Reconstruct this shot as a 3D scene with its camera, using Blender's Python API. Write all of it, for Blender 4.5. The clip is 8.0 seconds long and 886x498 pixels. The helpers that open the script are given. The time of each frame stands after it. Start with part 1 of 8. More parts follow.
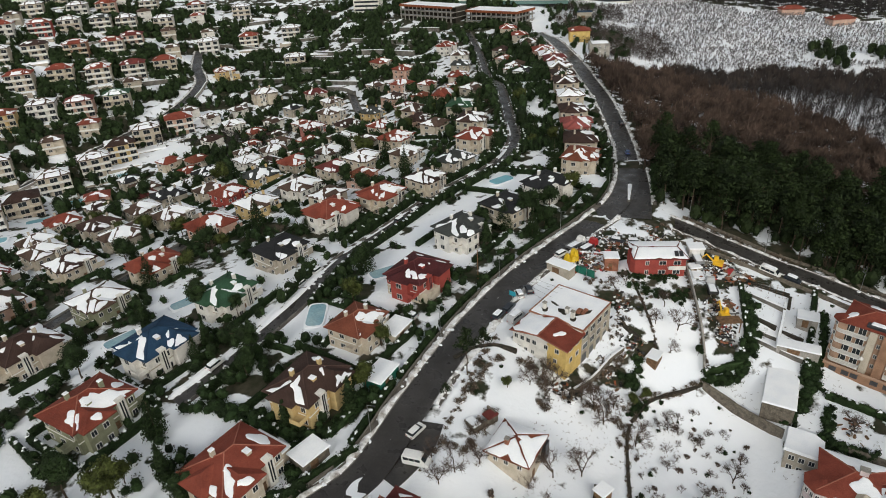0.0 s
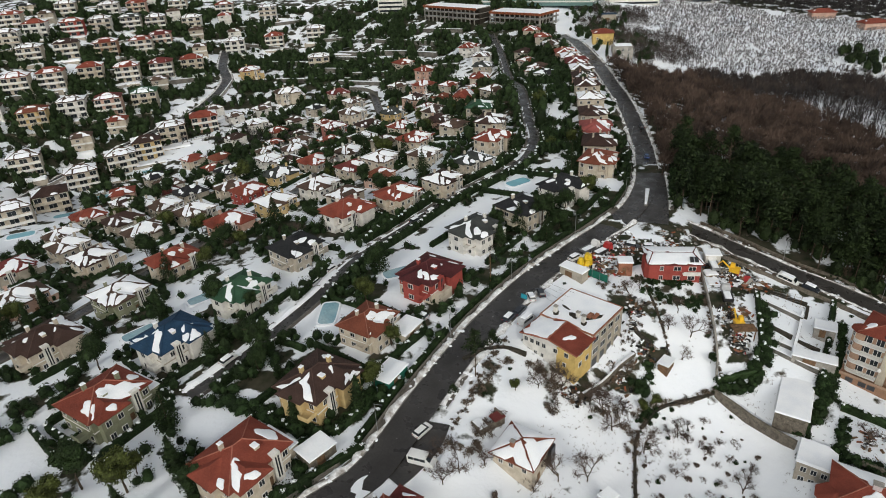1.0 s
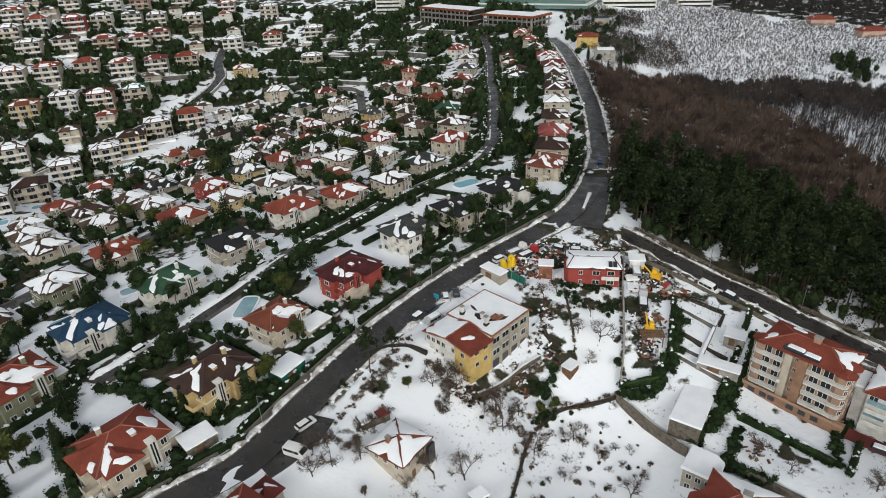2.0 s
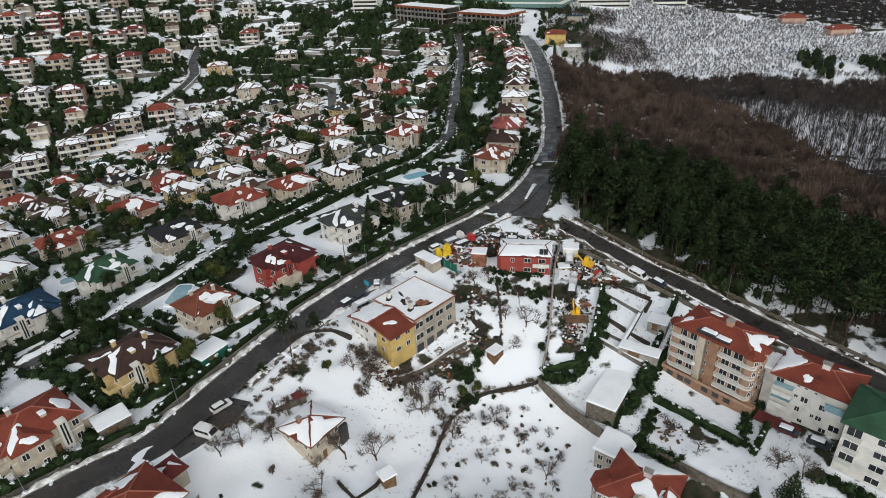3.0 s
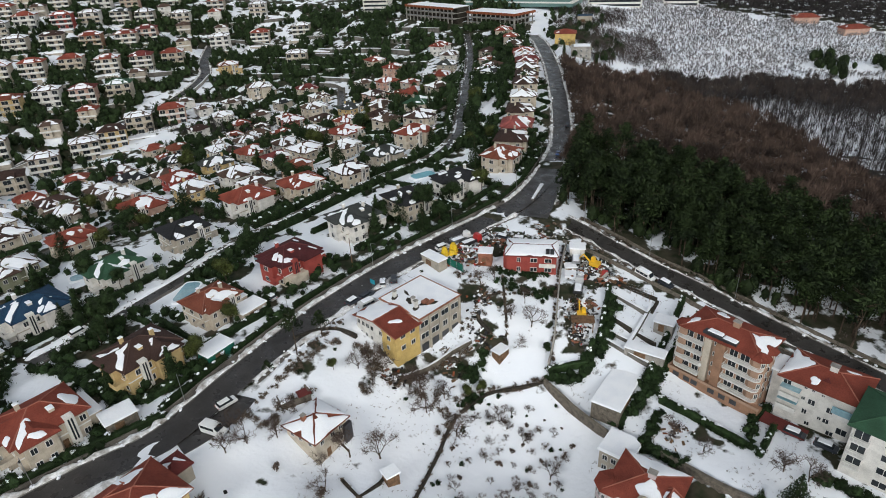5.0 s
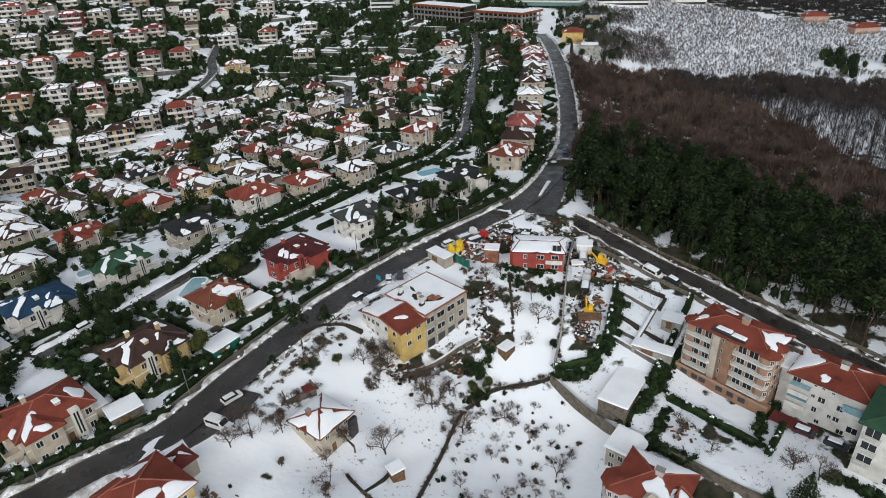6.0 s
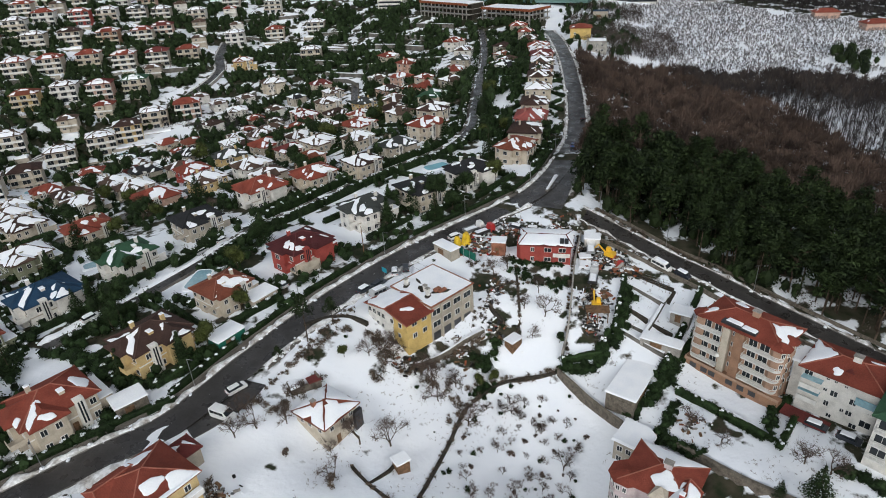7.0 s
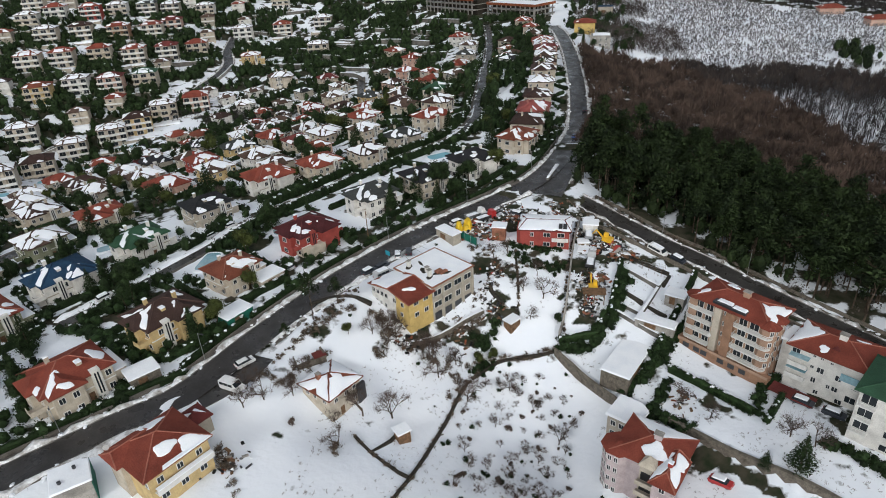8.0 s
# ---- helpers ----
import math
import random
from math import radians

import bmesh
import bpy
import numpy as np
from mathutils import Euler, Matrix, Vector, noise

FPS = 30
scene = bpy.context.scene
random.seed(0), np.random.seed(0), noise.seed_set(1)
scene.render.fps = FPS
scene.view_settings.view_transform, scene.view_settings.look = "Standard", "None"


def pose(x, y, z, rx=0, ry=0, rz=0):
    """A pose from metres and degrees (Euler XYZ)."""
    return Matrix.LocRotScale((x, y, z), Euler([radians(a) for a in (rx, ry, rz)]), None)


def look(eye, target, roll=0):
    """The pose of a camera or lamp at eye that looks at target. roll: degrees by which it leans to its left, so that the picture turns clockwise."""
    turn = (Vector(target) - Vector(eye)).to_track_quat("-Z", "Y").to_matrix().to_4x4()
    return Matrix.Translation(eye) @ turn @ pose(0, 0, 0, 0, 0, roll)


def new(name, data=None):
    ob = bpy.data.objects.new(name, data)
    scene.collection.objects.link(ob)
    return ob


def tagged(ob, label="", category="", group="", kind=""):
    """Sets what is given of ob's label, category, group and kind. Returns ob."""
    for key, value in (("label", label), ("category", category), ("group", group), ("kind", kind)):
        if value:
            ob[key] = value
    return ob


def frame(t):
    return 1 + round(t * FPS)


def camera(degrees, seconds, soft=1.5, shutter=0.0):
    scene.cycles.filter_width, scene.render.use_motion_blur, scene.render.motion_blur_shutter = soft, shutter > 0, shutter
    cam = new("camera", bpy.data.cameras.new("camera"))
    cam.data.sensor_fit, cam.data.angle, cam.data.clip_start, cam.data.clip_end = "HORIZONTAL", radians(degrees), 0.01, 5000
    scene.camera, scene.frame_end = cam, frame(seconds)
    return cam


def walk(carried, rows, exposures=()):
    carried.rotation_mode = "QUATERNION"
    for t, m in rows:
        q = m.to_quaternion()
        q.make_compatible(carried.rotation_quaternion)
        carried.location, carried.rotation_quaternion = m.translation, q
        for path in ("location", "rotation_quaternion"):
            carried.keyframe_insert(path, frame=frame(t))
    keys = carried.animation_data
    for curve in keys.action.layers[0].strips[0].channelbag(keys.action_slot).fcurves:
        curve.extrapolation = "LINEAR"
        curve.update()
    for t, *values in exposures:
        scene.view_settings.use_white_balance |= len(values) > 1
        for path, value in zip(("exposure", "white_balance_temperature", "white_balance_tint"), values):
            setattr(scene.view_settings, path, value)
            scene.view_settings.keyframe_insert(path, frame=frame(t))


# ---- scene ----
cam = camera(71.4, 8.0, 0.95)
PATH = [
    (0, (1.042, -0.407, 88.782), (0.98, 1.345, 87.82), -3.4),
    (0.5, (0.998, -0.536, 88.487), (0.918, 1.217, 87.527), -3.4),
    (1, (3.485, -0.795, 89.055), (3.352, 0.956, 88.099), -3.4),
    (1.5, (15.394, -0.882, 88.809), (15.214, 0.867, 87.856), -3.2),
    (2, (30.252, -0.705, 88.095), (30.054, 1.044, 87.145), -2.9),
    (2.2, (36.251, -0.8, 87.466), (36.05, 0.949, 86.516), -2.8),
    (3.3, (47.5, -2.85, 84.75), (47.322, -1.098, 83.805), -2.7),
    (3.5, (47.559, -2.828, 84.818), (47.379, -1.076, 83.872), -2.7),
    (4, (47.804, -2.635, 84.901), (47.612, -0.884, 83.954), -2.7),
    (4.5, (47.946, -2.582, 84.974), (47.743, -0.832, 84.027), -2.8),
    (6, (47.913, -2.555, 83.602), (47.679, -0.807, 82.659), -3.0),
    (6.5, (47.95, -2.402, 82.176), (47.706, -0.656, 81.233), -3.1),
    (7, (47.923, -2.383, 81.305), (47.667, -0.638, 80.363), -3.2),
    (7.5, (47.992, -2.296, 80.962), (47.729, -0.55, 80.022), -3.2),
    (7.6, (48.03, -2.43, 80.95), (47.767, -0.684, 80.01), -3.2),
    (7.7, (48.33, -3.47, 80.84), (48.065, -1.726, 79.898), -3.2),
    (7.8, (48.7, -4.75, 80.71), (48.433, -3.007, 79.767), -3.2),
    (7.9, (49.15, -6.28, 80.55), (48.879, -4.538, 79.605), -3.2),
    (8, (49.696, -8.189, 80.36), (49.421, -6.449, 79.412), -3.2),
]
walk(cam, [(t, look(eye, target, roll)) for t, eye, target, roll in PATH],
     [(0, 0.0, 6750, 6), (1.5, 0.0, 6600, 6), (3.5, 0.0, 6400, 6.5), (8, 0.0, 6280, 7.5)])

# ---- light: bright overcast winter sky with a weak, soft sun ----
SUN_EL, SUN_ROT = radians(32), radians(150)
world = bpy.data.worlds.new("winter_sky")
scene.world = world
world.use_nodes = True
wn, wl = world.node_tree.nodes, world.node_tree.links
sky = wn.new("ShaderNodeTexSky")
sky.sky_type, sky.sun_disc, sky.sun_elevation, sky.sun_rotation = "NISHITA", False, SUN_EL, SUN_ROT
sky.dust_density, sky.air_density = 3.0, 1.0
hs = wn.new("ShaderNodeHueSaturation")
hs.inputs["Saturation"].default_value = 0.35
wl.new(sky.outputs["Color"], hs.inputs["Color"])
wl.new(hs.outputs["Color"], wn["Background"].inputs["Color"])
wn["Background"].inputs["Strength"].default_value = 0.134
sun_data = bpy.data.lights.new("sun", "SUN")
sun_data.energy, sun_data.angle, sun_data.color = 1.2, radians(12), (1.0, 0.97, 0.93)
sun = new("sun", sun_data)
sun.matrix_world = pose(0, 0, 200, 90 - math.degrees(SUN_EL), 0, -30)
scene.view_settings.exposure = 0.0

# ---- materials ----
def mat(name, base, rough=0.8, vary=0.25, scale=0.6, fine=14.0, bump=0.15, bump_scale=20.0, metal=0.0, dark=None, island=0.0, dark_at=0.6):
    """Procedural surface: base colour varied at two scales, worn towards a second colour, with fine relief."""
    m = bpy.data.materials.new(name)
    m.use_nodes = True
    n, l = m.node_tree.nodes, m.node_tree.links
    p = n["Principled BSDF"]
    p.inputs["Roughness"].default_value, p.inputs["Metallic"].default_value = rough, metal
    p.inputs["Specular IOR Level"].default_value = 0.12 if rough >= 0.7 and not metal else 0.5
    co = n.new("ShaderNodeNewGeometry").outputs["Position"]
    big, small = n.new("ShaderNodeTexNoise"), n.new("ShaderNodeTexNoise")
    for tex, s in ((big, scale), (small, fine)):
        tex.inputs["Scale"].default_value, tex.inputs["Detail"].default_value = s, 4
        l.new(co, tex.inputs["Vector"])
    ramp = n.new("ShaderNodeValToRGB")
    d = dark or tuple(c * (1 - 1.6 * vary) for c in base)
    ramp.color_ramp.elements[0].position, ramp.color_ramp.elements[0].color = 1 - dark_at - 0.12, (*[max(c, 0.002) for c in d], 1)
    ramp.color_ramp.elements[1].position, ramp.color_ramp.elements[1].color = dark_at, (*base, 1)
    l.new(big.outputs["Fac"], ramp.inputs["Fac"])
    mul = n.new("ShaderNodeMix")
    mul.data_type, mul.blend_type = "RGBA", "MULTIPLY"
    mul.inputs["Factor"].default_value = 1.0
    rr = n.new("ShaderNodeMapRange")
    rr.inputs["From Min"].default_value, rr.inputs["From Max"].default_value = 0.3, 0.7
    rr.inputs["To Min"].default_value, rr.inputs["To Max"].default_value = 1 - vary, 1 + 0.4 * vary
    l.new(small.outputs["Fac"], rr.inputs["Value"])
    l.new(ramp.outputs["Color"], mul.inputs["A"])
    l.new(rr.outputs["Result"], mul.inputs["B"])
    out = mul.outputs["Result"]
    if island:
        rnd = n.new("ShaderNodeNewGeometry").outputs["Random Per Island"] if island > 0 else n.new("ShaderNodeObjectInfo").outputs["Random"]
        r2 = n.new("ShaderNodeMapRange")
        r2.inputs["To Min"].default_value, r2.inputs["To Max"].default_value = 1 - abs(island), 1 + abs(island)
        l.new(rnd, r2.inputs["Value"])
        m2 = n.new("ShaderNodeMix")
        m2.data_type, m2.blend_type = "RGBA", "MULTIPLY"
        m2.inputs["Factor"].default_value = 1.0
        l.new(out, m2.inputs["A"])
        l.new(r2.outputs["Result"], m2.inputs["B"])
        out = m2.outputs["Result"]
    l.new(out, p.inputs["Base Color"])
    if bump:
        b, t3 = n.new("ShaderNodeBump"), n.new("ShaderNodeTexNoise")
        t3.inputs["Scale"].default_value, t3.inputs["Detail"].default_value = bump_scale, 3
        b.inputs["Strength"].default_value, b.inputs["Distance"].default_value = bump, 0.1
        l.new(co, t3.inputs["Vector"])
        l.new(t3.outputs["Fac"], b.inputs["Height"])
        l.new(b.outputs["Normal"], p.inputs["Normal"])
    return m


def tile_mat(name, base):
    """Clay roof tiles: rows and rolls as relief, weathered colour."""
    m = mat(name, base, 0.75, 0.2, 0.3, 4.0, 0, island=-0.12)
    n, l = m.node_tree.nodes, m.node_tree.links
    co = n.new("ShaderNodeTexCoord").outputs["Object"]
    b = None
    for d, s in (("X", 3.2), ("Y", 3.2), ("Z", 6.0)):
        w = n.new("ShaderNodeTexWave")
        w.wave_type, w.bands_direction = "BANDS", d
        w.inputs["Scale"].default_value, w.inputs["Distortion"].default_value, w.inputs["Detail"].default_value = s, 0.4, 1
        l.new(co, w.inputs["Vector"])
        nb = n.new("ShaderNodeBump")
        nb.inputs["Strength"].default_value, nb.inputs["Distance"].default_value = 0.35, 0.06
        l.new(w.outputs["Fac"], nb.inputs["Height"])
        if b:
            l.new(b.outputs["Normal"], nb.inputs["Normal"])
        b = nb
    l.new(b.outputs["Normal"], n["Principled BSDF"].inputs["Normal"])
    return m


def glass_mat(name, tint):
    m = bpy.data.materials.new(name)
    m.use_nodes = True
    p = m.node_tree.nodes["Principled BSDF"]
    p.inputs["Base Color"].default_value, p.inputs["Roughness"].default_value = (*tint, 1), 0.08
    return m


def ground_mat():
    """Snow over soil, grass and leaf litter; the mesh attribute 'bare' says how much of the ground shows."""
    m = bpy.data.materials.new("snowy_ground")
    m.use_nodes = True
    n, l = m.node_tree.nodes, m.node_tree.links
    p = n["Principled BSDF"]
    p.inputs["Roughness"].default_value = 0.85
    p.inputs["Specular IOR Level"].default_value = 0.15
    co = n.new("ShaderNodeNewGeometry").outputs["Position"]

    def noise_tex(scale, detail=5):
        t = n.new("ShaderNodeTexNoise")
        t.inputs["Scale"].default_value, t.inputs["Detail"].default_value = scale, detail
        l.new(co, t.inputs["Vector"])
        return t.outputs["Fac"]

    def ramp(fac, a, b, ca, cb):
        r = n.new("ShaderNodeValToRGB")
        r.color_ramp.elements[0].position, r.color_ramp.elements[0].color = a, (*ca, 1)
        r.color_ramp.elements[1].position, r.color_ramp.elements[1].color = b, (*cb, 1)
        l.new(fac, r.inputs["Fac"])
        return r.outputs["Color"]

    snow = ramp(noise_tex(0.05), 0.3, 0.7, (0.74, 0.78, 0.84), (0.86, 0.88, 0.91))
    soil = ramp(noise_tex(0.35), 0.35, 0.65, (0.018, 0.026, 0.012), (0.06, 0.052, 0.036))
    bare = n.new("ShaderNodeAttribute")
    bare.attribute_name = "bare"
    add = n.new("ShaderNodeMath")
    add.operation = "ADD"
    l.new(bare.outputs["Fac"], add.inputs[0])
    l.new(noise_tex(0.14, 6), add.inputs[1])
    step = ramp(add.outputs["Value"], 0.89, 0.94, (0, 0, 0), (1, 1, 1))
    mix = n.new("ShaderNodeMix")
    mix.data_type = "RGBA"
    l.new(step, mix.inputs["Factor"])
    l.new(snow, mix.inputs["A"])
    l.new(soil, mix.inputs["B"])
    l.new(mix.outputs["Result"], p.inputs["Base Color"])
    last = None
    for s, d, k in ((0.12, 1.2, 0.35), (0.9, 0.4, 0.32), (5.0, 0.08, 0.4)):
        b = n.new("ShaderNodeBump")
        b.inputs["Strength"].default_value, b.inputs["Distance"].default_value = k, d
        l.new(noise_tex(s, 4), b.inputs["Height"])
        if last:
            l.new(last.outputs["Normal"], b.inputs["Normal"])
        last = b
    l.new(last.outputs["Normal"], p.inputs["Normal"])
    return m


GROUND = ground_mat()
SNOW = mat("snow", (0.86, 0.88, 0.91), 0.7, 0.06, 0.3, 5.0, 0.5, 3.0, dark=(0.78, 0.81, 0.86))
DIRTY_SNOW = mat("dirty_snow", (0.8, 0.81, 0.82), 0.8, 0.2, 0.5, 2.0, 0.9, 3.0, dark=(0.24, 0.21, 0.18))
ASPHALT = mat("wet_asphalt", (0.05, 0.046, 0.043), 0.48, 0.35, 0.16, 2.5, 0.25, 12.0, dark=(0.024, 0.021, 0.019))
an, al = ASPHALT.node_tree.nodes, ASPHALT.node_tree.links
wet, slush = an.new("ShaderNodeTexNoise"), an.new("ShaderNodeMapRange")
wet.inputs["Scale"].default_value, wet.inputs["Detail"].default_value = 0.3, 5
slush.inputs["From Min"].default_value, slush.inputs["From Max"].default_value = 0.35, 0.68
slush.inputs["To Min"].default_value, slush.inputs["To Max"].default_value = 0.16, 0.62
al.new(an.new("ShaderNodeNewGeometry").outputs["Position"], wet.inputs["Vector"])
al.new(wet.outputs["Fac"], slush.inputs["Value"])
al.new(slush.outputs["Result"], an["Principled BSDF"].inputs["Roughness"])
PAVING = mat("paving", (0.15, 0.135, 0.12), 0.8, 0.3, 0.4, 5.0, 0.3, 8.0)
KERB = mat("kerb_stone", (0.2, 0.19, 0.175), 0.8, 0.25)
PAINT = mat("road_paint", (0.7, 0.7, 0.68), 0.6, 0.3, 0.8)
CONCRETE = mat("concrete", (0.36, 0.34, 0.31), 0.85, 0.3, 0.4, 6.0, 0.3)
DARK_STONE = mat("dark_mossy_stone", (0.06, 0.052, 0.042), 0.9, 0.4, 1.2, 5.0, 0.9, 3.0, dark=(0.02, 0.02, 0.015))
STONE = mat("rubble_stone", (0.19, 0.165, 0.135), 0.9, 0.35, 1.2, 5.0, 0.9, 3.0, dark=(0.09, 0.08, 0.065))
WHITE = mat("white_paint", (0.7, 0.69, 0.66), 0.6, 0.12, 0.8, 8.0, 0.05)
METAL = mat("dark_metal", (0.08, 0.08, 0.085), 0.4, 0.2, metal=0.7)
GALV = mat("galvanised_steel", (0.4, 0.41, 0.42), 0.4, 0.2, metal=0.8)
WOOD = mat("weathered_wood", (0.2, 0.12, 0.07), 0.8, 0.35, 1.5, 12.0)
GLASS = glass_mat("window_glass", (0.02, 0.025, 0.03))
GREEN_GLASS = glass_mat("green_glass", (0.12, 0.2, 0.19))
POOL = mat("pool_tile", (0.16, 0.42, 0.5), 0.3, 0.12, 0.3, 4.0, 0.05)
ICE = mat("pool_cover_ice", (0.2, 0.36, 0.42), 0.25, 0.2, 0.2, 2.0, 0.05, dark=(0.35, 0.48, 0.52))
LEAF = mat("evergreen_leaf", (0.026, 0.045, 0.016), 0.7, 0.4, 0.5, 3.0, 0, island=0.5)
HEDGE_LEAF = mat("hedge_leaf", (0.022, 0.041, 0.014), 0.7, 0.4, 0.5, 3.0, 0, island=0.5)
OLIVE = mat("olive_leaf", (0.07, 0.085, 0.024), 0.7, 0.4, 0.8, 3.0, 0, island=0.4)
PINE = mat("pine_needle", (0.024, 0.038, 0.013), 0.7, 0.4, 0.22, 3.0, 0, dark=(0.007, 0.012, 0.006), island=0.5)
BARK = mat("bark", (0.1, 0.075, 0.055), 0.9, 0.35, 1.0, 10.0, 0.4)
TWIG = mat("bare_twigs", (0.12, 0.09, 0.075), 0.9, 0.3, 0.2, 2.0, 0, island=0.35)
RUSSET = mat("russet_twigs", (0.108, 0.076, 0.061), 0.9, 0.3, 0.1, 0.025, 0, dark=(0.034, 0.026, 0.023), island=0.18, dark_at=0.58)
GREY_BROWN = mat("grey_brown_twigs", (0.085, 0.068, 0.06), 0.9, 0.3, 0.1, 0.03, 0, dark=(0.035, 0.029, 0.027), island=0.3)
SAPLING = mat("sapling_twigs", (0.2, 0.19, 0.19), 0.9, 0.3, 0.05, 1.0, 0, dark=(0.08, 0.075, 0.075), island=0.4)
TERRACE = mat("terrace_stone", (0.17, 0.158, 0.14), 0.9, 0.3, 0.3, 2.0, 0.6, 3.0, dark=(0.07, 0.068, 0.06))
GREY_TWIG = mat("grey_twigs", (0.055, 0.05, 0.05), 0.9, 0.3, 0.05, 1.0, 0, island=0.4)
BRAMBLE = mat("bramble_stems", (0.16, 0.125, 0.095), 0.9, 0.35, 0.4, 3.0, 0, dark=(0.07, 0.055, 0.042), island=0.5)
TARP = mat("yellow_tarpaulin", (0.75, 0.5, 0.02), 0.5, 0.15, 1.0, 4.0, 0.5, 3.0)
NET = mat("green_netting", (0.02, 0.14, 0.1), 0.7, 0.2)
RUST = mat("rusty_sheet", (0.3, 0.1, 0.05), 0.8, 0.4, 1.0, 4.0)
TYRE = mat("tyre_rubber", (0.02, 0.02, 0.02), 0.9, 0.2)
LAMP_RED = mat("tail_light", (0.3, 0.01, 0.01), 0.3, 0.1)
LAMP_CLEAR = mat("headlight", (0.6, 0.6, 0.58), 0.2, 0.1)
BRICK = mat("brick_infill", (0.32, 0.14, 0.09), 0.85, 0.3, 0.8, 6.0)

ROOF = {k: tile_mat("roof_tile_" + nm, c) for k, nm, c in (
    ("r", "red", (0.235, 0.06, 0.04)), ("d", "dark_red", (0.155, 0.04, 0.036)), ("n", "brown_red", (0.2, 0.065, 0.04)),
    ("b", "brown", (0.06, 0.036, 0.03)), ("m", "maroon", (0.085, 0.024, 0.026)), ("k", "charcoal", (0.03, 0.031, 0.034)),
    ("g", "grey", (0.055, 0.06, 0.058)), ("s", "brown_grey", (0.1, 0.065, 0.05)), ("e", "green", (0.04, 0.095, 0.055)),
    ("u", "blue", (0.022, 0.055, 0.105)), ("p", "pink_red", (0.3, 0.085, 0.075)))}
RIDGE = {k: tile_mat("ridge_tile_" + k, c) for k, c in (("r", (0.36, 0.14, 0.1)), ("n", (0.32, 0.14, 0.1)), ("b", (0.1, 0.062, 0.052)), ("m", (0.15, 0.05, 0.05)), ("d", (0.28, 0.1, 0.085)))}
WALL = {k: mat("stucco_" + nm, c, 0.85, 0.14, 0.5, 5.0, 0.15, 12.0, dark=tuple(v * 0.72 for v in c)) for k, nm, c in (
    ("W", "white", (0.7, 0.68, 0.64)), ("c", "cream", (0.52, 0.46, 0.375)), ("y", "yellow", (0.56, 0.42, 0.21)), ("R", "red", (0.33, 0.07, 0.058)),
    ("p", "pink", (0.53, 0.36, 0.29)), ("s", "greige", (0.4, 0.36, 0.3)), ("E", "sage", (0.24, 0.25, 0.17)), ("n", "orange_brown", (0.34, 0.2, 0.13)),
    ("r", "rose_red", (0.4, 0.17, 0.14)), ("a", "apricot", (0.4, 0.265, 0.19)), ("l", "lilac_grey", (0.5, 0.42, 0.42)), ("Y", "bright_yellow", (0.6, 0.43, 0.16)))}
ROOF_WORD = {"r": "red-tiled", "d": "dark red-tiled", "n": "brown-red tiled", "b": "dark brown", "m": "maroon", "k": "charcoal", "g": "grey", "s": "mostly snow-covered", "e": "green", "u": "blue", "p": "pink-red"}
WALL_WORD = {"W": "white", "c": "cream", "y": "yellow", "R": "red", "p": "pink", "s": "greige", "E": "sage-green", "n": "orange-brown", "r": "rose-red", "a": "apricot", "l": "lilac-grey", "Y": "bright yellow"}

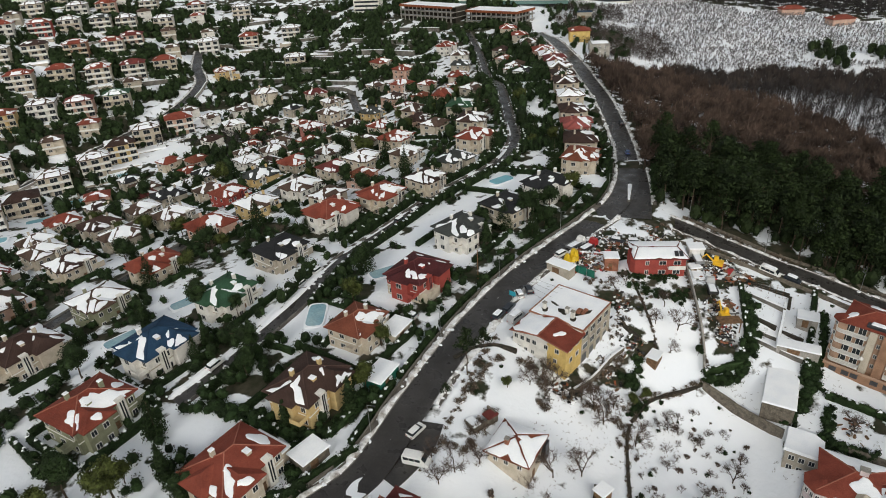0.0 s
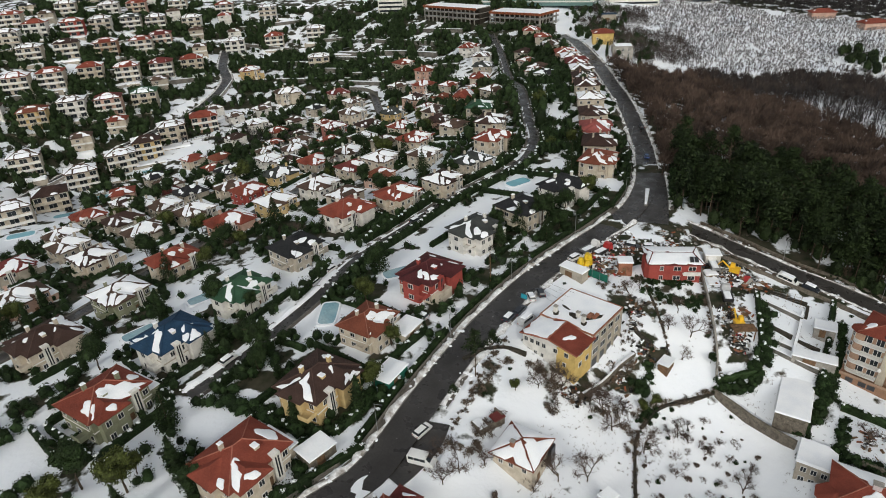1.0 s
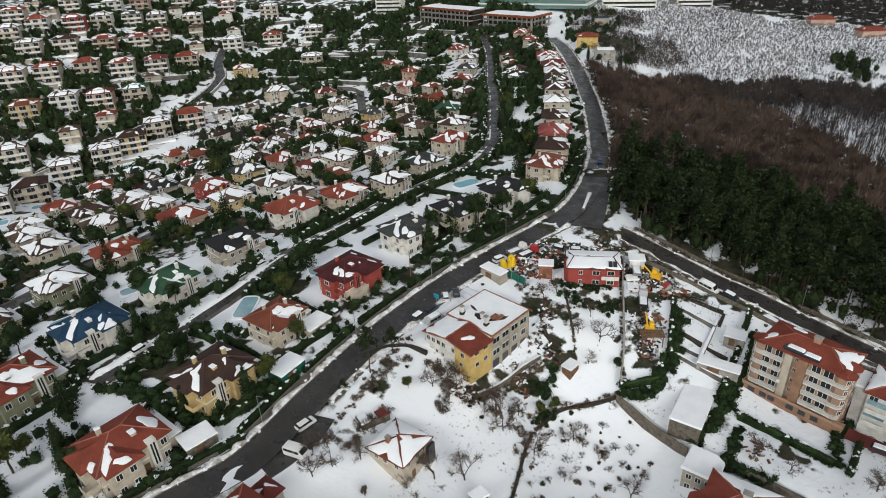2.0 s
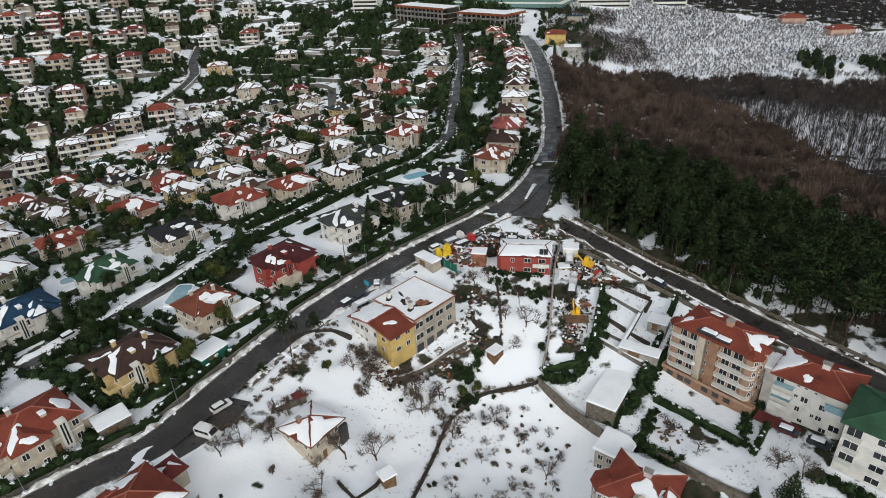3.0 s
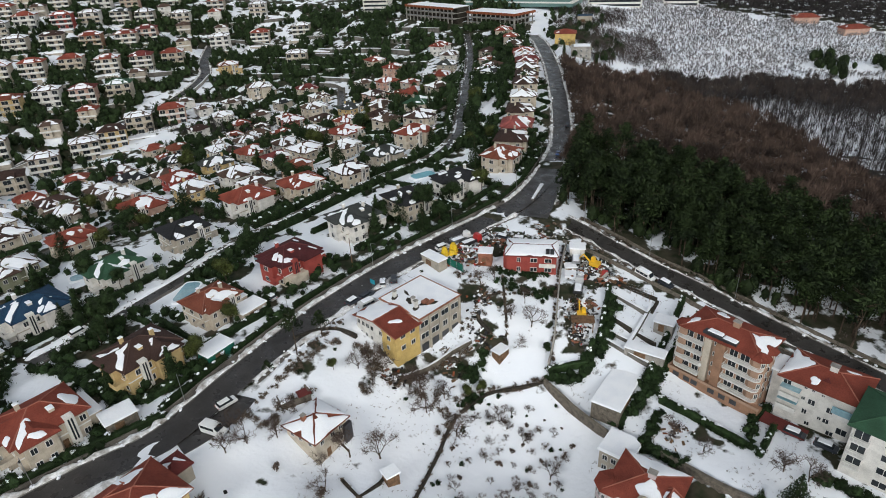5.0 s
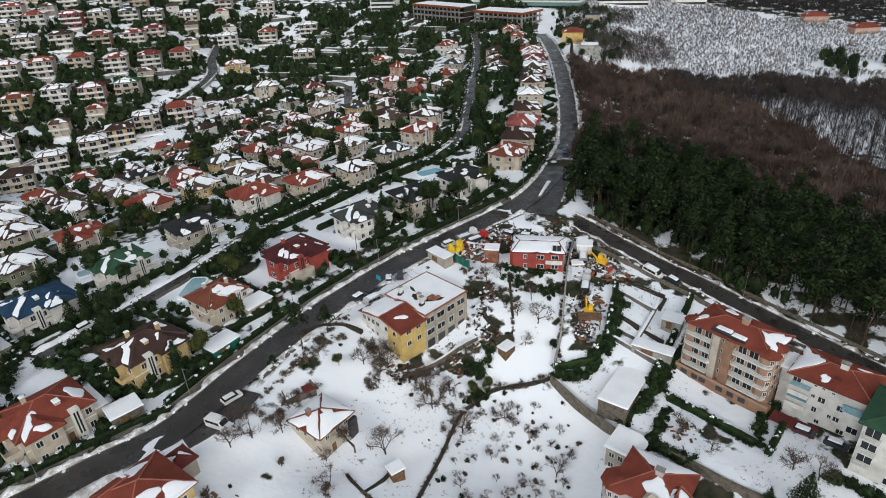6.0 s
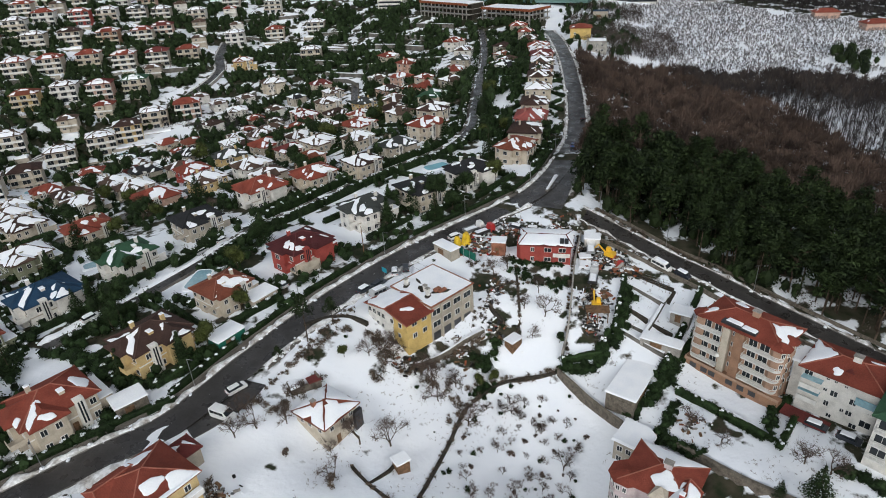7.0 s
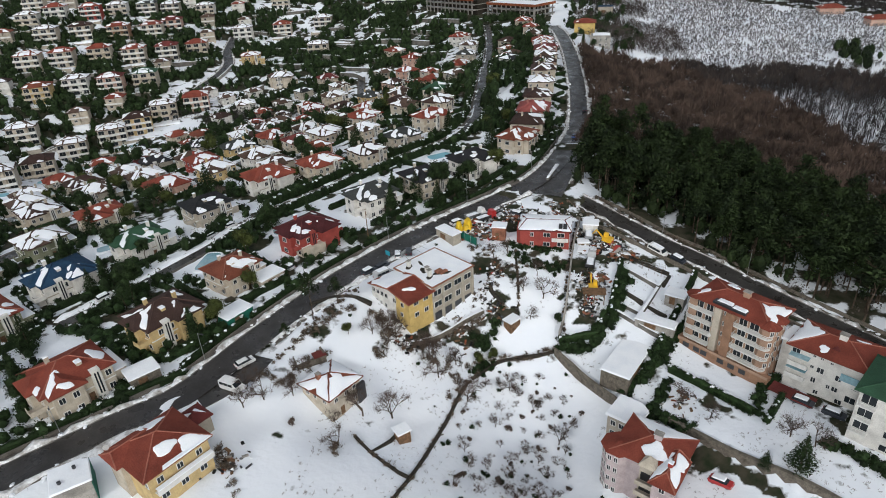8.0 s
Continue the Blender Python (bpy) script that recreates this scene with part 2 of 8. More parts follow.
# ---- geometry helpers ----
class Shape:
    """Collects vertices and faces for one mesh."""

    def __init__(self):
        self.v, self.f, self.i = [], [], []

    def face(self, pts, slot=0):
        k = len(self.v)
        self.v += [tuple(p) for p in pts]
        self.f.append(tuple(range(k, k + len(pts))))
        self.i.append(slot)

    def prism(self, poly, z0, z1, slot=0, top=1.0):
        """Upright prism over a counter-clockwise outline; top scales the upper outline about its middle."""
        n, k = len(poly), len(self.v)
        cx, cy = sum(p[0] for p in poly) / n, sum(p[1] for p in poly) / n
        self.v += [(x, y, z0) for x, y in poly] + [(cx + (x - cx) * top, cy + (y - cy) * top, z1) for x, y in poly]
        self.f += [(k + a, k + (a + 1) % n, k + n + (a + 1) % n, k + n + a) for a in range(n)]
        self.f += [tuple(range(k + n, k + 2 * n)), tuple(range(k + n - 1, k - 1, -1))]
        self.i += [slot] * (n + 2)

    def box(self, x0, x1, y0, y1, z0, z1, slot=0, top=1.0):
        self.prism([(x0, y0), (x1, y0), (x1, y1), (x0, y1)], z0, z1, slot, top)

    def tube(self, a, b, r0, r1, sides=6, slot=0):
        a, b = Vector(a), Vector(b)
        w = (b - a).normalized()
        u = w.orthogonal().normalized()
        s, k = w.cross(u), len(self.v)
        for c, r in ((a, r0), (b, r1)):
            self.v += [tuple(c + (u * math.cos(q) + s * math.sin(q)) * r) for q in (2 * math.pi * j / sides for j in range(sides))]
        self.f += [(k + j, k + (j + 1) % sides, k + sides + (j + 1) % sides, k + sides + j) for j in range(sides)]
        self.f += [tuple(range(k + sides, k + 2 * sides)), tuple(range(k + sides - 1, k - 1, -1))]
        self.i += [slot] * (sides + 2)

    def cable(self, pts, r, sides=4):
        """One continuous thin tube through points that run mostly sideways."""
        k, n = len(self.v), len(pts)
        for j, p in enumerate(pts):
            w = (Vector(pts[min(j + 1, n - 1)]) - Vector(pts[max(j - 1, 0)])).normalized()
            u = w.cross(Vector((0, 0, 1))).normalized()
            s = w.cross(u)
            self.v += [tuple(Vector(p) + (u * math.cos(q) + s * math.sin(q)) * r) for q in (2 * math.pi * m / sides for m in range(sides))]
        for j in range(n - 1):
            self.f += [(k + j * sides + m, k + j * sides + (m + 1) % sides, k + (j + 1) * sides + (m + 1) % sides, k + (j + 1) * sides + m) for m in range(sides)]
        self.i += [0] * ((n - 1) * sides)

    def mesh(self, name, *mats, smooth=False):
        me = bpy.data.meshes.new(name)
        me.from_pydata(self.v, [], self.f)
        for m in mats:
            me.materials.append(m)
        if len(mats) > 1:
            me.polygons.foreach_set("material_index", self.i)
        if smooth:
            me.polygons.foreach_set("use_smooth", [True] * len(self.f))
        me.update()
        return me


def part(name, data, parent, m=None, label=""):
    """Links a mesh (or a Shape with its material) as one part under a thing or under a part."""
    ob = new(name, data)
    ob.parent = parent
    if m:
        ob.matrix_local = m
    if label:
        ob["label"] = label
    return ob


def thing(name, m, label, category, group="", kind=""):
    ob = new(name)
    ob.empty_display_size = 0.5
    ob.matrix_world = m
    return tagged(ob, label, category, group, kind)


def solo(name, data, m, label, category, group="", kind=""):
    ob = new(name, data)
    ob.matrix_world = m
    return tagged(ob, label, category, group, kind)


# ---- the lie of the land ----
GRID = [
    [-21, -10, -3, -2, -8, -21, -23, -21, -19],
    [-16, -14, -11, -4, -7, -23, -15, -16, -19],
    [-7, -19, -22, -4, 4, -6, -6, -14, -19],
    [12, -15, -35, -19, 7, -3, -16, -17, -16],
    [35, 9, -27, -40, -13, -13, -21, -15, -10],
    [53, 34, -4, -25, 1, 1, -9, -7, -2],
    [60, 36, 10, 8, 22, 15, 1, 3, 10],
    [63, 40, 22, 19, 21, 19, 14, 16, 21],
    [70, 50, 36, 29, 26, 25, 25, 28, 32],
    [76, 62, 50, 40, 35, 33, 35, 39, 42],
]
MOUNDS = [(52, 98, 22, -13.2), (25, 85, 22, -4.8), (14, 106, 20, 1.2), (92, 110, 25, -4.9), (-15, 98, 28, 1.2), (88, 148, 28, 1.0), (60, 200, 35, 4.5), (22, 150, 35, 1.0), (-30, 130, 30, 1.8), (70, 300, 50, 10.7), (80, 420, 50, 15.6), (20, 333, 40, 10.5), (130, 392, 45, -2.3), (-200, 298, 45, -10.2), (-170, 555, 60, -13.5), (-110, 354, 40, -3.4), (-5, 262, 40, 4.9), (30, 114, 15, -1.6), (70, 362, 38, 9.3), (60, 74, 22, -10.0), (11, 80, 8, -2.2)]


def spline(u):
    u = np.abs(u)
    return np.where(u < 1, 2 / 3 - u * u + u**3 / 2, np.where(u < 2, (2 - np.minimum(u, 2)) ** 3 / 6, 0))


def lower_lane(x, y):
    """Metres along and downhill of the rubble wall above the lower lane."""
    return (x - 79) * 0.752 - (y - 91.5) * 0.659, -(x - 79) * 0.659 - (y - 91.5) * 0.752


def hills(x, y):
    x, y = np.asarray(x, float), np.asarray(y, float)
    gx, gy = np.clip((x + 480) / 120, 1, 7), np.clip((y + 120) / 120, 1, 8)
    z = np.zeros(np.broadcast(x, y).shape)
    for j in range(10):
        wy = spline(gy - j)
        for i in range(9):
            z = z + GRID[j][i] * wy * spline(gx - i)
    for a, b, r, h in MOUNDS:
        z = z + h * np.exp(-((x - a) ** 2 + (y - b) ** 2) / r**2)
    along, down = lower_lane(x, y)
    return z - 3.0 * np.clip(down / 1.6, 0, 1) * np.clip((26 - down) / 10, 0, 1) * np.clip((along + 1) / 3, 0, 1) * np.clip((52 - along) / 6, 0, 1)


def curve_through(pts, step=2.0):
    """A smooth line through plan points, about step metres between its points."""
    p = [Vector((*q, 0)) for q in pts]
    p = [2 * p[0] - p[1]] + p + [2 * p[-1] - p[-2]]
    out = []
    for k in range(1, len(p) - 2):
        n = max(1, int((p[k + 1] - p[k]).length / step))
        for j in range(n):
            t = j / n
            out.append(0.5 * (2 * p[k] + (p[k + 1] - p[k - 1]) * t + (2 * p[k - 1] - 5 * p[k] + 4 * p[k + 1] - p[k + 2]) * t * t + (3 * p[k] - p[k - 1] - 3 * p[k + 1] + p[k + 2]) * t**3))
    out.append(p[-2])
    return np.array([(v.x, v.y) for v in out])


class Road:
    def __init__(self, name, pts, half, label, smooth=15):
        self.name, self.half, self.label = name, half, label
        self.xy = curve_through(pts)
        z = hills(self.xy[:, 0], self.xy[:, 1])
        k = np.ones(smooth) / smooth
        self.z = np.convolve(np.pad(z, smooth // 2, mode="edge"), k, mode="valid")
        d = np.gradient(self.xy, axis=0)
        d /= np.linalg.norm(d, axis=1)[:, None]
        self.side = np.stack([d[:, 1], -d[:, 0]], 1)

    def near(self, x, y):
        """Distance from the centre line and the road's height there."""
        x, y = np.ravel(x), np.ravel(y)
        dist, h = np.full(len(x), 1e9), np.zeros(len(x))
        ok = (x > self.xy[:, 0].min() - 20) & (x < self.xy[:, 0].max() + 20) & (y > self.xy[:, 1].min() - 20) & (y < self.xy[:, 1].max() + 20)
        idx = np.nonzero(ok)[0]
        for c in range(0, len(idx), 4000):
            s = idx[c : c + 4000]
            d = np.hypot(x[s, None] - self.xy[None, :, 0], y[s, None] - self.xy[None, :, 1])
            k = d.argmin(1)
            dist[s], h[s] = d[np.arange(len(s)), k], self.z[k]
        return dist, h


MAIN = Road("road_main", [(-75, 22), (-58, 41), (-41, 58), (-29, 70), (-18.8, 79.1), (-10.9, 94.8), (-6.0, 104.3), (-0.9, 114.3), (5.1, 125), (15.4, 140.7), (23.4, 150.2), (33.9, 161.7), (43.5, 171.5), (52, 182), (58.5, 196), (63.6, 215), (68.8, 244), (71, 280), (71.6, 327), (71.5, 356), (70.2, 391), (67.6, 422), (66, 452), (64.5, 486)], 3.5, "wet dark asphalt main road between snow banks")
SECOND = Road("road_side", [(47, 177), (57, 176), (66.5, 168.5), (75.5, 159.5), (86, 149.5), (95.5, 142.5), (107, 132.5), (119.5, 120.5), (130, 109), (144, 90), (164, 62)], 3.0, "wet asphalt side road along the pine wood")
VILLA = Road("road_villas", [(-63, 101), (-59, 106.5), (-52.7, 116.5), (-42.5, 136), (-34.5, 158), (-21, 179.5), (-8, 199), (4.5, 212), (18, 228), (25, 251), (25, 281), (24.5, 313), (22, 360), (19, 450), (12.7, 510)], 2.0, "narrow dark asphalt street between the villas")
FAR_LEFT = Road("road_hillside", [(-240, 235), (-238.7, 270), (-231, 321), (-211, 363), (-196, 398), (-189, 433), (-190, 466), (-203, 496), (-215, 540)], 3.4, "asphalt hillside road with a retaining wall")
LANE = Road("road_lane", [(-72, 430), (-66, 405), (-58, 375), (-46, 345), (-40, 330)], 1.7, "narrow asphalt lane winding between the villas")
BACK = Road("road_back", [(-160, 70), (-135, 105), (-118, 138), (-105, 170), (-92, 200), (-75, 235), (-70, 262)], 1.8, "narrow back street among the villas")
JUNCTION = Road("road_junction", [(55, 171), (57.5, 180), (60.2, 192), (63.2, 208)], 4.4, "wide wet asphalt junction of the two roads")
LAYBY = Road("road_layby", [(-14.5, 77.5), (-10.6, 82.0), (-8.0, 86.6), (-6.6, 91.5)], 2.3, "muddy roadside lay-by of wet asphalt and slush")
ROADS = [MAIN, SECOND, VILLA, FAR_LEFT, LANE, BACK, JUNCTION, LAYBY]


def ground(x, y):
    """Height of the ground in metres, with the roads' beds cut in."""
    shape = np.broadcast(np.asarray(x), np.asarray(y)).shape
    xx, yy = np.broadcast_to(x, shape).astype(float).ravel(), np.broadcast_to(y, shape).astype(float).ravel()
    z = hills(xx, yy)
    for r in ROADS:
        d, h = r.near(xx, yy)
        w = np.clip((r.half + 8 - d) / 5.5, 0, 1)
        w = w * w * (3 - 2 * w)
        z = z * (1 - w) + h * w
        z = np.where(d < r.half + 1.2, h - 0.22, z)
    return z.reshape(shape) if shape else float(z[0])


def road_gap(x, y):
    """Metres from the nearest road's edge (negative on the road)."""
    return min(float(r.near([x], [y])[0][0]) - r.half for r in ROADS)


def axis(*runs):
    out = []
    for a, b, s in runs:
        out += list(np.arange(a, b, s))
    return np.array(out + [runs[-1][1]])


gx = axis((-2400, -520, 150), (-520, -400, 10), (-400, -140, 4), (-140, 175, 2.5), (175, 500, 10), (500, 2400, 150))
gy = axis((-900, 0, 90), (0, 30, 10), (30, 270, 2.5), (270, 640, 4), (640, 760, 10), (760, 3000, 140))
GX, GY = np.meshgrid(gx, gy)
GZ = ground(GX, GY)
RNG = np.random.default_rng(7)
near_field = (GX > -140) & (GX < 175) & (GY > 30) & (GY < 270)
GZ = GZ + np.where(near_field, 0.12 * np.sin(GX * 0.9 + 2 * np.sin(GY * 0.3)) * np.sin(GY * 0.8), 0)


def main_side(x, y):
    """Signed metres from the main road: positive on the villas' side."""
    k = np.hypot(np.ravel(x)[:, None] - MAIN.xy[None, ::4, 0], np.ravel(y)[:, None] - MAIN.xy[None, ::4, 1]).argmin(1) * 4
    s = (MAIN.xy[k, 0] - np.ravel(x)) * MAIN.side[k, 0] + (MAIN.xy[k, 1] - np.ravel(y)) * MAIN.side[k, 1]
    return s.reshape(np.shape(x))


def side_of(p):
    return np.concatenate([main_side(p[k : k + 2000, 0], p[k : k + 2000, 1]) for k in range(0, len(p), 2000)])


LAWNS = [(-38, 124, 11), (-9, 151, 8), (-56, 92, 9), (-94, 80, 14), (16, 206, 10), (-80, 142, 9), (-20, 147, 8), (-170, 350, 15), (-202, 266, 11), (-201, 301, 10), (-199, 232, 10), (-194, 327, 9), (37, 262, 8), (37, 284, 8), (37, 318, 8), (4, 229, 8), (-70, 155, 7), (-117, 190, 7), (-62, 255, 8), (-57.9, 73.3, 8), (-68, 82, 7), (-93, 94, 8)]


TABLE = np.random.default_rng(3).random((128, 128))


def patchy(x, y, size, shift=0):
    """Smooth value noise, 0 to 1, with patches about size metres across."""
    u, v = np.asarray(x, float) / size + 31.7 * shift + 900, np.asarray(y, float) / size + 17.3 * shift + 900
    i, j = np.floor(u).astype(int), np.floor(v).astype(int)
    a, b = u - i, v - j
    a, b = a * a * (3 - 2 * a), b * b * (3 - 2 * b)
    i, j, i1, j1 = i % 128, j % 128, (i + 1) % 128, (j + 1) % 128
    return (TABLE[i, j] * (1 - a) + TABLE[i1, j] * a) * (1 - b) + (TABLE[i, j1] * (1 - a) + TABLE[i1, j1] * a) * b


def lots(x, y):
    """Where the gardens are planted (above 0.5) and where they lie open under snow."""
    c, s = math.cos(0.9), math.sin(0.9)
    u, v = x * c + y * s, y * c - x * s
    return 0.62 * patchy(u, v * 1.35, 15, 1) + 0.38 * patchy(u, v, 7, 2)


def cover(x, y):
    """How much bare soil and growth shows through the snow, 0 to 1."""
    s = main_side(x, y)
    q = np.clip((lots(x, y) - 0.4) / 0.16, 0, 1)
    c = np.where(s > 0, np.interp(y, [60, 150, 320, 340], [0.26, 0.28, 0.32, 0.36]) + 0.17 * q, 0.25)
    for a, b, r, k in ((45, 161, 13, 0.47), (58, 164, 8, 0.42), (68, 152, 7, 0.5), (66, 138, 6, 0.47), (65, 126, 6, 0.45), (41, 134, 8, 0.42), (43, 122, 7, 0.41), (34, 112, 7, 0.42), (27, 106, 5, 0.41), (54, 137, 7, 0.41), (15, 112, 6, 0.39), (2, 104, 6, 0.38), (-4, 84, 6, 0.43), (80, 146, 8, 0.38), (100, 112, 7, 0.42), (112, 96, 8, 0.42)):
        c = np.where(np.hypot(x - a, y - b) < r + 5 * (patchy(x, y, 5, 6) - 0.5), k, c)
    for a, b, r in LAWNS:
        c = np.where(np.hypot(x - a, y - b) < r * 0.85, 0.12, c)
    pines = (s < 0) & (x - 62 > (172 - y) * 0.95) & (y < 262) & (y > 60)
    # litter under the pines, with extra soil standing in for their shade on snow
    c = np.where(pines, 0.43, c)
    verge = SECOND.near(x, y)[0].reshape(np.shape(x))
    c = np.where(verge < 7.5, 0.44, c)
    brown = (s < 0) & (x > 70) & (y >= 200) & (y < 372 - np.maximum(x - 130, 0) * 2) & (x < 190)
    c = np.where(brown, 0.45, c)
    c = np.where((s < 0) & (x > 105) & (y >= 385), 0.22, c)
    c = np.where((x > 150) & (y > np.interp(x, [150, 215, 252, 290, 320, 420], [648, 606, 572, 553, 515, 486])), 0.46, c)
    along, down = lower_lane(x, y)
    c = np.where((down > 0.3) & (down < 4.2) & (along > 1) & (along < 50), 0.47, c)
    field = (s < -6) & (x > 30) & (x < 64) & (y > 66) & (y < 109)
    c = np.where(field, 0.1, c)
    return np.where((s < 0) & (x > 150) & (y > 402 - (x - 80) * 0.98) & (y < 440), 0.24, c)


n_x, n_y = len(gx), len(gy)
idx = np.arange(n_x * n_y).reshape(n_y, n_x)
quads = np.stack([idx[:-1, :-1], idx[:-1, 1:], idx[1:, 1:], idx[1:, :-1]], -1).reshape(-1, 4)
land = bpy.data.meshes.new("ground")
land.from_pydata(np.stack([GX, GY, GZ], -1).reshape(-1, 3).tolist(), [], quads.tolist())
land.polygons.foreach_set("use_smooth", [True] * len(quads))
land.materials.append(GROUND)
bare = land.attributes.new("bare", "FLOAT", "POINT")
bare.data.foreach_set("value", np.concatenate([cover(GX[j : j + 10], GY[j : j + 10]).ravel() for j in range(0, n_y, 10)]).astype(np.float32))
solo("ground", land, Matrix(), "snow-covered hilly ground with patches of bare soil", "ground", kind="structure")


def ribbon(road, a, b, z0, z1, name, material, label, kind="structure", wobble=0.0, category="road"):
    """A strip along a road from a to b metres right of its centre line, z1 above the bed, with sides down to z0."""
    s = Shape()
    n = len(road.xy)
    rows = []
    mid = road.xy + road.side * (a + b) / 2
    cut = np.zeros(n, bool)
    if category != "road":
        for other in ROADS:
            if other is not road:
                cut |= other.near(mid[:, 0], mid[:, 1])[0] < other.half + 0.4
    for k in range(n):
        x, y = road.xy[k]
        low = wobble and road.half < 2.5 and y > 150
        sx, sy = road.side[k]
        w = wobble * noise.noise((x * 0.6, y * 0.6, a)) if wobble else 0
        h = wobble * 0.7 * abs(noise.noise((x * 0.5, y * 0.5, b + 5))) - 0.5 * max(0, noise.noise((x * 0.12, y * 0.12, a + 9)) + 0.1) if wobble else 0
        h -= 0.6 if low else 0
        a2, b2 = (a, b + w) if b > 0 else (a + w, b)
        rows.append([(x + sx * a2, y + sy * a2, road.z[k] + z0), (x + sx * (a2 * 0.75 + b2 * 0.25), y + sy * (a2 * 0.75 + b2 * 0.25), road.z[k] + z1 + h), (x + sx * (a2 * 0.25 + b2 * 0.75), y + sy * (a2 * 0.25 + b2 * 0.75), road.z[k] + z1 + h * 0.6), (x + sx * b2, y + sy * b2, road.z[k] + z0)])
        if not wobble:
            rows[-1][1] = (x + sx * a2, y + sy * a2, road.z[k] + z1)
            rows[-1][2] = (x + sx * b2, y + sy * b2, road.z[k] + z1)
    s.v = [q for r in rows for q in r]
    for k in range(n - 1):
        if cut[k] or cut[k + 1]:
            continue
        for c in range(3):
            s.f.append((4 * k + c, 4 * k + 4 + c, 4 * k + 5 + c, 4 * k + 1 + c))
            s.i.append(0)
    return solo(name, s.mesh(name, material, smooth=wobble > 0), Matrix(), label, category, kind=kind)


for r in ROADS:
    ribbon(r, -r.half - 0.2, r.half + 0.2, -0.2, 0.012 * (r is JUNCTION or r is LAYBY) + 0.006 * (r is SECOND), r.name, ASPHALT, r.label)
    for q, sd in (("left", -1), ("right", 1)):
        if r is LAYBY:
            continue
        lo, hi = sorted((sd * r.half, sd * (r.half + 0.2)))
        ribbon(r, lo, hi, -0.3, 0.13, "kerb_" + q, KERB, "worn concrete kerb", category="kerb")
        lo, hi = sorted((sd * (r.half + 0.2), sd * (r.half + (1.7 if r.half > 3 else 1.0))))
        ribbon(r, lo, hi, -0.5, 0.1, "pavement_" + q, PAVING, "narrow paved footway under old snow", category="pavement")
        lo, hi = sorted((sd * (r.half + 0.1), sd * (r.half + (1.5 if r.half > 3.2 else 0.8))))
        if r.half < 1.9 or (r.half < 2.5 and sd > 0) or (r is JUNCTION and sd < 0):
            continue
        if r is VILLA:
            lo, hi = -r.half - 1.2, -r.half + 0.7
        ribbon(r, lo, hi, 0.0, 0.22, "snow_bank", DIRTY_SNOW if r.half > 2.5 else SNOW, "ploughed dirty snow bank along the kerb", kind="stuff", wobble=2.0, category="snow bank")

# dashed centre line
s = Shape()
for k in range(6, len(MAIN.xy) - 40, 4):
    (x, y), (nx, ny) = MAIN.xy[k], MAIN.xy[k + 1]
    u = Vector((nx - x, ny - y)).normalized()
    v = Vector((-u.y, u.x)) * 0.07
    z = MAIN.z[k] + 0.006
    s.face([(x - v.x, y - v.y, z), (x + u.x * 3 - v.x, y + u.y * 3 - v.y, z), (x + u.x * 3 + v.x, y + u.y * 3 + v.y, z), (x + v.x, y + v.y, z)])
solo("road_marking", s.mesh("road_marking", PAINT), Matrix(), "worn white dashed centre line", "road marking", kind="structure")

# ---- building kit ----
CACHE = {}


def cached(key, make):
    if key not in CACHE:
        CACHE[key] = make()
    return CACHE[key]


def set_mat(ob, *mats):
    """Gives this object its own materials on a shared mesh."""
    for k, m in enumerate(mats):
        ob.material_slots[k].link = "OBJECT"
        ob.material_slots[k].material = m
    return ob


def frame_mesh(w, h, glazed=False):
    """A window frame with a mullion, one connected piece; glazed: with its panes in the same mesh, for far houses."""
    def make():
        s = Shape()
        xs, zs = [-w / 2, -w / 2 + 0.1, -0.04, 0.04, w / 2 - 0.1, w / 2], [-h / 2, -h / 2 + 0.1, h / 2 - 0.1, h / 2]
        s.v = [(x, -0.09, z) for z in zs for x in xs] + [(x, 0.02, z) for z in zs for x in xs]
        for j in range(3):
            for i in range(5):
                hole = j == 1 and i in (1, 3)
                if hole and not glazed:
                    continue
                s.f.append((j * 6 + i, j * 6 + i + 1, j * 6 + i + 7, j * 6 + i + 6))
                s.i.append(1 if hole else 0)
        for i in range(5):
            s.f += [(i + 1, i, i + 24, i + 25), (18 + i, 19 + i, 43 + i, 42 + i)]
            s.i += [0, 0]
        for j in range(3):
            s.f += [(j * 6, j * 6 + 6, j * 6 + 30, j * 6 + 24), (j * 6 + 11, j * 6 + 5, j * 6 + 29, j * 6 + 35)]
            s.i += [0, 0]
        return s.mesh("window_frame", WHITE, GLASS)
    return cached(("frame", w, h, glazed), make)


def pane_mesh(w, h):
    def make():
        s = Shape()
        s.box(-w / 2 + 0.05, w / 2 - 0.05, -0.04, 0.01, -h / 2 + 0.05, h / 2 - 0.05)
        return s.mesh("pane", GLASS)
    return cached(("pane", w, h), make)


def window(parent, x, y, z, turn, w=1.2, h=1.4, fine=True):
    """A white-framed window on a wall; turn 0 faces local -y, 90 faces +x, -90 faces -x, 180 faces +y."""
    f = part("window", frame_mesh(w, h, not fine), parent, pose(x, y, z, 0, 0, turn))
    if fine:
        part("pane", pane_mesh(w, h), f)
    return f


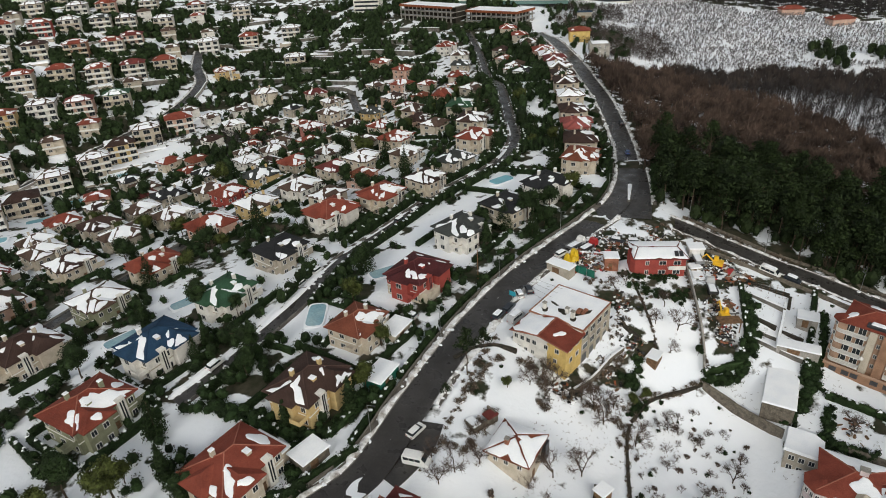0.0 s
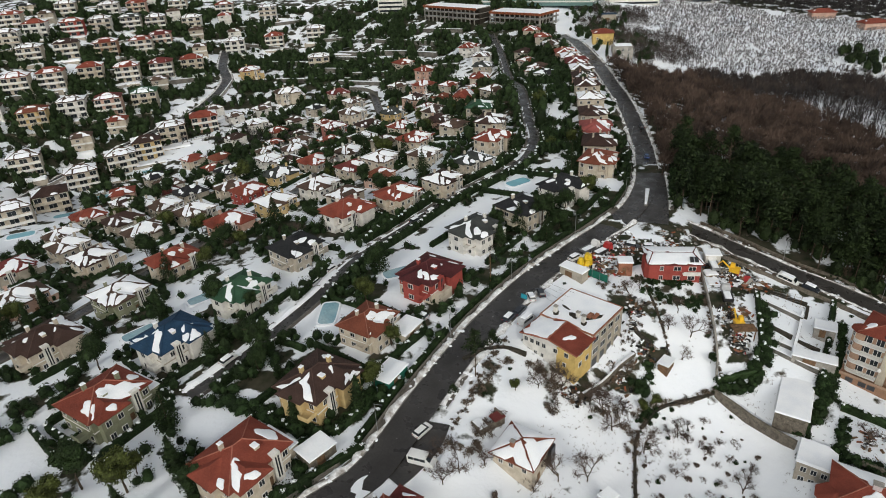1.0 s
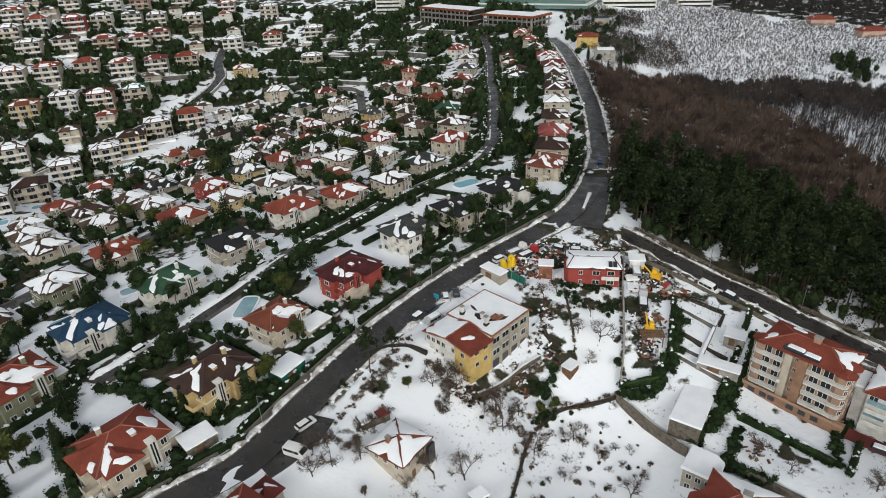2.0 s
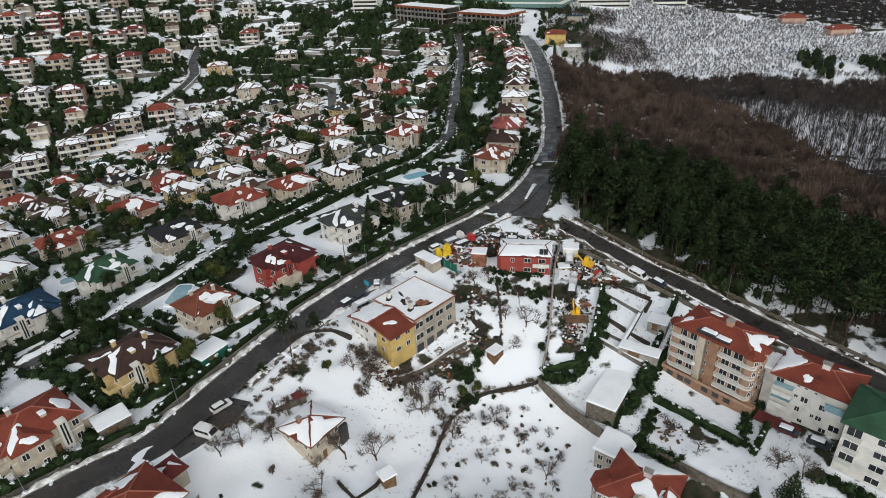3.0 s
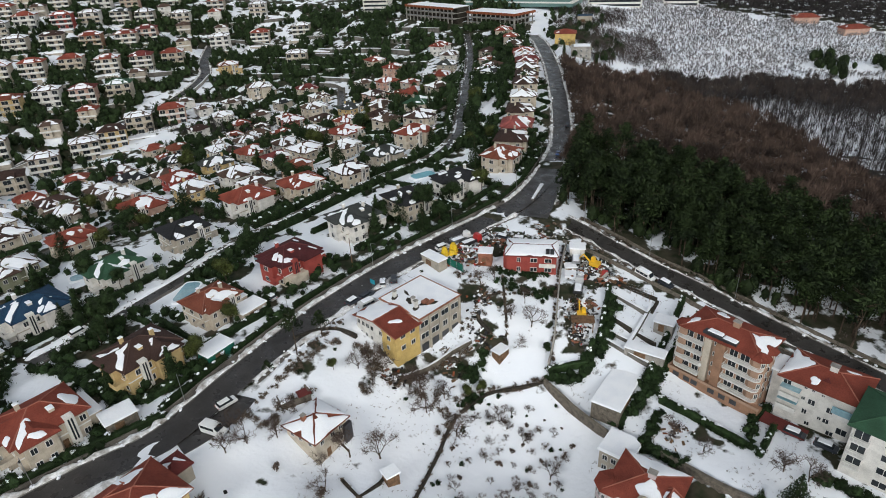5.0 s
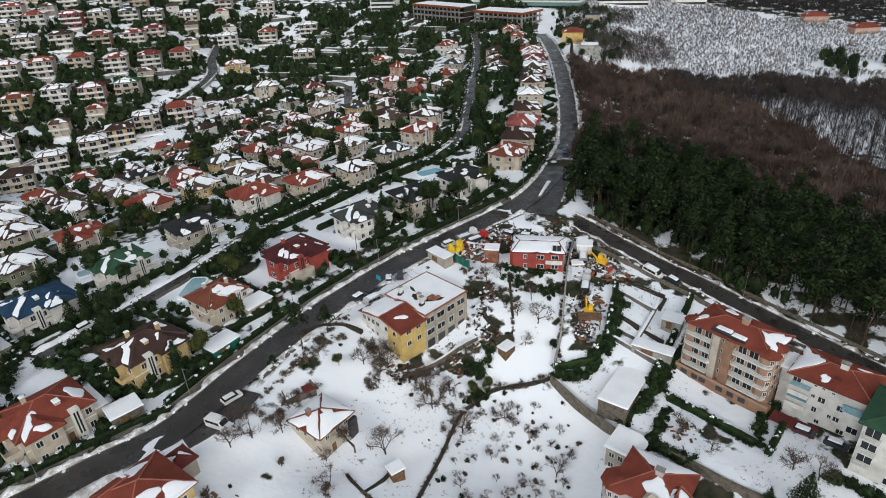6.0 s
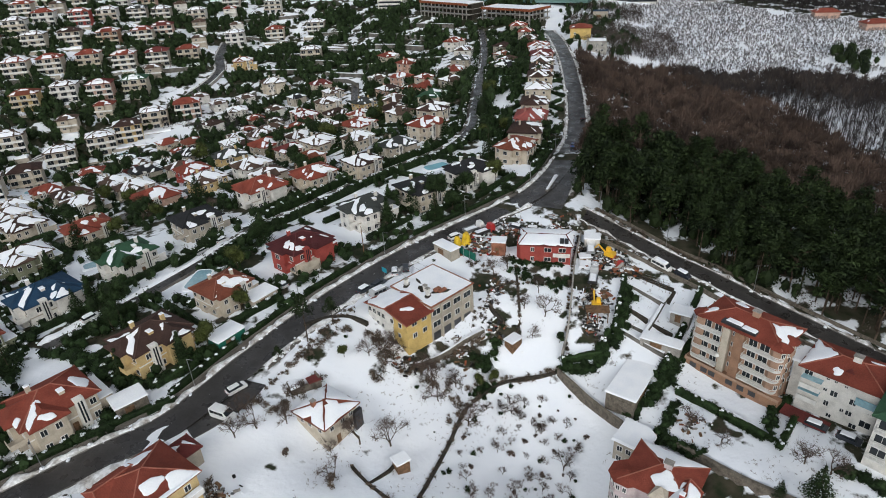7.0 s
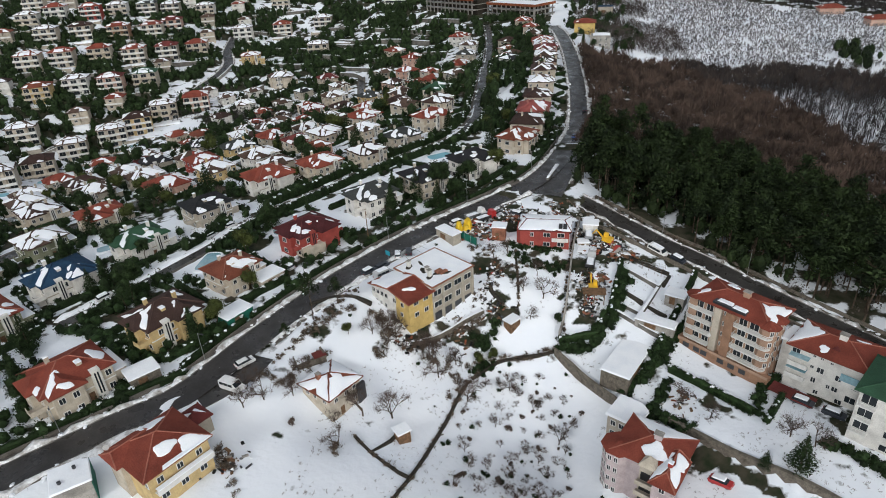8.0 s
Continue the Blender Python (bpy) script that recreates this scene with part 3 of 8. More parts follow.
def hip_faces(x0, x1, y0, y1, z, h, ends=(1, 1)):
    """The four slopes of a hip roof over a rectangle; ends say how far each end is hipped (0: gable)."""
    w = y1 - y0
    l = x1 - x0
    if l >= w:
        ym = (y0 + y1) / 2
        a, b = (x0 + ends[0] * w / 2, ym, z + h), (x1 - ends[1] * w / 2, ym, z + h)
        return [[(x0, y0, z), (x1, y0, z), b, a], [(x1, y1, z), (x0, y1, z), a, b], [(x1, y0, z), (x1, y1, z), b], [(x0, y1, z), (x0, y0, z), a]]
    xm = (x0 + x1) / 2
    a, b = (xm, y0 + ends[0] * l / 2, z + h), (xm, y1 - ends[1] * l / 2, z + h)
    return [[(x1, y0, z), (x1, y1, z), b, a], [(x0, y1, z), (x0, y0, z), a, b], [(x0, y0, z), (x1, y0, z), a], [(x1, y1, z), (x0, y1, z), b]]


def add_roof(s, faces, thick=0.22):
    """Slopes with thickness: top faces, eave edges and an underside."""
    for f in faces:
        s.face(f)
        s.face([(x, y, z - thick) for x, y, z in reversed(f)])
        for k in range(len(f)):
            a, b = f[k], f[(k + 1) % len(f)]
            if abs(a[2] - b[2]) < 0.01:
                s.face([(a[0], a[1], a[2] - thick), (b[0], b[1], b[2] - thick), b, a])


def ridge_caps(s, faces):
    """Half-round ridge and hip tiles along the upper edges."""
    seen = set()
    for f in faces:
        for k in range(len(f)):
            a, b = f[k], f[(k + 1) % len(f)]
            key = frozenset((tuple(round(v, 2) for v in a), tuple(round(v, 2) for v in b)))
            top = max(a[2], b[2])
            if key in seen or (abs(a[2] - b[2]) < 0.01 and top < max(p[2] for q in faces for p in q) - 0.01):
                continue
            seen.add(key)
            s.tube(a, b, 0.13, 0.13, 5)


def inside(p, poly):
    n, r = len(poly), False
    for k in range(n):
        (x0, y0), (x1, y1) = poly[k], poly[(k + 1) % n]
        if (y0 > p[1]) != (y1 > p[1]) and p[0] < (x1 - x0) * (p[1] - y0) / (y1 - y0) + x0:
            r = not r
    return r


def slab(face, outline, thick):
    """A rounded slab of snow with a given outline (in the face's own plane coordinates) lying on a roof slope."""
    s = Shape()
    o = Vector(face[0])
    u = (Vector(face[1]) - o).normalized()
    nrm = u.cross(Vector(face[2]) - o).normalized()
    v = nrm.cross(u)
    n = len(outline)
    cx, cy = sum(p[0] for p in outline) / n, sum(p[1] for p in outline) / n
    for k, (grow, up) in enumerate(((1.0, 0.01), (0.97, thick * 0.6), (0.86, thick), (0.4, thick * 1.1))):
        s.v += [tuple(o + u * (cx + (a - cx) * grow) + v * (cy + (b - cy) * grow) + nrm * up) for a, b in outline]
    for r in range(3):
        for k in range(n):
            s.f.append((r * n + k, r * n + (k + 1) % n, r * n + n + (k + 1) % n, r * n + n + k))
    s.f.append(tuple(range(3 * n, 4 * n)))
    s.i = [0] * len(s.f)
    return s


def flat_outline(face):
    o = Vector(face[0])
    u = (Vector(face[1]) - o).normalized()
    nrm = u.cross(Vector(face[2]) - o).normalized()
    v = nrm.cross(u)
    return [((Vector(p) - o).dot(u), (Vector(p) - o).dot(v)) for p in face]


def snow_patch(parent, face, rng, full=False, thick=0.14, inset=1.0, big=1.0):
    """Old snow left on one slope: an irregular patch, or (full) all of the slope but its edges."""
    poly = flat_outline(face)
    n = len(poly)
    cx, cy = sum(p[0] for p in poly) / n, sum(p[1] for p in poly) / n
    out = []
    if full:
        for k in range(n):
            (ax, ay), (bx, by) = poly[k], poly[(k + 1) % n]
            m = max(2, int(math.hypot(bx - ax, by - ay) / 1.1))
            for j in range(m):
                px, py = ax + (bx - ax) * j / m, ay + (by - ay) * j / m
                d = math.hypot(cx - px, cy - py) + 1e-6
                g = inset * (rng.uniform(0.1, 0.85) if j else rng.uniform(0.4, 1.0)) + (rng.uniform(0.4, 1.1) if rng.random() < 0.12 else 0)
                out.append((px + (cx - px) / d * g, py + (cy - py) / d * g))
    else:
        for _ in range(30):
            px, py = cx + rng.uniform(-0.42, 0.42) * (max(p[0] for p in poly) - min(p[0] for p in poly)), cy + rng.uniform(-0.42, 0.3) * (max(p[1] for p in poly) - min(p[1] for p in poly))
            if inside((px, py), poly):
                break
        else:
            px, py = cx, cy
        ra, rb, ang, ph = rng.uniform(0.8, 1.9) * big, rng.uniform(0.6, 1.15) * big, rng.uniform(-0.5, 0.5), rng.uniform(0, 6)
        for k in range(22):
            q = 2 * math.pi * k / 22
            wob = 1 + 0.15 * math.sin(2 * q + ph) + 0.14 * math.sin(3 * q + 2 * ph) + 0.07 * math.sin(5 * q + ph) + rng.uniform(-0.04, 0.04)
            for shrink in (1, 0.92, 0.84, 0.76, 0.68, 0.6, 0.5, 0.4, 0.3, 0.2, 0.1):
                ex, ey = math.cos(q) * ra * wob * shrink, math.sin(q) * rb * wob * shrink
                p = (px + ex * math.cos(ang) - ey * math.sin(ang), py + ex * math.sin(ang) + ey * math.cos(ang))
                if inside(p, poly):
                    break
            out.append(p)
    return part("snow_patch", slab(face, out, thick).mesh("snow_patch", SNOW, smooth=True), parent)


# ---- villas ----
def villa_shell(kind):
    """Walls and roof slopes of one villa plan, 13 by 11 m: main block, forward wing, porch and a lower annexe."""
    L, W, E = 6.2, 5.2, 6.2
    walls, roof, wings, caps = Shape(), Shape(), Shape(), Shape()
    walls.box(-L, L, -W, W, -4, E)
    flip = -1 if kind == 2 else 1
    wx0, wx1 = sorted((flip * -5.2, flip * 0.2))
    walls.box(wx0, wx1, -W - 1.7, -W + 0.01, -4, E - 0.004)
    if kind != 1:
        walls.box(-L - 1.3, -L + 0.01, -2.2, 3.0, -4, E - 0.3)
    walls.box(L - 0.01, L + 2.6, -W + 1.0, W - 1.5, -4, 3.3)
    o = 0.75
    main = hip_faces(-L - o, L + o, -W - o, W + o, E, 2.55)
    wing = hip_faces(wx0 - o, wx1 + o, -W - 1.7 - o, 0.5, E + 0.02, 1.75, (0.75, 0))
    side = hip_faces(-L - 1.3 - o, 0, -2.2 - o, 3.0 + o, E + 0.03, 1.7, (0.8, 0)) if kind != 1 else []
    add_roof(roof, main)
    ridge_caps(caps, main)
    add_roof(wings, wing)
    extra = Shape()
    if side:
        add_roof(extra, side)
    return walls.mesh("wall", WALL["c"]), roof.mesh("roof", ROOF["r"]), wings.mesh("wing_roof", ROOF["r"]), extra.mesh("porch_roof", ROOF["r"]) if side else None, caps.mesh("ridge_tiles", ROOF["r"]), main, wing, side


def box_mesh(key, name, material, *boxes, top=1.0):
    def make():
        s = Shape()
        for b in boxes:
            s.box(*b, top=top)
        return s.mesh(name, material)
    return cached(key, make)


SITES = [(a, b, r * 0.75) for a, b, r in LAWNS]  # places that trees and hedges keep clear of: x, y, radius


def villa(x, y, yaw, roof, wall, seed, size=1.0, windows=True, sink=0.0):
    rng = random.Random(seed)
    kind = seed % 3
    walls, roofs, wings, porch, caps, main, wing, side = cached(("villa", kind), lambda: villa_shell(kind))
    z = min(ground(x + a, y + b) for a, b in ((0, 0), (4, 4), (-4, 4), (4, -4), (-4, -4))) * 0.5 + ground(x, y) * 0.5 - sink
    v = thing("villa", pose(x, y, z, 0, 0, yaw) @ Matrix.Scale(size, 4), f"two-storey {WALL_WORD[wall]} villa with a {ROOF_WORD[roof]} hip roof and old snow", "house", "villas of the estate")
    SITES.append((x, y, 8.2 * size))
    set_mat(part("wall", walls, v), WALL[wall])
    r = set_mat(part("roof", roofs, v), ROOF[roof])
    fine = math.hypot(x - 20, y) < 205
    set_mat(part("wing_roof", wings, r), ROOF[roof])
    if porch:
        set_mat(part("porch_roof", porch, r), ROOF[roof])
    if fine:
        set_mat(part("ridge_tiles", caps, r), RIDGE.get(roof, ROOF[roof]))
    trim = WHITE if wall != "W" else WALL["s"]
    if wall == "R" and fine:
        part("ground_floor", box_mesh("gf", "ground_floor", WALL["c"], (-6.24, 6.24, -5.24, 5.24, -4, 2.9), (-5.24, 0.24, -6.94, -5.2, -4, 2.9)), v, None, "beige stone-faced ground floor")
    if fine:
        set_mat(part("string_course", box_mesh("course", "string_course", WHITE, (-6.28, 6.28, -5.28, 5.28, 2.95, 3.2)), v), trim)
    # stair tower with its tall window strip
    tx = 3.0 if kind != 2 else -2.6
    t = set_mat(part("stair_tower", box_mesh("tower", "stair_tower", WHITE, (-0.85, 0.85, -0.45, 0.9, -4, 6.75)), v, pose(tx, -5.6, 0)), WALL["W"] if wall not in "R" else WALL[wall])
    part("window_strip", box_mesh("strip", "window_strip", GLASS, (-0.42, -0.12, -0.5, -0.4, 1.4, 6.2), (0.12, 0.42, -0.5, -0.4, 1.4, 6.2)), t, None, "tall dark stair window")
    for cx, cy, cz in ((-2.2, 1.6, 9.0), (3.1, -1.0, 8.9))[: 1 + seed % 2]:
        c = set_mat(part("chimney", box_mesh("chim", "chimney", WHITE, (-0.4, 0.4, -0.35, 0.35, -2.4, 0.5)), v, pose(cx, cy, cz)), WALL[wall])
        if fine:
            part("chimney_cap", box_mesh("chimcap", "chimney_cap", SNOW, (-0.5, 0.5, -0.45, 0.45, 0.5, 0.68), top=0.8), c)
    if fine:
        d = set_mat(part("dormer", box_mesh("dormer", "dormer", WHITE, (-0.5, 0.5, -0.5, 0.9, -0.8, 0.45)), v, pose(-1.0 if kind else 1.6, -2.6, 7.6)), WALL[wall])
        part("dormer_snow", box_mesh("dormsnow", "dormer_snow", SNOW, (-0.6, 0.6, -0.6, 0.9, 0.45, 0.62), top=0.85), d)
    part("annexe_roof", box_mesh("annexe", "annexe_roof", SNOW, (6.2, 9.0, -4.4, 3.9, 3.3, 3.5)), v, None, "flat annexe roof under smooth snow")
    b = part("balcony", box_mesh("balc", "balcony", WHITE, (-8.9, -6.2, -4.9, -2.3, 2.8, 3.0), (-8.9, -8.8, -4.9, -2.3, 3.0, 3.9), (-8.9, -6.2, -4.9, -4.8, 3.0, 3.9)), v)
    set_mat(b, WALL[wall])
    if windows:
        for zz in (1.4, 4.5):
            for xx in (-3.9, -1.4):
                window(v, xx, -6.93 if kind != 2 else -5.23, zz, 0, fine=fine)
            window(v, 5.2, -5.23, zz, 0, fine=fine)
            for q in (-3.8, 4.0)[: 2 if y < 330 else 1]:
                window(v, -6.23, q, zz, -90, fine=fine)
            window(v, -7.53 if kind != 1 else -6.23, 0.4, zz, -90, 1.6, 1.4, fine)
            if fine:
                window(v, -3.0, 5.23, zz, 180)
                window(v, 3.0, 5.23, zz, 180)
                window(v, 6.23, 4.4, zz, 90)
        part("door", box_mesh("door", "door", WOOD, (-0.5, 0.5, -0.06, 0.02, -0.1, 2.0)), v, pose(1.3, -5.24, 0.1))
    slopes = main + wing[:3] + (side[:3] if side else [])
    if roof in "s":
        for f in main:
            snow_patch(r, f, rng, rng.random() < 0.85, inset=rng.uniform(0.3, 1.1), big=1.7)
        for f in wing[:3]:
            snow_patch(r, f, rng, rng.random() < 0.6, 0.17, inset=rng.uniform(0.3, 1.0), big=1.3)
    else:
        heavy = 0.12 if fine else 0.5
        for f in main[:1] + main[2:] + wing[:3] + side[:1]:
            if rng.random() < heavy:
                snow_patch(r, f, rng, True, inset=1.3)
            elif rng.random() < 0.75:
                snow_patch(r, f, rng, big=rng.uniform(0.9, 1.5))
        for f in (main[0], main[3]):
            if fine and rng.random() < 0.6:
                snow_patch(r, f, rng, False, 0.16)
    return v


def town_house(x, y, yaw, roof, wall, seed, size=1.0):
    """Three-storey terraced hillside house with balconies along its valley side."""
    rng = random.Random(seed)
    z = ground(x, y) - 1.5
    v = thing("hillside_house", pose(x, y, z, 0, 0, yaw) @ Matrix.Scale(size, 4), f"three-storey {WALL_WORD[wall]} hillside house with balconies and a {ROOF_WORD[roof]} roof", "house", "hillside houses")
    SITES.append((x, y, 8 * size))
    set_mat(part("wall", box_mesh("thw", "wall", WHITE, (-6.5, 6.5, -4.5, 5, -5, 9.2), (-3, 3, -5.6, -4.49, -5, 9.0)), v), WALL[wall])
    main, wing = hip_faces(-7.2, 7.2, -5.3, 5.8, 9.2, 2.2), hip_faces(-3.6, 3.6, -6.4, 0, 9.22, 1.6, (0.2, 0))

    def roof_mesh():
        s = Shape()
        add_roof(s, main)
        add_roof(s, wing)
        return s.mesh("roof", ROOF["r"])
    r = set_mat(part("roof", cached("throof", roof_mesh), v), ROOF[roof])
    for k, zz in enumerate((2.9, 5.9)):
        b = part("balcony", box_mesh("thbalc", "balcony", WHITE, (-6.6, 6.6, -7.2, -4.5, 0, 0.2), (-6.6, 6.6, -7.2, -7.1, 0.2, 1.05), (-6.6, -6.5, -7.2, -4.5, 0.2, 1.05), (6.5, 6.6, -7.2, -4.5, 0.2, 1.05)), v, pose(0, 0, zz))
        set_mat(b, WALL["c"] if seed % 3 == 1 else WHITE)
    set_mat(part("terrace", box_mesh("thterr", "terrace", WHITE, (-7.6, 7.2, -12.4, -7.3, -6, 0.0)), v, pose(rng.uniform(-1.5, 1.5), 0, rng.uniform(-1.0, 0.2))), WALL["s"])
    part("terrace_snow", box_mesh("thsnow", "terrace_snow", SNOW, (-7.5, 7.1, -12.3, -7.4, -1.2, 0.25), top=0.96), v, None, "snow lying on the terrace")
    for zz in (1.3, 4.3, 7.5):
        for q in (-4.8, 4.8):
            window(v, q, -4.53, zz, 0, 2.8, 2.1, False)
        window(v, 0, -5.63, zz, 0, 3.2, 2.1, False)
        window(v, -6.53, 0.4, zz, -90, 1.4, 1.6, False)
    for f in main[:1] + main[2:] + wing[:3]:
        if roof == "s" or rng.random() < 0.7:
            snow_patch(r, f, rng, roof == "s" or rng.random() < 0.5)
    return v


# estate villas: x, y, heading, size, roof, wall
ESTATE_ROAD_SIDE = [
    (-32.0, 98.0, 62, 1.02, "b", "y"), (-42.0, 78.5, 57, 1.05, "r", "c"), (-24.2, 117.5, 60, 0.86, "n", "c"), (-11.0, 138.0, 57, 1.0, "m", "R"),
    (1.0, 163.0, 46, 1.0, "g", "W"), (15.5, 176.5, 44, 1.0, "k", "c"), (30.0, 190.0, 45, 1.0, "k", "W"), (45.0, 211.0, 64, 0.98, "n", "c"),
    (48.2, 231.5, 80, 1.0, "b", "c"), (50.0, 250.0, 84, 1.0, "p", "r"), (51.8, 268.0, 86, 0.95, "b", "c"), (53.4, 286.0, 86, 0.95, "s", "c"),
]
ESTATE_ROAD_SIDE_NORTH = [
    (56.4, 352.5, 88, 1.0, "d", "p"), (56.2, 335, 88, 0.95, "s", "c"), (56.2, 371.0, 88, 1.0, "s", "c"), (55.0, 390, 88, 1.0, "r", "p"), (54.6, 304.5, 87, 0.95, "b", "c"), (55.4, 320, 88, 0.9, "b", "p"),
    (50.0, 422.9, 85, 0.9, "s", "s"), (42.1, 489.3, 85, 1.0, "r", "c"), (48.0, 461.3, 85, 0.9, "r", "s"), (7.9, 243.0, 60, 1.0, "r", "c"), (7.6, 266.5, 70, 1.0, "b", "c"),
    (2.9, 297.6, 75, 1.0, "e", "c"), (-4.7, 334.9, 75, 1.0, "r", "p"), (3.1, 397.6, 80, 1.0, "r", "c"),
]
ESTATE_MIDDLE = [
    (-78.3, 96.2, 62, 1.08, "r", "E"), (-72.9, 117.7, 60, 1.05, "u", "W"), (-62.8, 138.1, 58, 1.0, "e", "W"), (-53.6, 161.3, 52, 1.0, "k", "s"),
    (-42.4, 186.9, 52, 1.08, "r", "W"), (-26.2, 197.2, 48, 1.0, "r", "c"), (-11.1, 206.6, 48, 0.92, "b", "c"), (-0.6, 222.3, 48, 0.92, "g", "s"),
    (-26.1, 262.6, 55, 1.0, "r", "c"), (-38.7, 242.6, 52, 1.0, "s", "c"), (-48.7, 236.7, 50, 0.0, "d", "c"), (-60.9, 222.1, 50, 1.0, "s", "W"),
]
ESTATE_LOWER = [
    (-75.5, 210.7, 52, 1.0, "s", "y"), (-87.3, 194.8, 52, 1.05, "r", "p"), (-95.2, 166.1, 55, 1.0, "r", "c"), (-102.0, 144.8, 58, 1.0, "s", "E"),
    (-109.5, 122.1, 60, 1.05, "b", "c"), (-138.3, 151.1, 58, 1.0, "s", "p"), (-130.6, 177.9, 55, 1.0, "b", "c"), (-123.0, 199.9, 52, 1.0, "s", "s"),
    (-110.9, 216.6, 52, 1.0, "s", "s"), (-95.1, 235.0, 52, 0.95, "r", "R"), (-87.6, 256.4, 52, 1.0, "g", "y"), (-73.6, 267.5, 52, 1.0, "r", "s"),
]
ESTATE_VALLEY = [
    (-152.5, 196.1, 55, 1.0, "s", "s"), (-162.7, 178.9, 55, 1.0, "d", "s"), (-143.7, 220.6, 52, 1.0, "b", "s"), (-133.8, 235.8, 52, 0.95, "s", "s"),
    (-129.9, 254.4, 50, 0.95, "k", "s"), (-124.1, 288.6, 45, 1.0, "k", "s"), (-108.6, 303.6, 45, 0.95, "s", "W"), (-99.0, 321.0, 40, 1.0, "s", "W"),
    (-60.0, 278.2, 50, 0.95, "s", "W"), (-86.3, 361.8, 40, 1.0, "d", "r"), (-60.7, 343.0, 45, 1.0, "b", "c"), (-77.5, 380.8, 40, 1.1, "s", "c"),
]
ESTATE_FAR = [
    (-81.0, 404, 40, 0.95, "s", "c"), (-95.0, 424.7, 35, 1.0, "d", "c"), (-49.6, 363.1, 50, 0.95, "g", "y"), (-37.8, 382.3, 50, 1.0, "b", "p"),
    (-34.4, 410.3, 50, 0.95, "r", "p"), (-34.5, 439.1, 50, 1.0, "r", "p"), (-52.9, 462.8, 45, 1.0, "r", "c"), (-4.7, 470.3, 70, 1.0, "r", "W"),
    (5, 445, 75, 1.0, "s", "W"), (5, 422.1, 78, 1.0, "g", "s"), (-133.1, 432.3, 30, 1.2, "s", "c"), (-174.5, 478.8, 20, 1.1, "n", "y"),
]
count = 0
for street in (ESTATE_ROAD_SIDE, ESTATE_ROAD_SIDE_NORTH, ESTATE_MIDDLE, ESTATE_LOWER, ESTATE_VALLEY, ESTATE_FAR):
    for x, y, yaw, size, rf, wl_ in street:
        count += 1
        if size:
            villa(x, y, yaw, rf, wl_, 40 + count, size)
villa(-50.5, 240.0, 50, "d", "c", 31, 0.92)
ESTATE_INFILL = [
    (-102.6, 345.0, 42, 0.95, "s", "s"), (-59.0, 310.0, 48, 0.95, "s", "c"), (-38.5, 315, 52, 0.95, "r", "c"), (-141.7, 383.5, 30, 1.0, "s", "W"), (-108.7, 250.0, 50, 0.9, "s", "c"),
    (-20.2, 238.0, 52, 0.85, "s", "c"), (-127.7, 270.5, 48, 0.9, "s", "s"), (-159.5, 291.1, 40, 1.0, "s", "W"), (-164.9, 212.4, 52, 0.95, "s", "c"), (-92.5, 284.0, 48, 0.95, "b", "c"),
    (-22.0, 330.0, 60, 0.95, "s", "c"), (-18.0, 300.0, 62, 0.9, "b", "p"), (-150, 245, 45, 0.95, "s", "c"), (-172, 240, 45, 0.95, "r", "c"), (-118, 330, 40, 0.9, "s", "c"),
]
for x, y, yaw, size, rf, wl_ in ESTATE_INFILL:
    count += 1
    villa(x, y, yaw, rf, wl_, 40 + count, size)

HILLSIDE_LOW = [
    (-250.4, 312.8, 30, "s", "c"), (-219.6, 311.1, 32, "s", "c"), (-218.2, 280.2, 35, "b", "c"), (-207.1, 332.1, 32, "s", "c"), (-198.2, 347.2, 30, "b", "y"),
    (-191.0, 367.5, 28, "s", "c"), (-218.1, 252.9, 35, "s", "c"), (-176.4, 384.0, 25, "r", "p"), (-273.0, 361.6, 25, "n", "y"), (-260.2, 382.6, 22, "s", "W"),
    (-242.7, 394.4, 22, "d", "p"), (-226.3, 410.7, 20, "e", "c"), (-303.4, 397.7, 22, "r", "c"), (-289.3, 413.9, 22, "r", "c"), (-272.4, 432.9, 22, "r", "c"),
]
HILLSIDE_HIGH = [
    (-252.5, 444.8, 20, "r", "c"), (-235.2, 461.5, 20, "d", "s"), (-218.9, 478.9, 18, "r", "c"), (-317.9, 440.8, 22, "s", "c"), (-302.5, 460.1, 22, "b", "c"),
    (-281.8, 476.5, 20, "r", "n"), (-263.8, 495.1, 20, "r", "c"), (-257.1, 515.3, 20, "d", "p"), (-341.9, 455.8, 22, "s", "W"), (-336.9, 482.7, 22, "r", "W"),
    (-319.3, 501.3, 22, "r", "R"), (-306.8, 520.0, 20, "s", "W"), (-359.5, 489.3, 22, "r", "c"), (-320.0, 561.6, 20, "s", "W"), (-306.2, 583.1, 18, "r", "p"),
]
HILLSIDE_TOP = [
    (-291.5, 539.5, 20, "g", "s"), (-276.4, 552.1, 18, "b", "s"), (-252.6, 570.3, 15, "s", "W"), (-206.4, 540.7, 15, "s", "W"), (-180.9, 570.7, 12, "r", "c"),
    (-124.4, 498.3, 10, "s", "c"), (-144.4, 580.6, 8, "s", "s"), (-345, 540, 22, "s", "c"), (-350, 585, 20, "r", "W"), (-280, 610, 15, "s", "c"), (-240, 620, 12, "r", "s"), (-200, 625, 10, "s", "W"),
]
for row in (HILLSIDE_LOW, HILLSIDE_HIGH, HILLSIDE_TOP):
    for x, y, yaw, rf, wl_ in row:
        count += 1
        town_house(x, y, yaw, rf, wl_, 200 + count, 1.2)


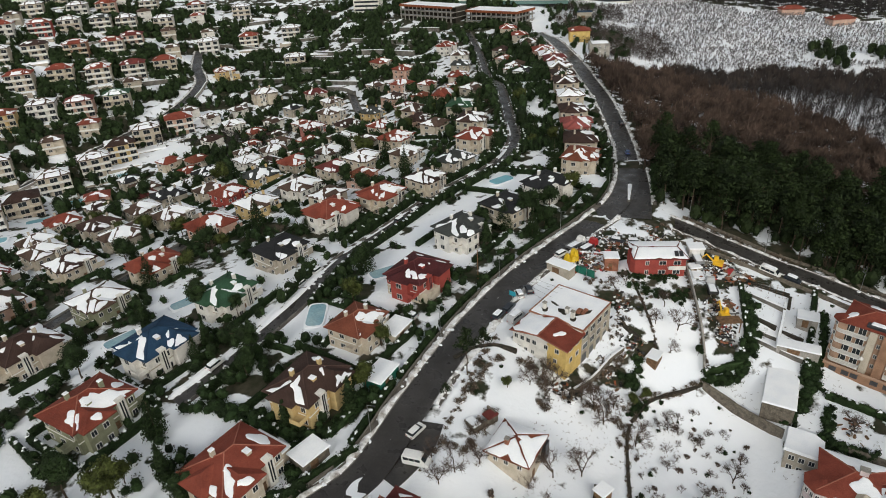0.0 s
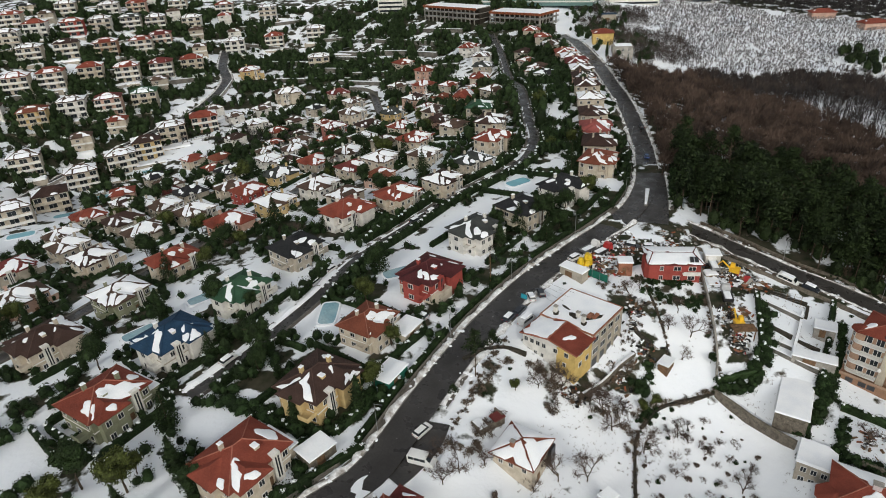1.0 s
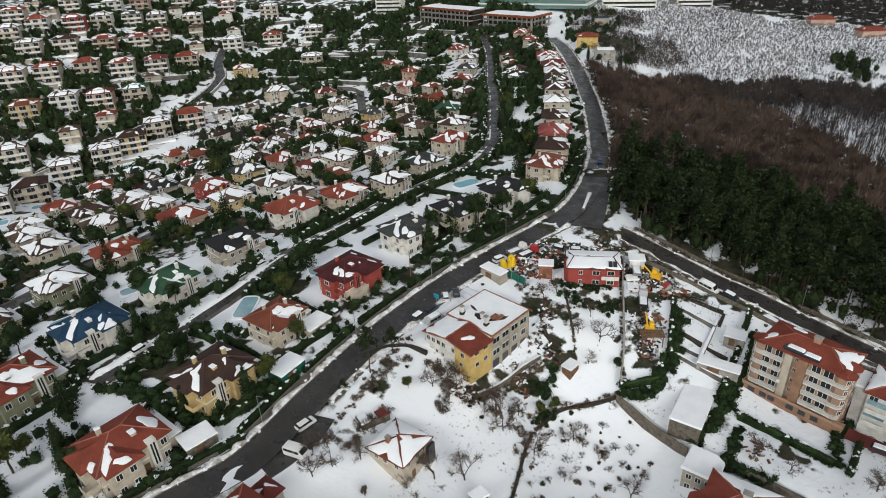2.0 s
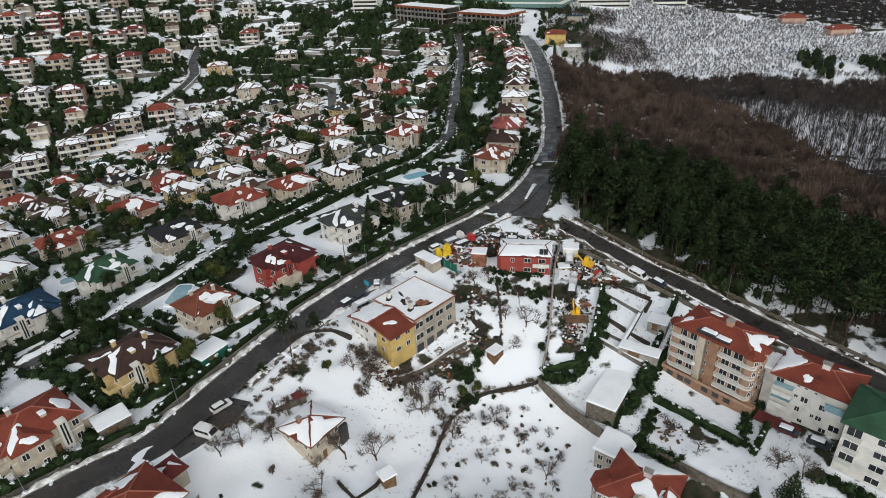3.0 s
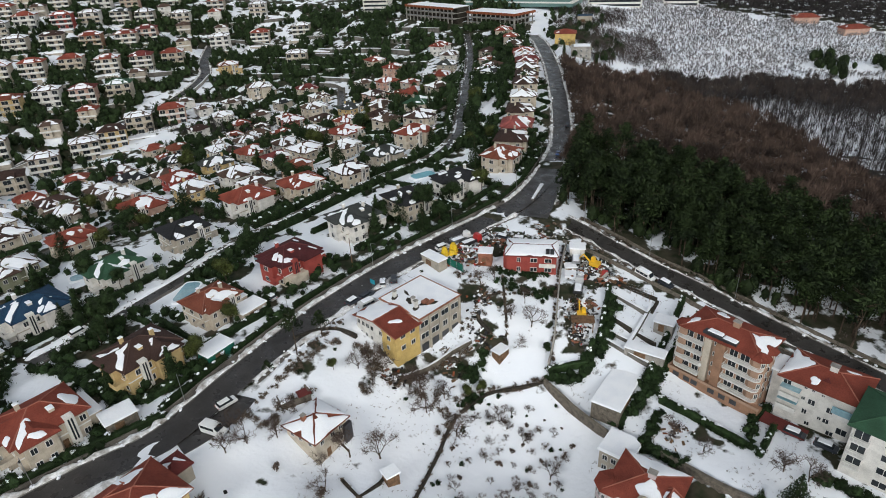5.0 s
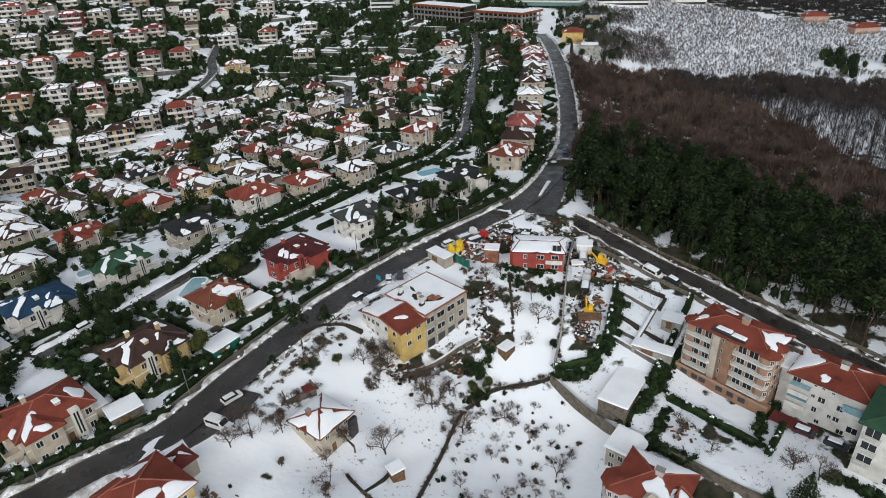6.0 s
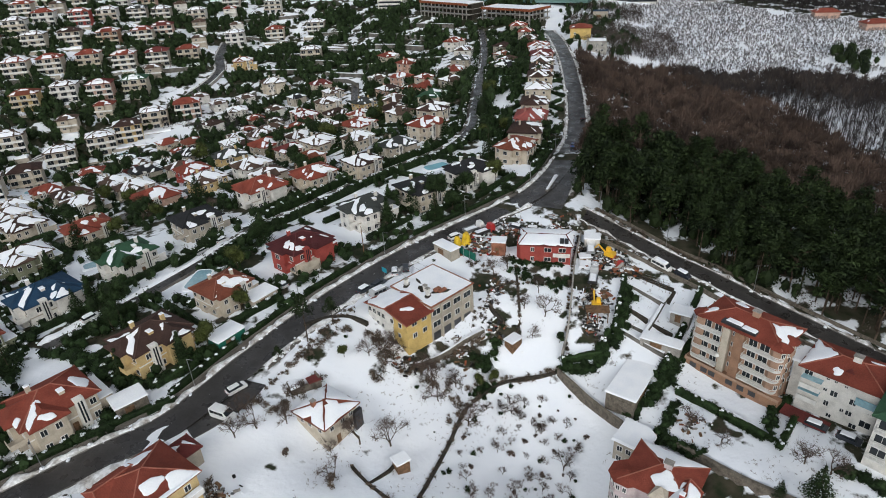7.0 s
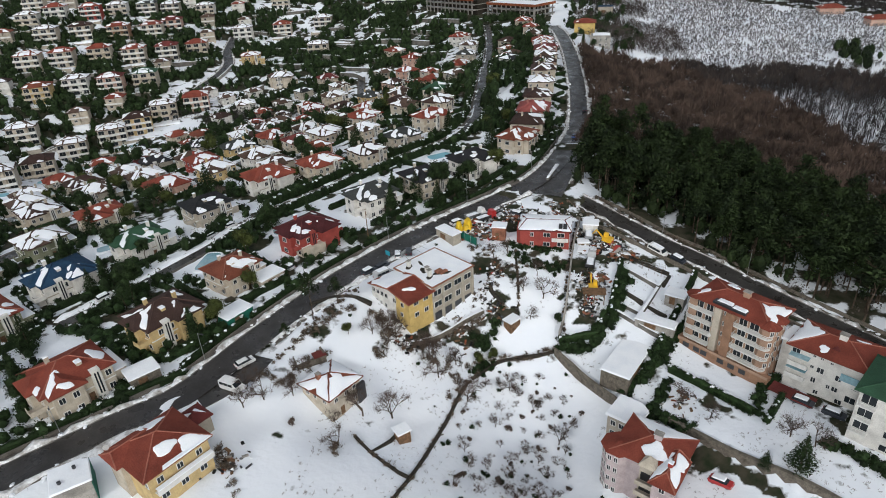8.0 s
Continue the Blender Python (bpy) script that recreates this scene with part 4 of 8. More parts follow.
def plain_house(x, y, yaw, roof, wall, seed, size=1.0, tall=False):
    """A smaller house between the larger ones: hip roof, front wing, a few windows and a snowy terrace."""
    rng = random.Random(seed)
    E = 8.2 if tall else 5.8
    v = thing("hillside_house" if tall else "villa", pose(x, y, ground(x, y) - 0.6, 0, 0, yaw) @ Matrix.Scale(size, 4), f"{'three' if tall else 'two'}-storey {WALL_WORD[wall]} house with a {ROOF_WORD[roof]} roof among dark gardens", "house", "hillside houses" if tall else "villas of the estate")
    SITES.append((x, y, 7.5 * size))
    set_mat(part("wall", box_mesh(("phw", tall), "wall", WHITE, (-5.6, 5.6, -4.4, 4.4, -4, E), (-4.6, 0.6, -5.8, -4.39, -4, E - 0.01)), v), WALL[wall])
    main, wing = hip_faces(-6.3, 6.3, -5.1, 5.1, E, 2.3), hip_faces(-5.3, 1.3, -6.5, 0, E + 0.02, 1.7, (0.7, 0))

    def roof_mesh():
        s = Shape()
        add_roof(s, main)
        add_roof(s, wing)
        return s.mesh("roof", ROOF["r"])
    r = set_mat(part("roof", cached(("phroof", tall), roof_mesh), v), ROOF[roof])
    for f in (main[0], main[3], wing[2]):
        snow_patch(r, f, rng, rng.random() < 0.7, inset=1.2, big=1.3)
    for zz in (1.4, 4.3) if not tall else (2.6, 6.4):
        window(v, -2.0, -5.83, zz, 0, 2.0, 1.4, False)
        window(v, -5.63, 0.5, zz, -90, 2.0, 1.4, False)
    if tall:
        part("balcony", box_mesh("phbalc", "balcony", WHITE, (-5.6, 5.6, -7.2, -5.8, 0, 0.2), (-5.6, 5.6, -7.2, -7.1, 0.2, 1.0)), v, pose(0, 0, 4.1))
    part("terrace_snow", box_mesh("phsnow", "terrace_snow", SNOW, (-6.5, 5.5, -10.5, -7.0, -4, 0.3), top=0.95), v, pose(rng.uniform(-2, 2), 0, 0), "snow lying on the garden terrace")


# houses that fill the gaps of the far streets
g = random.Random(5)
made, tries = 0, 0
while made < 82 and tries < 5000:
    tries += 1
    x, y = g.uniform(-380, 46), g.uniform(200, 620)
    far = x < -180 or y > 500
    if main_side([x], [y])[0] < 14 or road_gap(x, y) < 9 or (y > 470 and x > -60) or (y > 420 and -215 < x < 20) or any(math.hypot(x - a, y - b) < (11.5 if not far else 17) + r * 0.75 for a, b, r in SITES):
        continue
    plain_house(x, y, (22 if far else 50) + g.uniform(-6, 6), g.choice("ssssrrbdnk"), g.choice("ccWWssWsp"), made, 1.0 if far else g.uniform(0.85, 1.0), far)
    made += 1

# ---- single buildings ----
def facade(parent, x0, x1, y, z0, storeys, step, per, turn=0, w=1.2, h=1.4):
    """Rows of windows along a wall that runs in local x at y (turn 0), or in local y at x=y (turn 90 or -90)."""
    for k in range(storeys):
        for j in range(per):
            p = x0 + (x1 - x0) * (j + 0.5) / per
            if turn in (0, 180):
                window(parent, p, y, z0 + step * k, turn, w, h)
            else:
                window(parent, y, p, z0 + step * k, turn, w, h)


def shape_part(name, material, parent, build, m=None, label="", smooth=False):
    s = Shape()
    build(s)
    return part(name, s.mesh(name, material, smooth=smooth), parent, m, label)


def roof_part(parent, faces, material, rng, patches=3, full=(), name="roof", thick=0.25, inset=0.6):
    s = Shape()
    add_roof(s, faces, thick)
    r = part(name, s.mesh(name, material), parent)
    c = Shape()
    ridge_caps(c, faces)
    part("ridge_tiles", c.mesh("ridge_tiles", RIDGE["r"] if material is ROOF["r"] else material), r)
    for k in range(patches):
        snow_patch(r, rng.choice(faces), rng, big=1.5 if patches > 3 else 1.0)
    for k in full:
        snow_patch(r, faces[k], rng, True, 0.18, inset)
    return r


def mixed_house():
    """Yellow and white house of three storeys with a longer, flat-roofed beige rear block."""
    rng = random.Random(5)
    v = thing("corner_house", pose(22.8, 107.1, -6.4, 0, 0, 51.5), "yellow and white three-storey house with a flat-roofed beige rear block", "house")
    SITES.append((22, 122, 13))
    shape_part("wall", WALL["W"], v, lambda s: (s.box(0, 7.3, 4.7, 13.8, -2, 9.6), s.prism([(7.3, 0.3), (21, 0.3), (21, 13.8), (7.3, 13.8)], -2, 10.2)), label="white rendered wall")
    shape_part("yellow_wall", WALL["Y"], v, lambda s: s.box(-0.02, 7.32, -0.02, 4.7, -2, 9.6), label="bright yellow rendered wall")
    shape_part("beige_wall", WALL["s"], v, lambda s: (s.box(7.33, 21.02, 0.0, 0.32, -2, 10.2), s.box(20.98, 21.3, 0.0, 13.8, -2, 10.2)), label="weathered beige wall")
    f = [[(-0.6, -0.6, 9.6), (7.9, -0.6, 9.6), (7.9, 6.9, 11.0), (-0.6, 6.9, 11.0)], [(7.9, 14.4, 9.6), (-0.6, 14.4, 9.6), (-0.6, 6.9, 11.0), (7.9, 6.9, 11.0)]]
    roof_part(v, f, ROOF["r"], rng, 0, (1,))
    r = v.children[-1]
    snow_patch(r, f[0], random.Random(12), thick=0.16)
    shape_part("gable", WALL["W"], v, lambda s: (s.face([(0, 13.8, 9.6), (0, 0, 9.6), (0, 6.9, 10.8)])))
    shape_part("parapet", BRICK, v, lambda s: (s.box(7.3, 21.6, -0.3, 0, 10.2, 10.5), s.box(21.3, 21.6, 0, 14.1, 10.2, 10.5), s.box(7.3, 21.3, 13.8, 14.1, 10.2, 10.5), s.box(7.3, 7.6, 0, 13.8, 10.2, 10.5)), label="brick-red roof edge")
    shape_part("flat_roof", SNOW, v, lambda s: s.box(7.6, 21.3, 0, 13.8, 10.2, 10.42), label="flat roof under deep snow")
    for k, (cx, cy, h) in enumerate(((10.6, 4.2, 1.9), (11.6, 6.2, 1.5), (10.4, 11.6, 1.7))):
        c = shape_part("chimney", WALL["W"], v, lambda s: s.box(-0.4, 0.4, -0.4, 0.4, 0, h), pose(cx, cy, 10.3))
        shape_part("chimney_cap", CONCRETE, c, lambda s: s.box(-0.5, 0.5, -0.5, 0.5, h, h + 0.15))
    shape_part("tank_stand", BRICK, v, lambda s: (s.box(12.6, 14.4, 3.6, 4.6, 10.3, 11.0), s.box(13.0, 15.2, 2.6, 3.4, 10.3, 10.9)), label="red-brown water tank stand")
    for k, (cx, cy, a, b, turn) in enumerate(((10.4, 4.0, 1.2, 0.7, 20), (11.6, 7.4, 1.6, 0.9, 60), (13.8, 3.2, 2.2, 1.0, -30), (10.3, 11.4, 1.3, 0.8, 30), (13.4, 10.6, 1.6, 0.35, 70))):
        q2 = random.Random(k)
        out = [(math.cos(t) * a * q2.uniform(0.75, 1.2), math.sin(t) * b * q2.uniform(0.75, 1.2)) for t in (2 * math.pi * j / 14 for j in range(14))]
        shape_part("bare_patch", DARK_STONE, v, lambda s: s.prism(out, 10.3, 10.435), pose(cx, cy, 0, 0, 0, turn), "dark roofing where the snow has melted round a chimney")
    # long beige side: bay windows over dark panels painted as a shaded open ground floor
    for k, zz in enumerate((5.2, 8.4)):
        for j in range(4):
            x = 9.0 + j * 3.4
            window(v, x, -0.03, zz, 0, 2.5 if k or j < 2 else 1.6, 1.6)
    for j in range(4):
        shape_part("opening", METAL, v, lambda s: s.box(-1.1, 1.1, -0.05, 0.05, 0, 2.4), pose(9.0 + j * 3.4, -0.01, 0.6), "dark panel painted as the shade inside an open ground-floor bay")
        shape_part("pillar", WALL["s"], v, lambda s: s.box(-0.25, 0.25, -0.3, 0.1, -2, 10.0), pose(10.7 + j * 3.4, -0.05, 0))
    for x in (2.2, 5.2):
        window(v, x, -0.05, 8.6, 0, 1.5, 1.0)
        window(v, x, -0.05, 5.6, 0, 1.3, 1.3)
    for y in (8.0, 9.6, 11.2, 12.8, 2.2, 5.0):
        window(v, -0.05, y, 8.3, -90, 1.1, 1.3)
    for y in (8.4, 10.2, 12.0, 2.6):
        window(v, -0.05, y, 5.5, -90, 0.9, 1.1)
    # flat dark panel stands in for the shaded garage entrance
    shape_part("garage_door", METAL, v, lambda s: s.box(-0.05, 0.05, -1.3, 1.3, 0, 2.4), pose(-0.02, 9.0, 0.8), "dark panel painted as the shade inside the garage entrance")
    return v


def cottage():
    rng = random.Random(8)
    v = thing("cottage", pose(9.9, 86.0, -7.0, 0, 0, 59.8), "small two-storey beige cottage with a snow-covered hip roof", "house")
    SITES.append((9.3, 86, 7.5))
    shape_part("wall", WALL["c"], v, lambda s: s.box(-4.15, 4.15, -4.15, 4.15, -3.5, 5.0))
    f = hip_faces(-4.8, 4.8, -4.8, 4.8, 5.0, 1.9, (0.95, 0.95))
    roof_part(v, f, ROOF["n"], rng, 0, (0, 1, 2, 3), inset=0.35)
    c = shape_part("chimney", BRICK, v, lambda s: s.box(-0.4, 0.4, -0.4, 0.4, 0, 1.6), pose(-2.0, 1.0, 5.9))
    shape_part("chimney_cap", CONCRETE, c, lambda s: s.box(-0.5, 0.5, -0.5, 0.5, 1.6, 1.75))
    for q in (-2.6, 0.2, 2.4):
        window(v, q, -4.18, 3.6, 0, 1.0, 1.1)
        window(v, -4.18, q, 3.6, -90, 1.0, 1.1)
    window(v, 2.4, -4.18, 0.8, 0, 1.0, 1.1)
    shape_part("door", WOOD, v, lambda s: s.box(-0.5, 0.5, -0.06, 0.02, 0, 2), pose(-1.2, -4.18, -0.9))
    shape_part("lean_to", METAL, v, lambda s: s.box(2.9, 4.9, -4.9, -4.15, -2, 3.6), label="dark glazed corner porch")


def apartment(name, x, y, z, yaw, L, W, E, wall, roof, storeys, label, bal=((0.3, 0.42),), fulls=(), seed=3, patches=4):
    """A block of flats in local x 0..L (front at y=0), y 0..W, eaves at E."""
    rng = random.Random(seed)
    v = thing(name, pose(x, y, z, 0, 0, yaw), label, "apartment block")
    c = v.matrix_world @ Vector((L / 2, W / 2, 0))
    SITES.append((c.x, c.y, max(L, W) * 0.62))
    shape_part("wall", WALL[wall], v, lambda s: s.box(0, L, 0, W, -4, E))
    step = 3.0
    roof_part(v, hip_faces(-0.8, L + 0.8, -0.8, W + 0.8, E, W * 0.2), ROOF[roof], rng, patches, fulls)
    for a, b in bal:
        for k in range(storeys):
            zz = E - 3.0 * (k + 1) + 0.1
            s = Shape()
            s.prism([(a * L, -1.5), (b * L, -1.5), (b * L, 0.05), (a * L, 0.05)], 0, 0.22)
            bb = part("balcony", s.mesh("balcony", WHITE), v, pose(0, 0, zz))
            n = max(3, int((b - a) * L / 0.5))
            rr = Shape()
            rr.box(a * L, b * L, -1.5, -1.42, 0.95, 1.05)
            for j in range(n + 1):
                px = a * L + (b - a) * L * j / n
                rr.box(max(a * L, px - 0.04), min(b * L, px + 0.04), -1.49, -1.43, 0.22, 0.95)
            rr.box(a * L, a * L + 0.08, -1.42, 0, 0.95, 1.05)
            rr.box(b * L - 0.08, b * L, -1.42, 0, 0.95, 1.05)
            part("railing", rr.mesh("railing", WHITE), bb)
            # wide dark glazing stands in for the deep shade behind the balcony
            window(v, (a + b) / 2 * L, -0.04, zz + 1.4, 0, round((b - a) * L * 0.86, 2), 2.3)
    ch = shape_part("chimney", WALL[wall], v, lambda s: s.box(-0.7, 0.7, -0.5, 0.5, 0, 1.6), pose(L * 0.55, W * 0.5, E + W * 0.2 - 0.5))
    shape_part("chimney_cap", CONCRETE, ch, lambda s: s.box(-0.85, 0.85, -0.65, 0.65, 1.6, 1.8))
    return v


def curved_balcony(parent, x0, x1, deep, z, round_left, round_right):
    """A white balcony slab with rounded ends, a solid lower band, a top rail and thin balusters."""
    r = deep * 0.8
    out = [(x0, 0.05)]
    for on, cx, a0, a1 in ((round_left, x0 + r, 180, 270), (round_right, x1 - r, 270, 360)):
        if on:
            out += [(cx + r * math.cos(radians(q)), -deep + r + r * math.sin(radians(q))) for q in np.linspace(a0, a1, 6)]
        else:
            out.append((x0 if a0 == 180 else x1, -deep))
    out.append((x1, 0.05))
    b = shape_part("balcony", WHITE, parent, lambda s: s.prism(out, 0, 0.3), pose(0, 0, z))

    def rails(s):
        for p, q in zip(out, out[1:]):
            s.tube((*p, 1.0), (*q, 1.0), 0.07, 0.07, 5)
            s.tube((*p, 0.62), (*q, 0.62), 0.045, 0.045, 4)
            n = max(1, int(math.hypot(q[0] - p[0], q[1] - p[1]) / 0.55))
            for k in range(n):
                x, y = p[0] + (q[0] - p[0]) * k / n, p[1] + (q[1] - p[1]) * k / n
                s.tube((x, y, 0.28), (x, y, 1.0), 0.03, 0.03, 4)
    shape_part("railing", WHITE, b, rails)
    return b


def octagon(r):
    return [(math.cos(q) * r, math.sin(q) * r) for q in (2 * math.pi * (j + 0.5) / 8 for j in range(8))]


def flats():
    L, W, E, step = 16.5, 9.4, 11.6, 2.7
    v = apartment("balcony_flats", 87.2, 115.0, -9.0, -43.5, L, W, E, "a", "r", 0, "five-storey apricot block of flats with white balconies and a red roof", (), (), seed=4, patches=0)
    roof = [c for c in v.children if c.name.startswith("roof")][0]
    f = hip_faces(-0.8, L + 0.8, -0.8, W + 0.8, E, W * 0.2)
    rng = random.Random(8)
    snow_patch(roof, f[2], rng, True, 0.2, 0.9)
    snow_patch(roof, f[3], rng, False, 0.2, big=1.9)
    snow_patch(roof, f[1], rng, False, 0.18, big=1.5)
    # the terrace recess is a raised dark block, its shade put into the colour
    t = shape_part("roof_terrace", METAL, v, lambda s: s.box(4.2, 11.6, -0.3, 2.3, E - 0.2, E + 0.72), label="dark block on the slope standing in for a shaded sunken terrace")
    shape_part("terrace_snow", SNOW, t, lambda s: (s.box(4.8, 8.2, 0.4, 1.7, E + 0.72, E + 0.98, top=0.8), s.box(8.4, 11.4, 0.0, 1.4, E + 0.72, E + 0.95, top=0.8)))
    for px, w in ((6.0, 0.75), (8.8, 0.95)):
        shape_part("pilaster", WALL["c"] if px < 7 else WALL["n"], v, lambda s: s.box(-w, w, -1.1, 0.01, -3, E - 0.3), pose(px, 0, 0), "tan full-height pilaster" if px < 7 else "brown full-height pilaster")
    for k in range(4):
        z = E - step * (k + 1) + 0.05
        curved_balcony(v, -1.2, 5.1, 1.5, z, True, False)
        curved_balcony(v, 10.0, L + 1.3, 1.5, z, False, True)
        for x, w in ((1.2, 2.2), (3.8, 1.6), (11.4, 1.8), (13.8, 2.0)):
            window(v, x, -0.04, z + 1.35, 0, w, 2.1)
        window(v, 7.4, -0.04, z + 1.4, 0, 0.8, 1.1)
    shape_part("plinth", WALL["n"], v, lambda s: s.box(-1.6, L + 2.8, -2.0, 0.01, -4, 0.1), label="orange-brown ground-floor terrace wall")
    shape_part("terrace_rail", WALL["a"], v, lambda s: (s.box(-1.6, L + 2.8, -2.0, -1.8, 0.1, 0.7), s.box(-1.6, -1.4, -1.8, 0, 0.1, 0.7)))
    # dark panels on the solid plinth give the arcade's shadow by colour
    for q in (0.6, 3.2, 5.0, 9.0, 11.5, 14.0):
        shape_part("opening", METAL, v, lambda s: s.box(-0.75, 0.75, -2.05, -1.95, -1.3, -0.1), pose(q, 0, 0), "dark panel painted as the shade inside a ground-floor arch")
    for cx, cy in ((-0.2, 1.2), (L - 0.1, 0.8), (L - 0.2, 4.2)):
        b = shape_part("corner_bay", WALL["a"], v, lambda s: s.prism(octagon(1.75), -3, E - 0.25), pose(cx, cy, 0))
        shape_part("bay_roof", ROOF["r"], b, lambda s: s.prism(octagon(2.4), E - 0.25, E + 0.85, top=0.05))
        for k in range(4):
            for a in (45, 90) if cx > 5 else (-45, -90):
                d = radians(a - 90)
                window(b, math.cos(d) * 1.64, math.sin(d) * 1.64, E - step * k - 1.3, a, 0.8, 1.2)
    for k in range(4):
        window(v, L + 0.03, 7.2, E - step * k - 1.3, 90, 1.0, 1.2)
        for q in (4.0, 7.2):
            window(v, -0.03, q, E - step * k - 1.3, -90, 1.0, 1.2)
    shape_part("satellite_dish", WHITE, v, lambda s: s.prism(octagon(0.42), 0, 0.1), pose(5.3, -1.5, 4.2, 60, 0, 20))


def white_block():
    v = apartment("white_flats", 103.6, 102.0, -10.2, -39, 13.8, 10.0, 10.2, "W", "r", 0, "three-storey stained white block with a red roof", ((0, 0),), (3,), seed=9, patches=3)
    for q, zz, w, h in ((1.2, 8.9, 1.6, 1.2), (4.6, 9.2, 0.7, 0.6), (6.0, 9.2, 0.7, 0.6), (7.8, 9.0, 0.7, 0.6), (6.2, 6.4, 1.4, 1.4), (9.6, 6.2, 1.4, 1.4), (12.6, 5.6, 1.4, 1.4), (4.6, 6.6, 0.8, 0.8), (5.4, 3.6, 1.0, 1.3), (9.4, 3.4, 1.2, 1.2), (8.2, 3.4, 0.8, 0.9), (12.4, 2.4, 2.0, 1.6), (6.4, 1.0, 1.0, 1.0), (10.6, 0.9, 1.4, 1.2)):
        window(v, q, -0.03, zz, 0, w, h)
    shape_part("balcony_glazing", ICE, v, lambda s: s.box(9.9, 13.7, -1.45, -1.35, 7.0, 8.6), label="grey-blue glazed balcony front")
    shape_part("roof_dormer", ROOF["d"], v, lambda s: s.prism([(6.4, 1.6), (8.4, 1.6), (7.4, 3.6)], 10.9, 11.8, top=0.1))
    shape_part("side_roof_snow", SNOW, v, lambda s: s.prism([(-3.4, 2.2), (0.9, 2.6), (0.9, 8.8), (-2.6, 8.8)], 8.6, 9.0, top=0.93), label="deep snow on the flat side roof")
    shape_part("side_wing", WALL["W"], v, lambda s: s.box(-2.4, 0.01, 2.8, 8.4, -4, 8.6))
    for k in (0, 1):
        b = shape_part("balcony", WHITE, v, lambda s: (s.box(0.3, 4.0, -1.5, 0, 0, 0.2), s.box(0.3, 4.0, -1.5, -1.42, 0.2, 1.1)), pose(0, 0, 2.9 + 3 * k))
        shape_part("awning", ICE, b, lambda s: s.box(0.3, 4.0, -1.6, 0, 2.4, 2.5), label="grey-blue sheet awning")
    shape_part("balcony", WHITE, v, lambda s: (s.box(10.2, 13.8, -1.4, 0, 6.0, 6.2), s.box(10.2, 13.8, -1.4, -1.3, 6.2, 7.0)))
    shape_part("canopy", ROOF["d"], v, lambda s: s.box(-1, 7.5, -5, -1.5, 0.4, 0.6), label="dark red flat yard canopy")
    facade(v, 1, 10, 14.23, 1.4, 3, 3.0, 3, 90)


def green_block():
    v = apartment("green_roofed_flats", 109.6, 86.4, -10.2, -39, 16, 12, 12.0, "W", "e", 3, "white four-storey block with a green sheet-metal roof", ((0.02, 0.2), (0.55, 0.75)), seed=11, patches=0)
    facade(v, 4.5, 8.5, -0.03, 1.5, 4, 3.0, 1, 0, 2.4, 1.5)
    facade(v, 12.5, 15.5, -0.03, 1.5, 4, 3.0, 1, 0, 1.3, 1.3)
    facade(v, 1, 11, -0.03, 1.5, 4, 3.0, 3, -90)


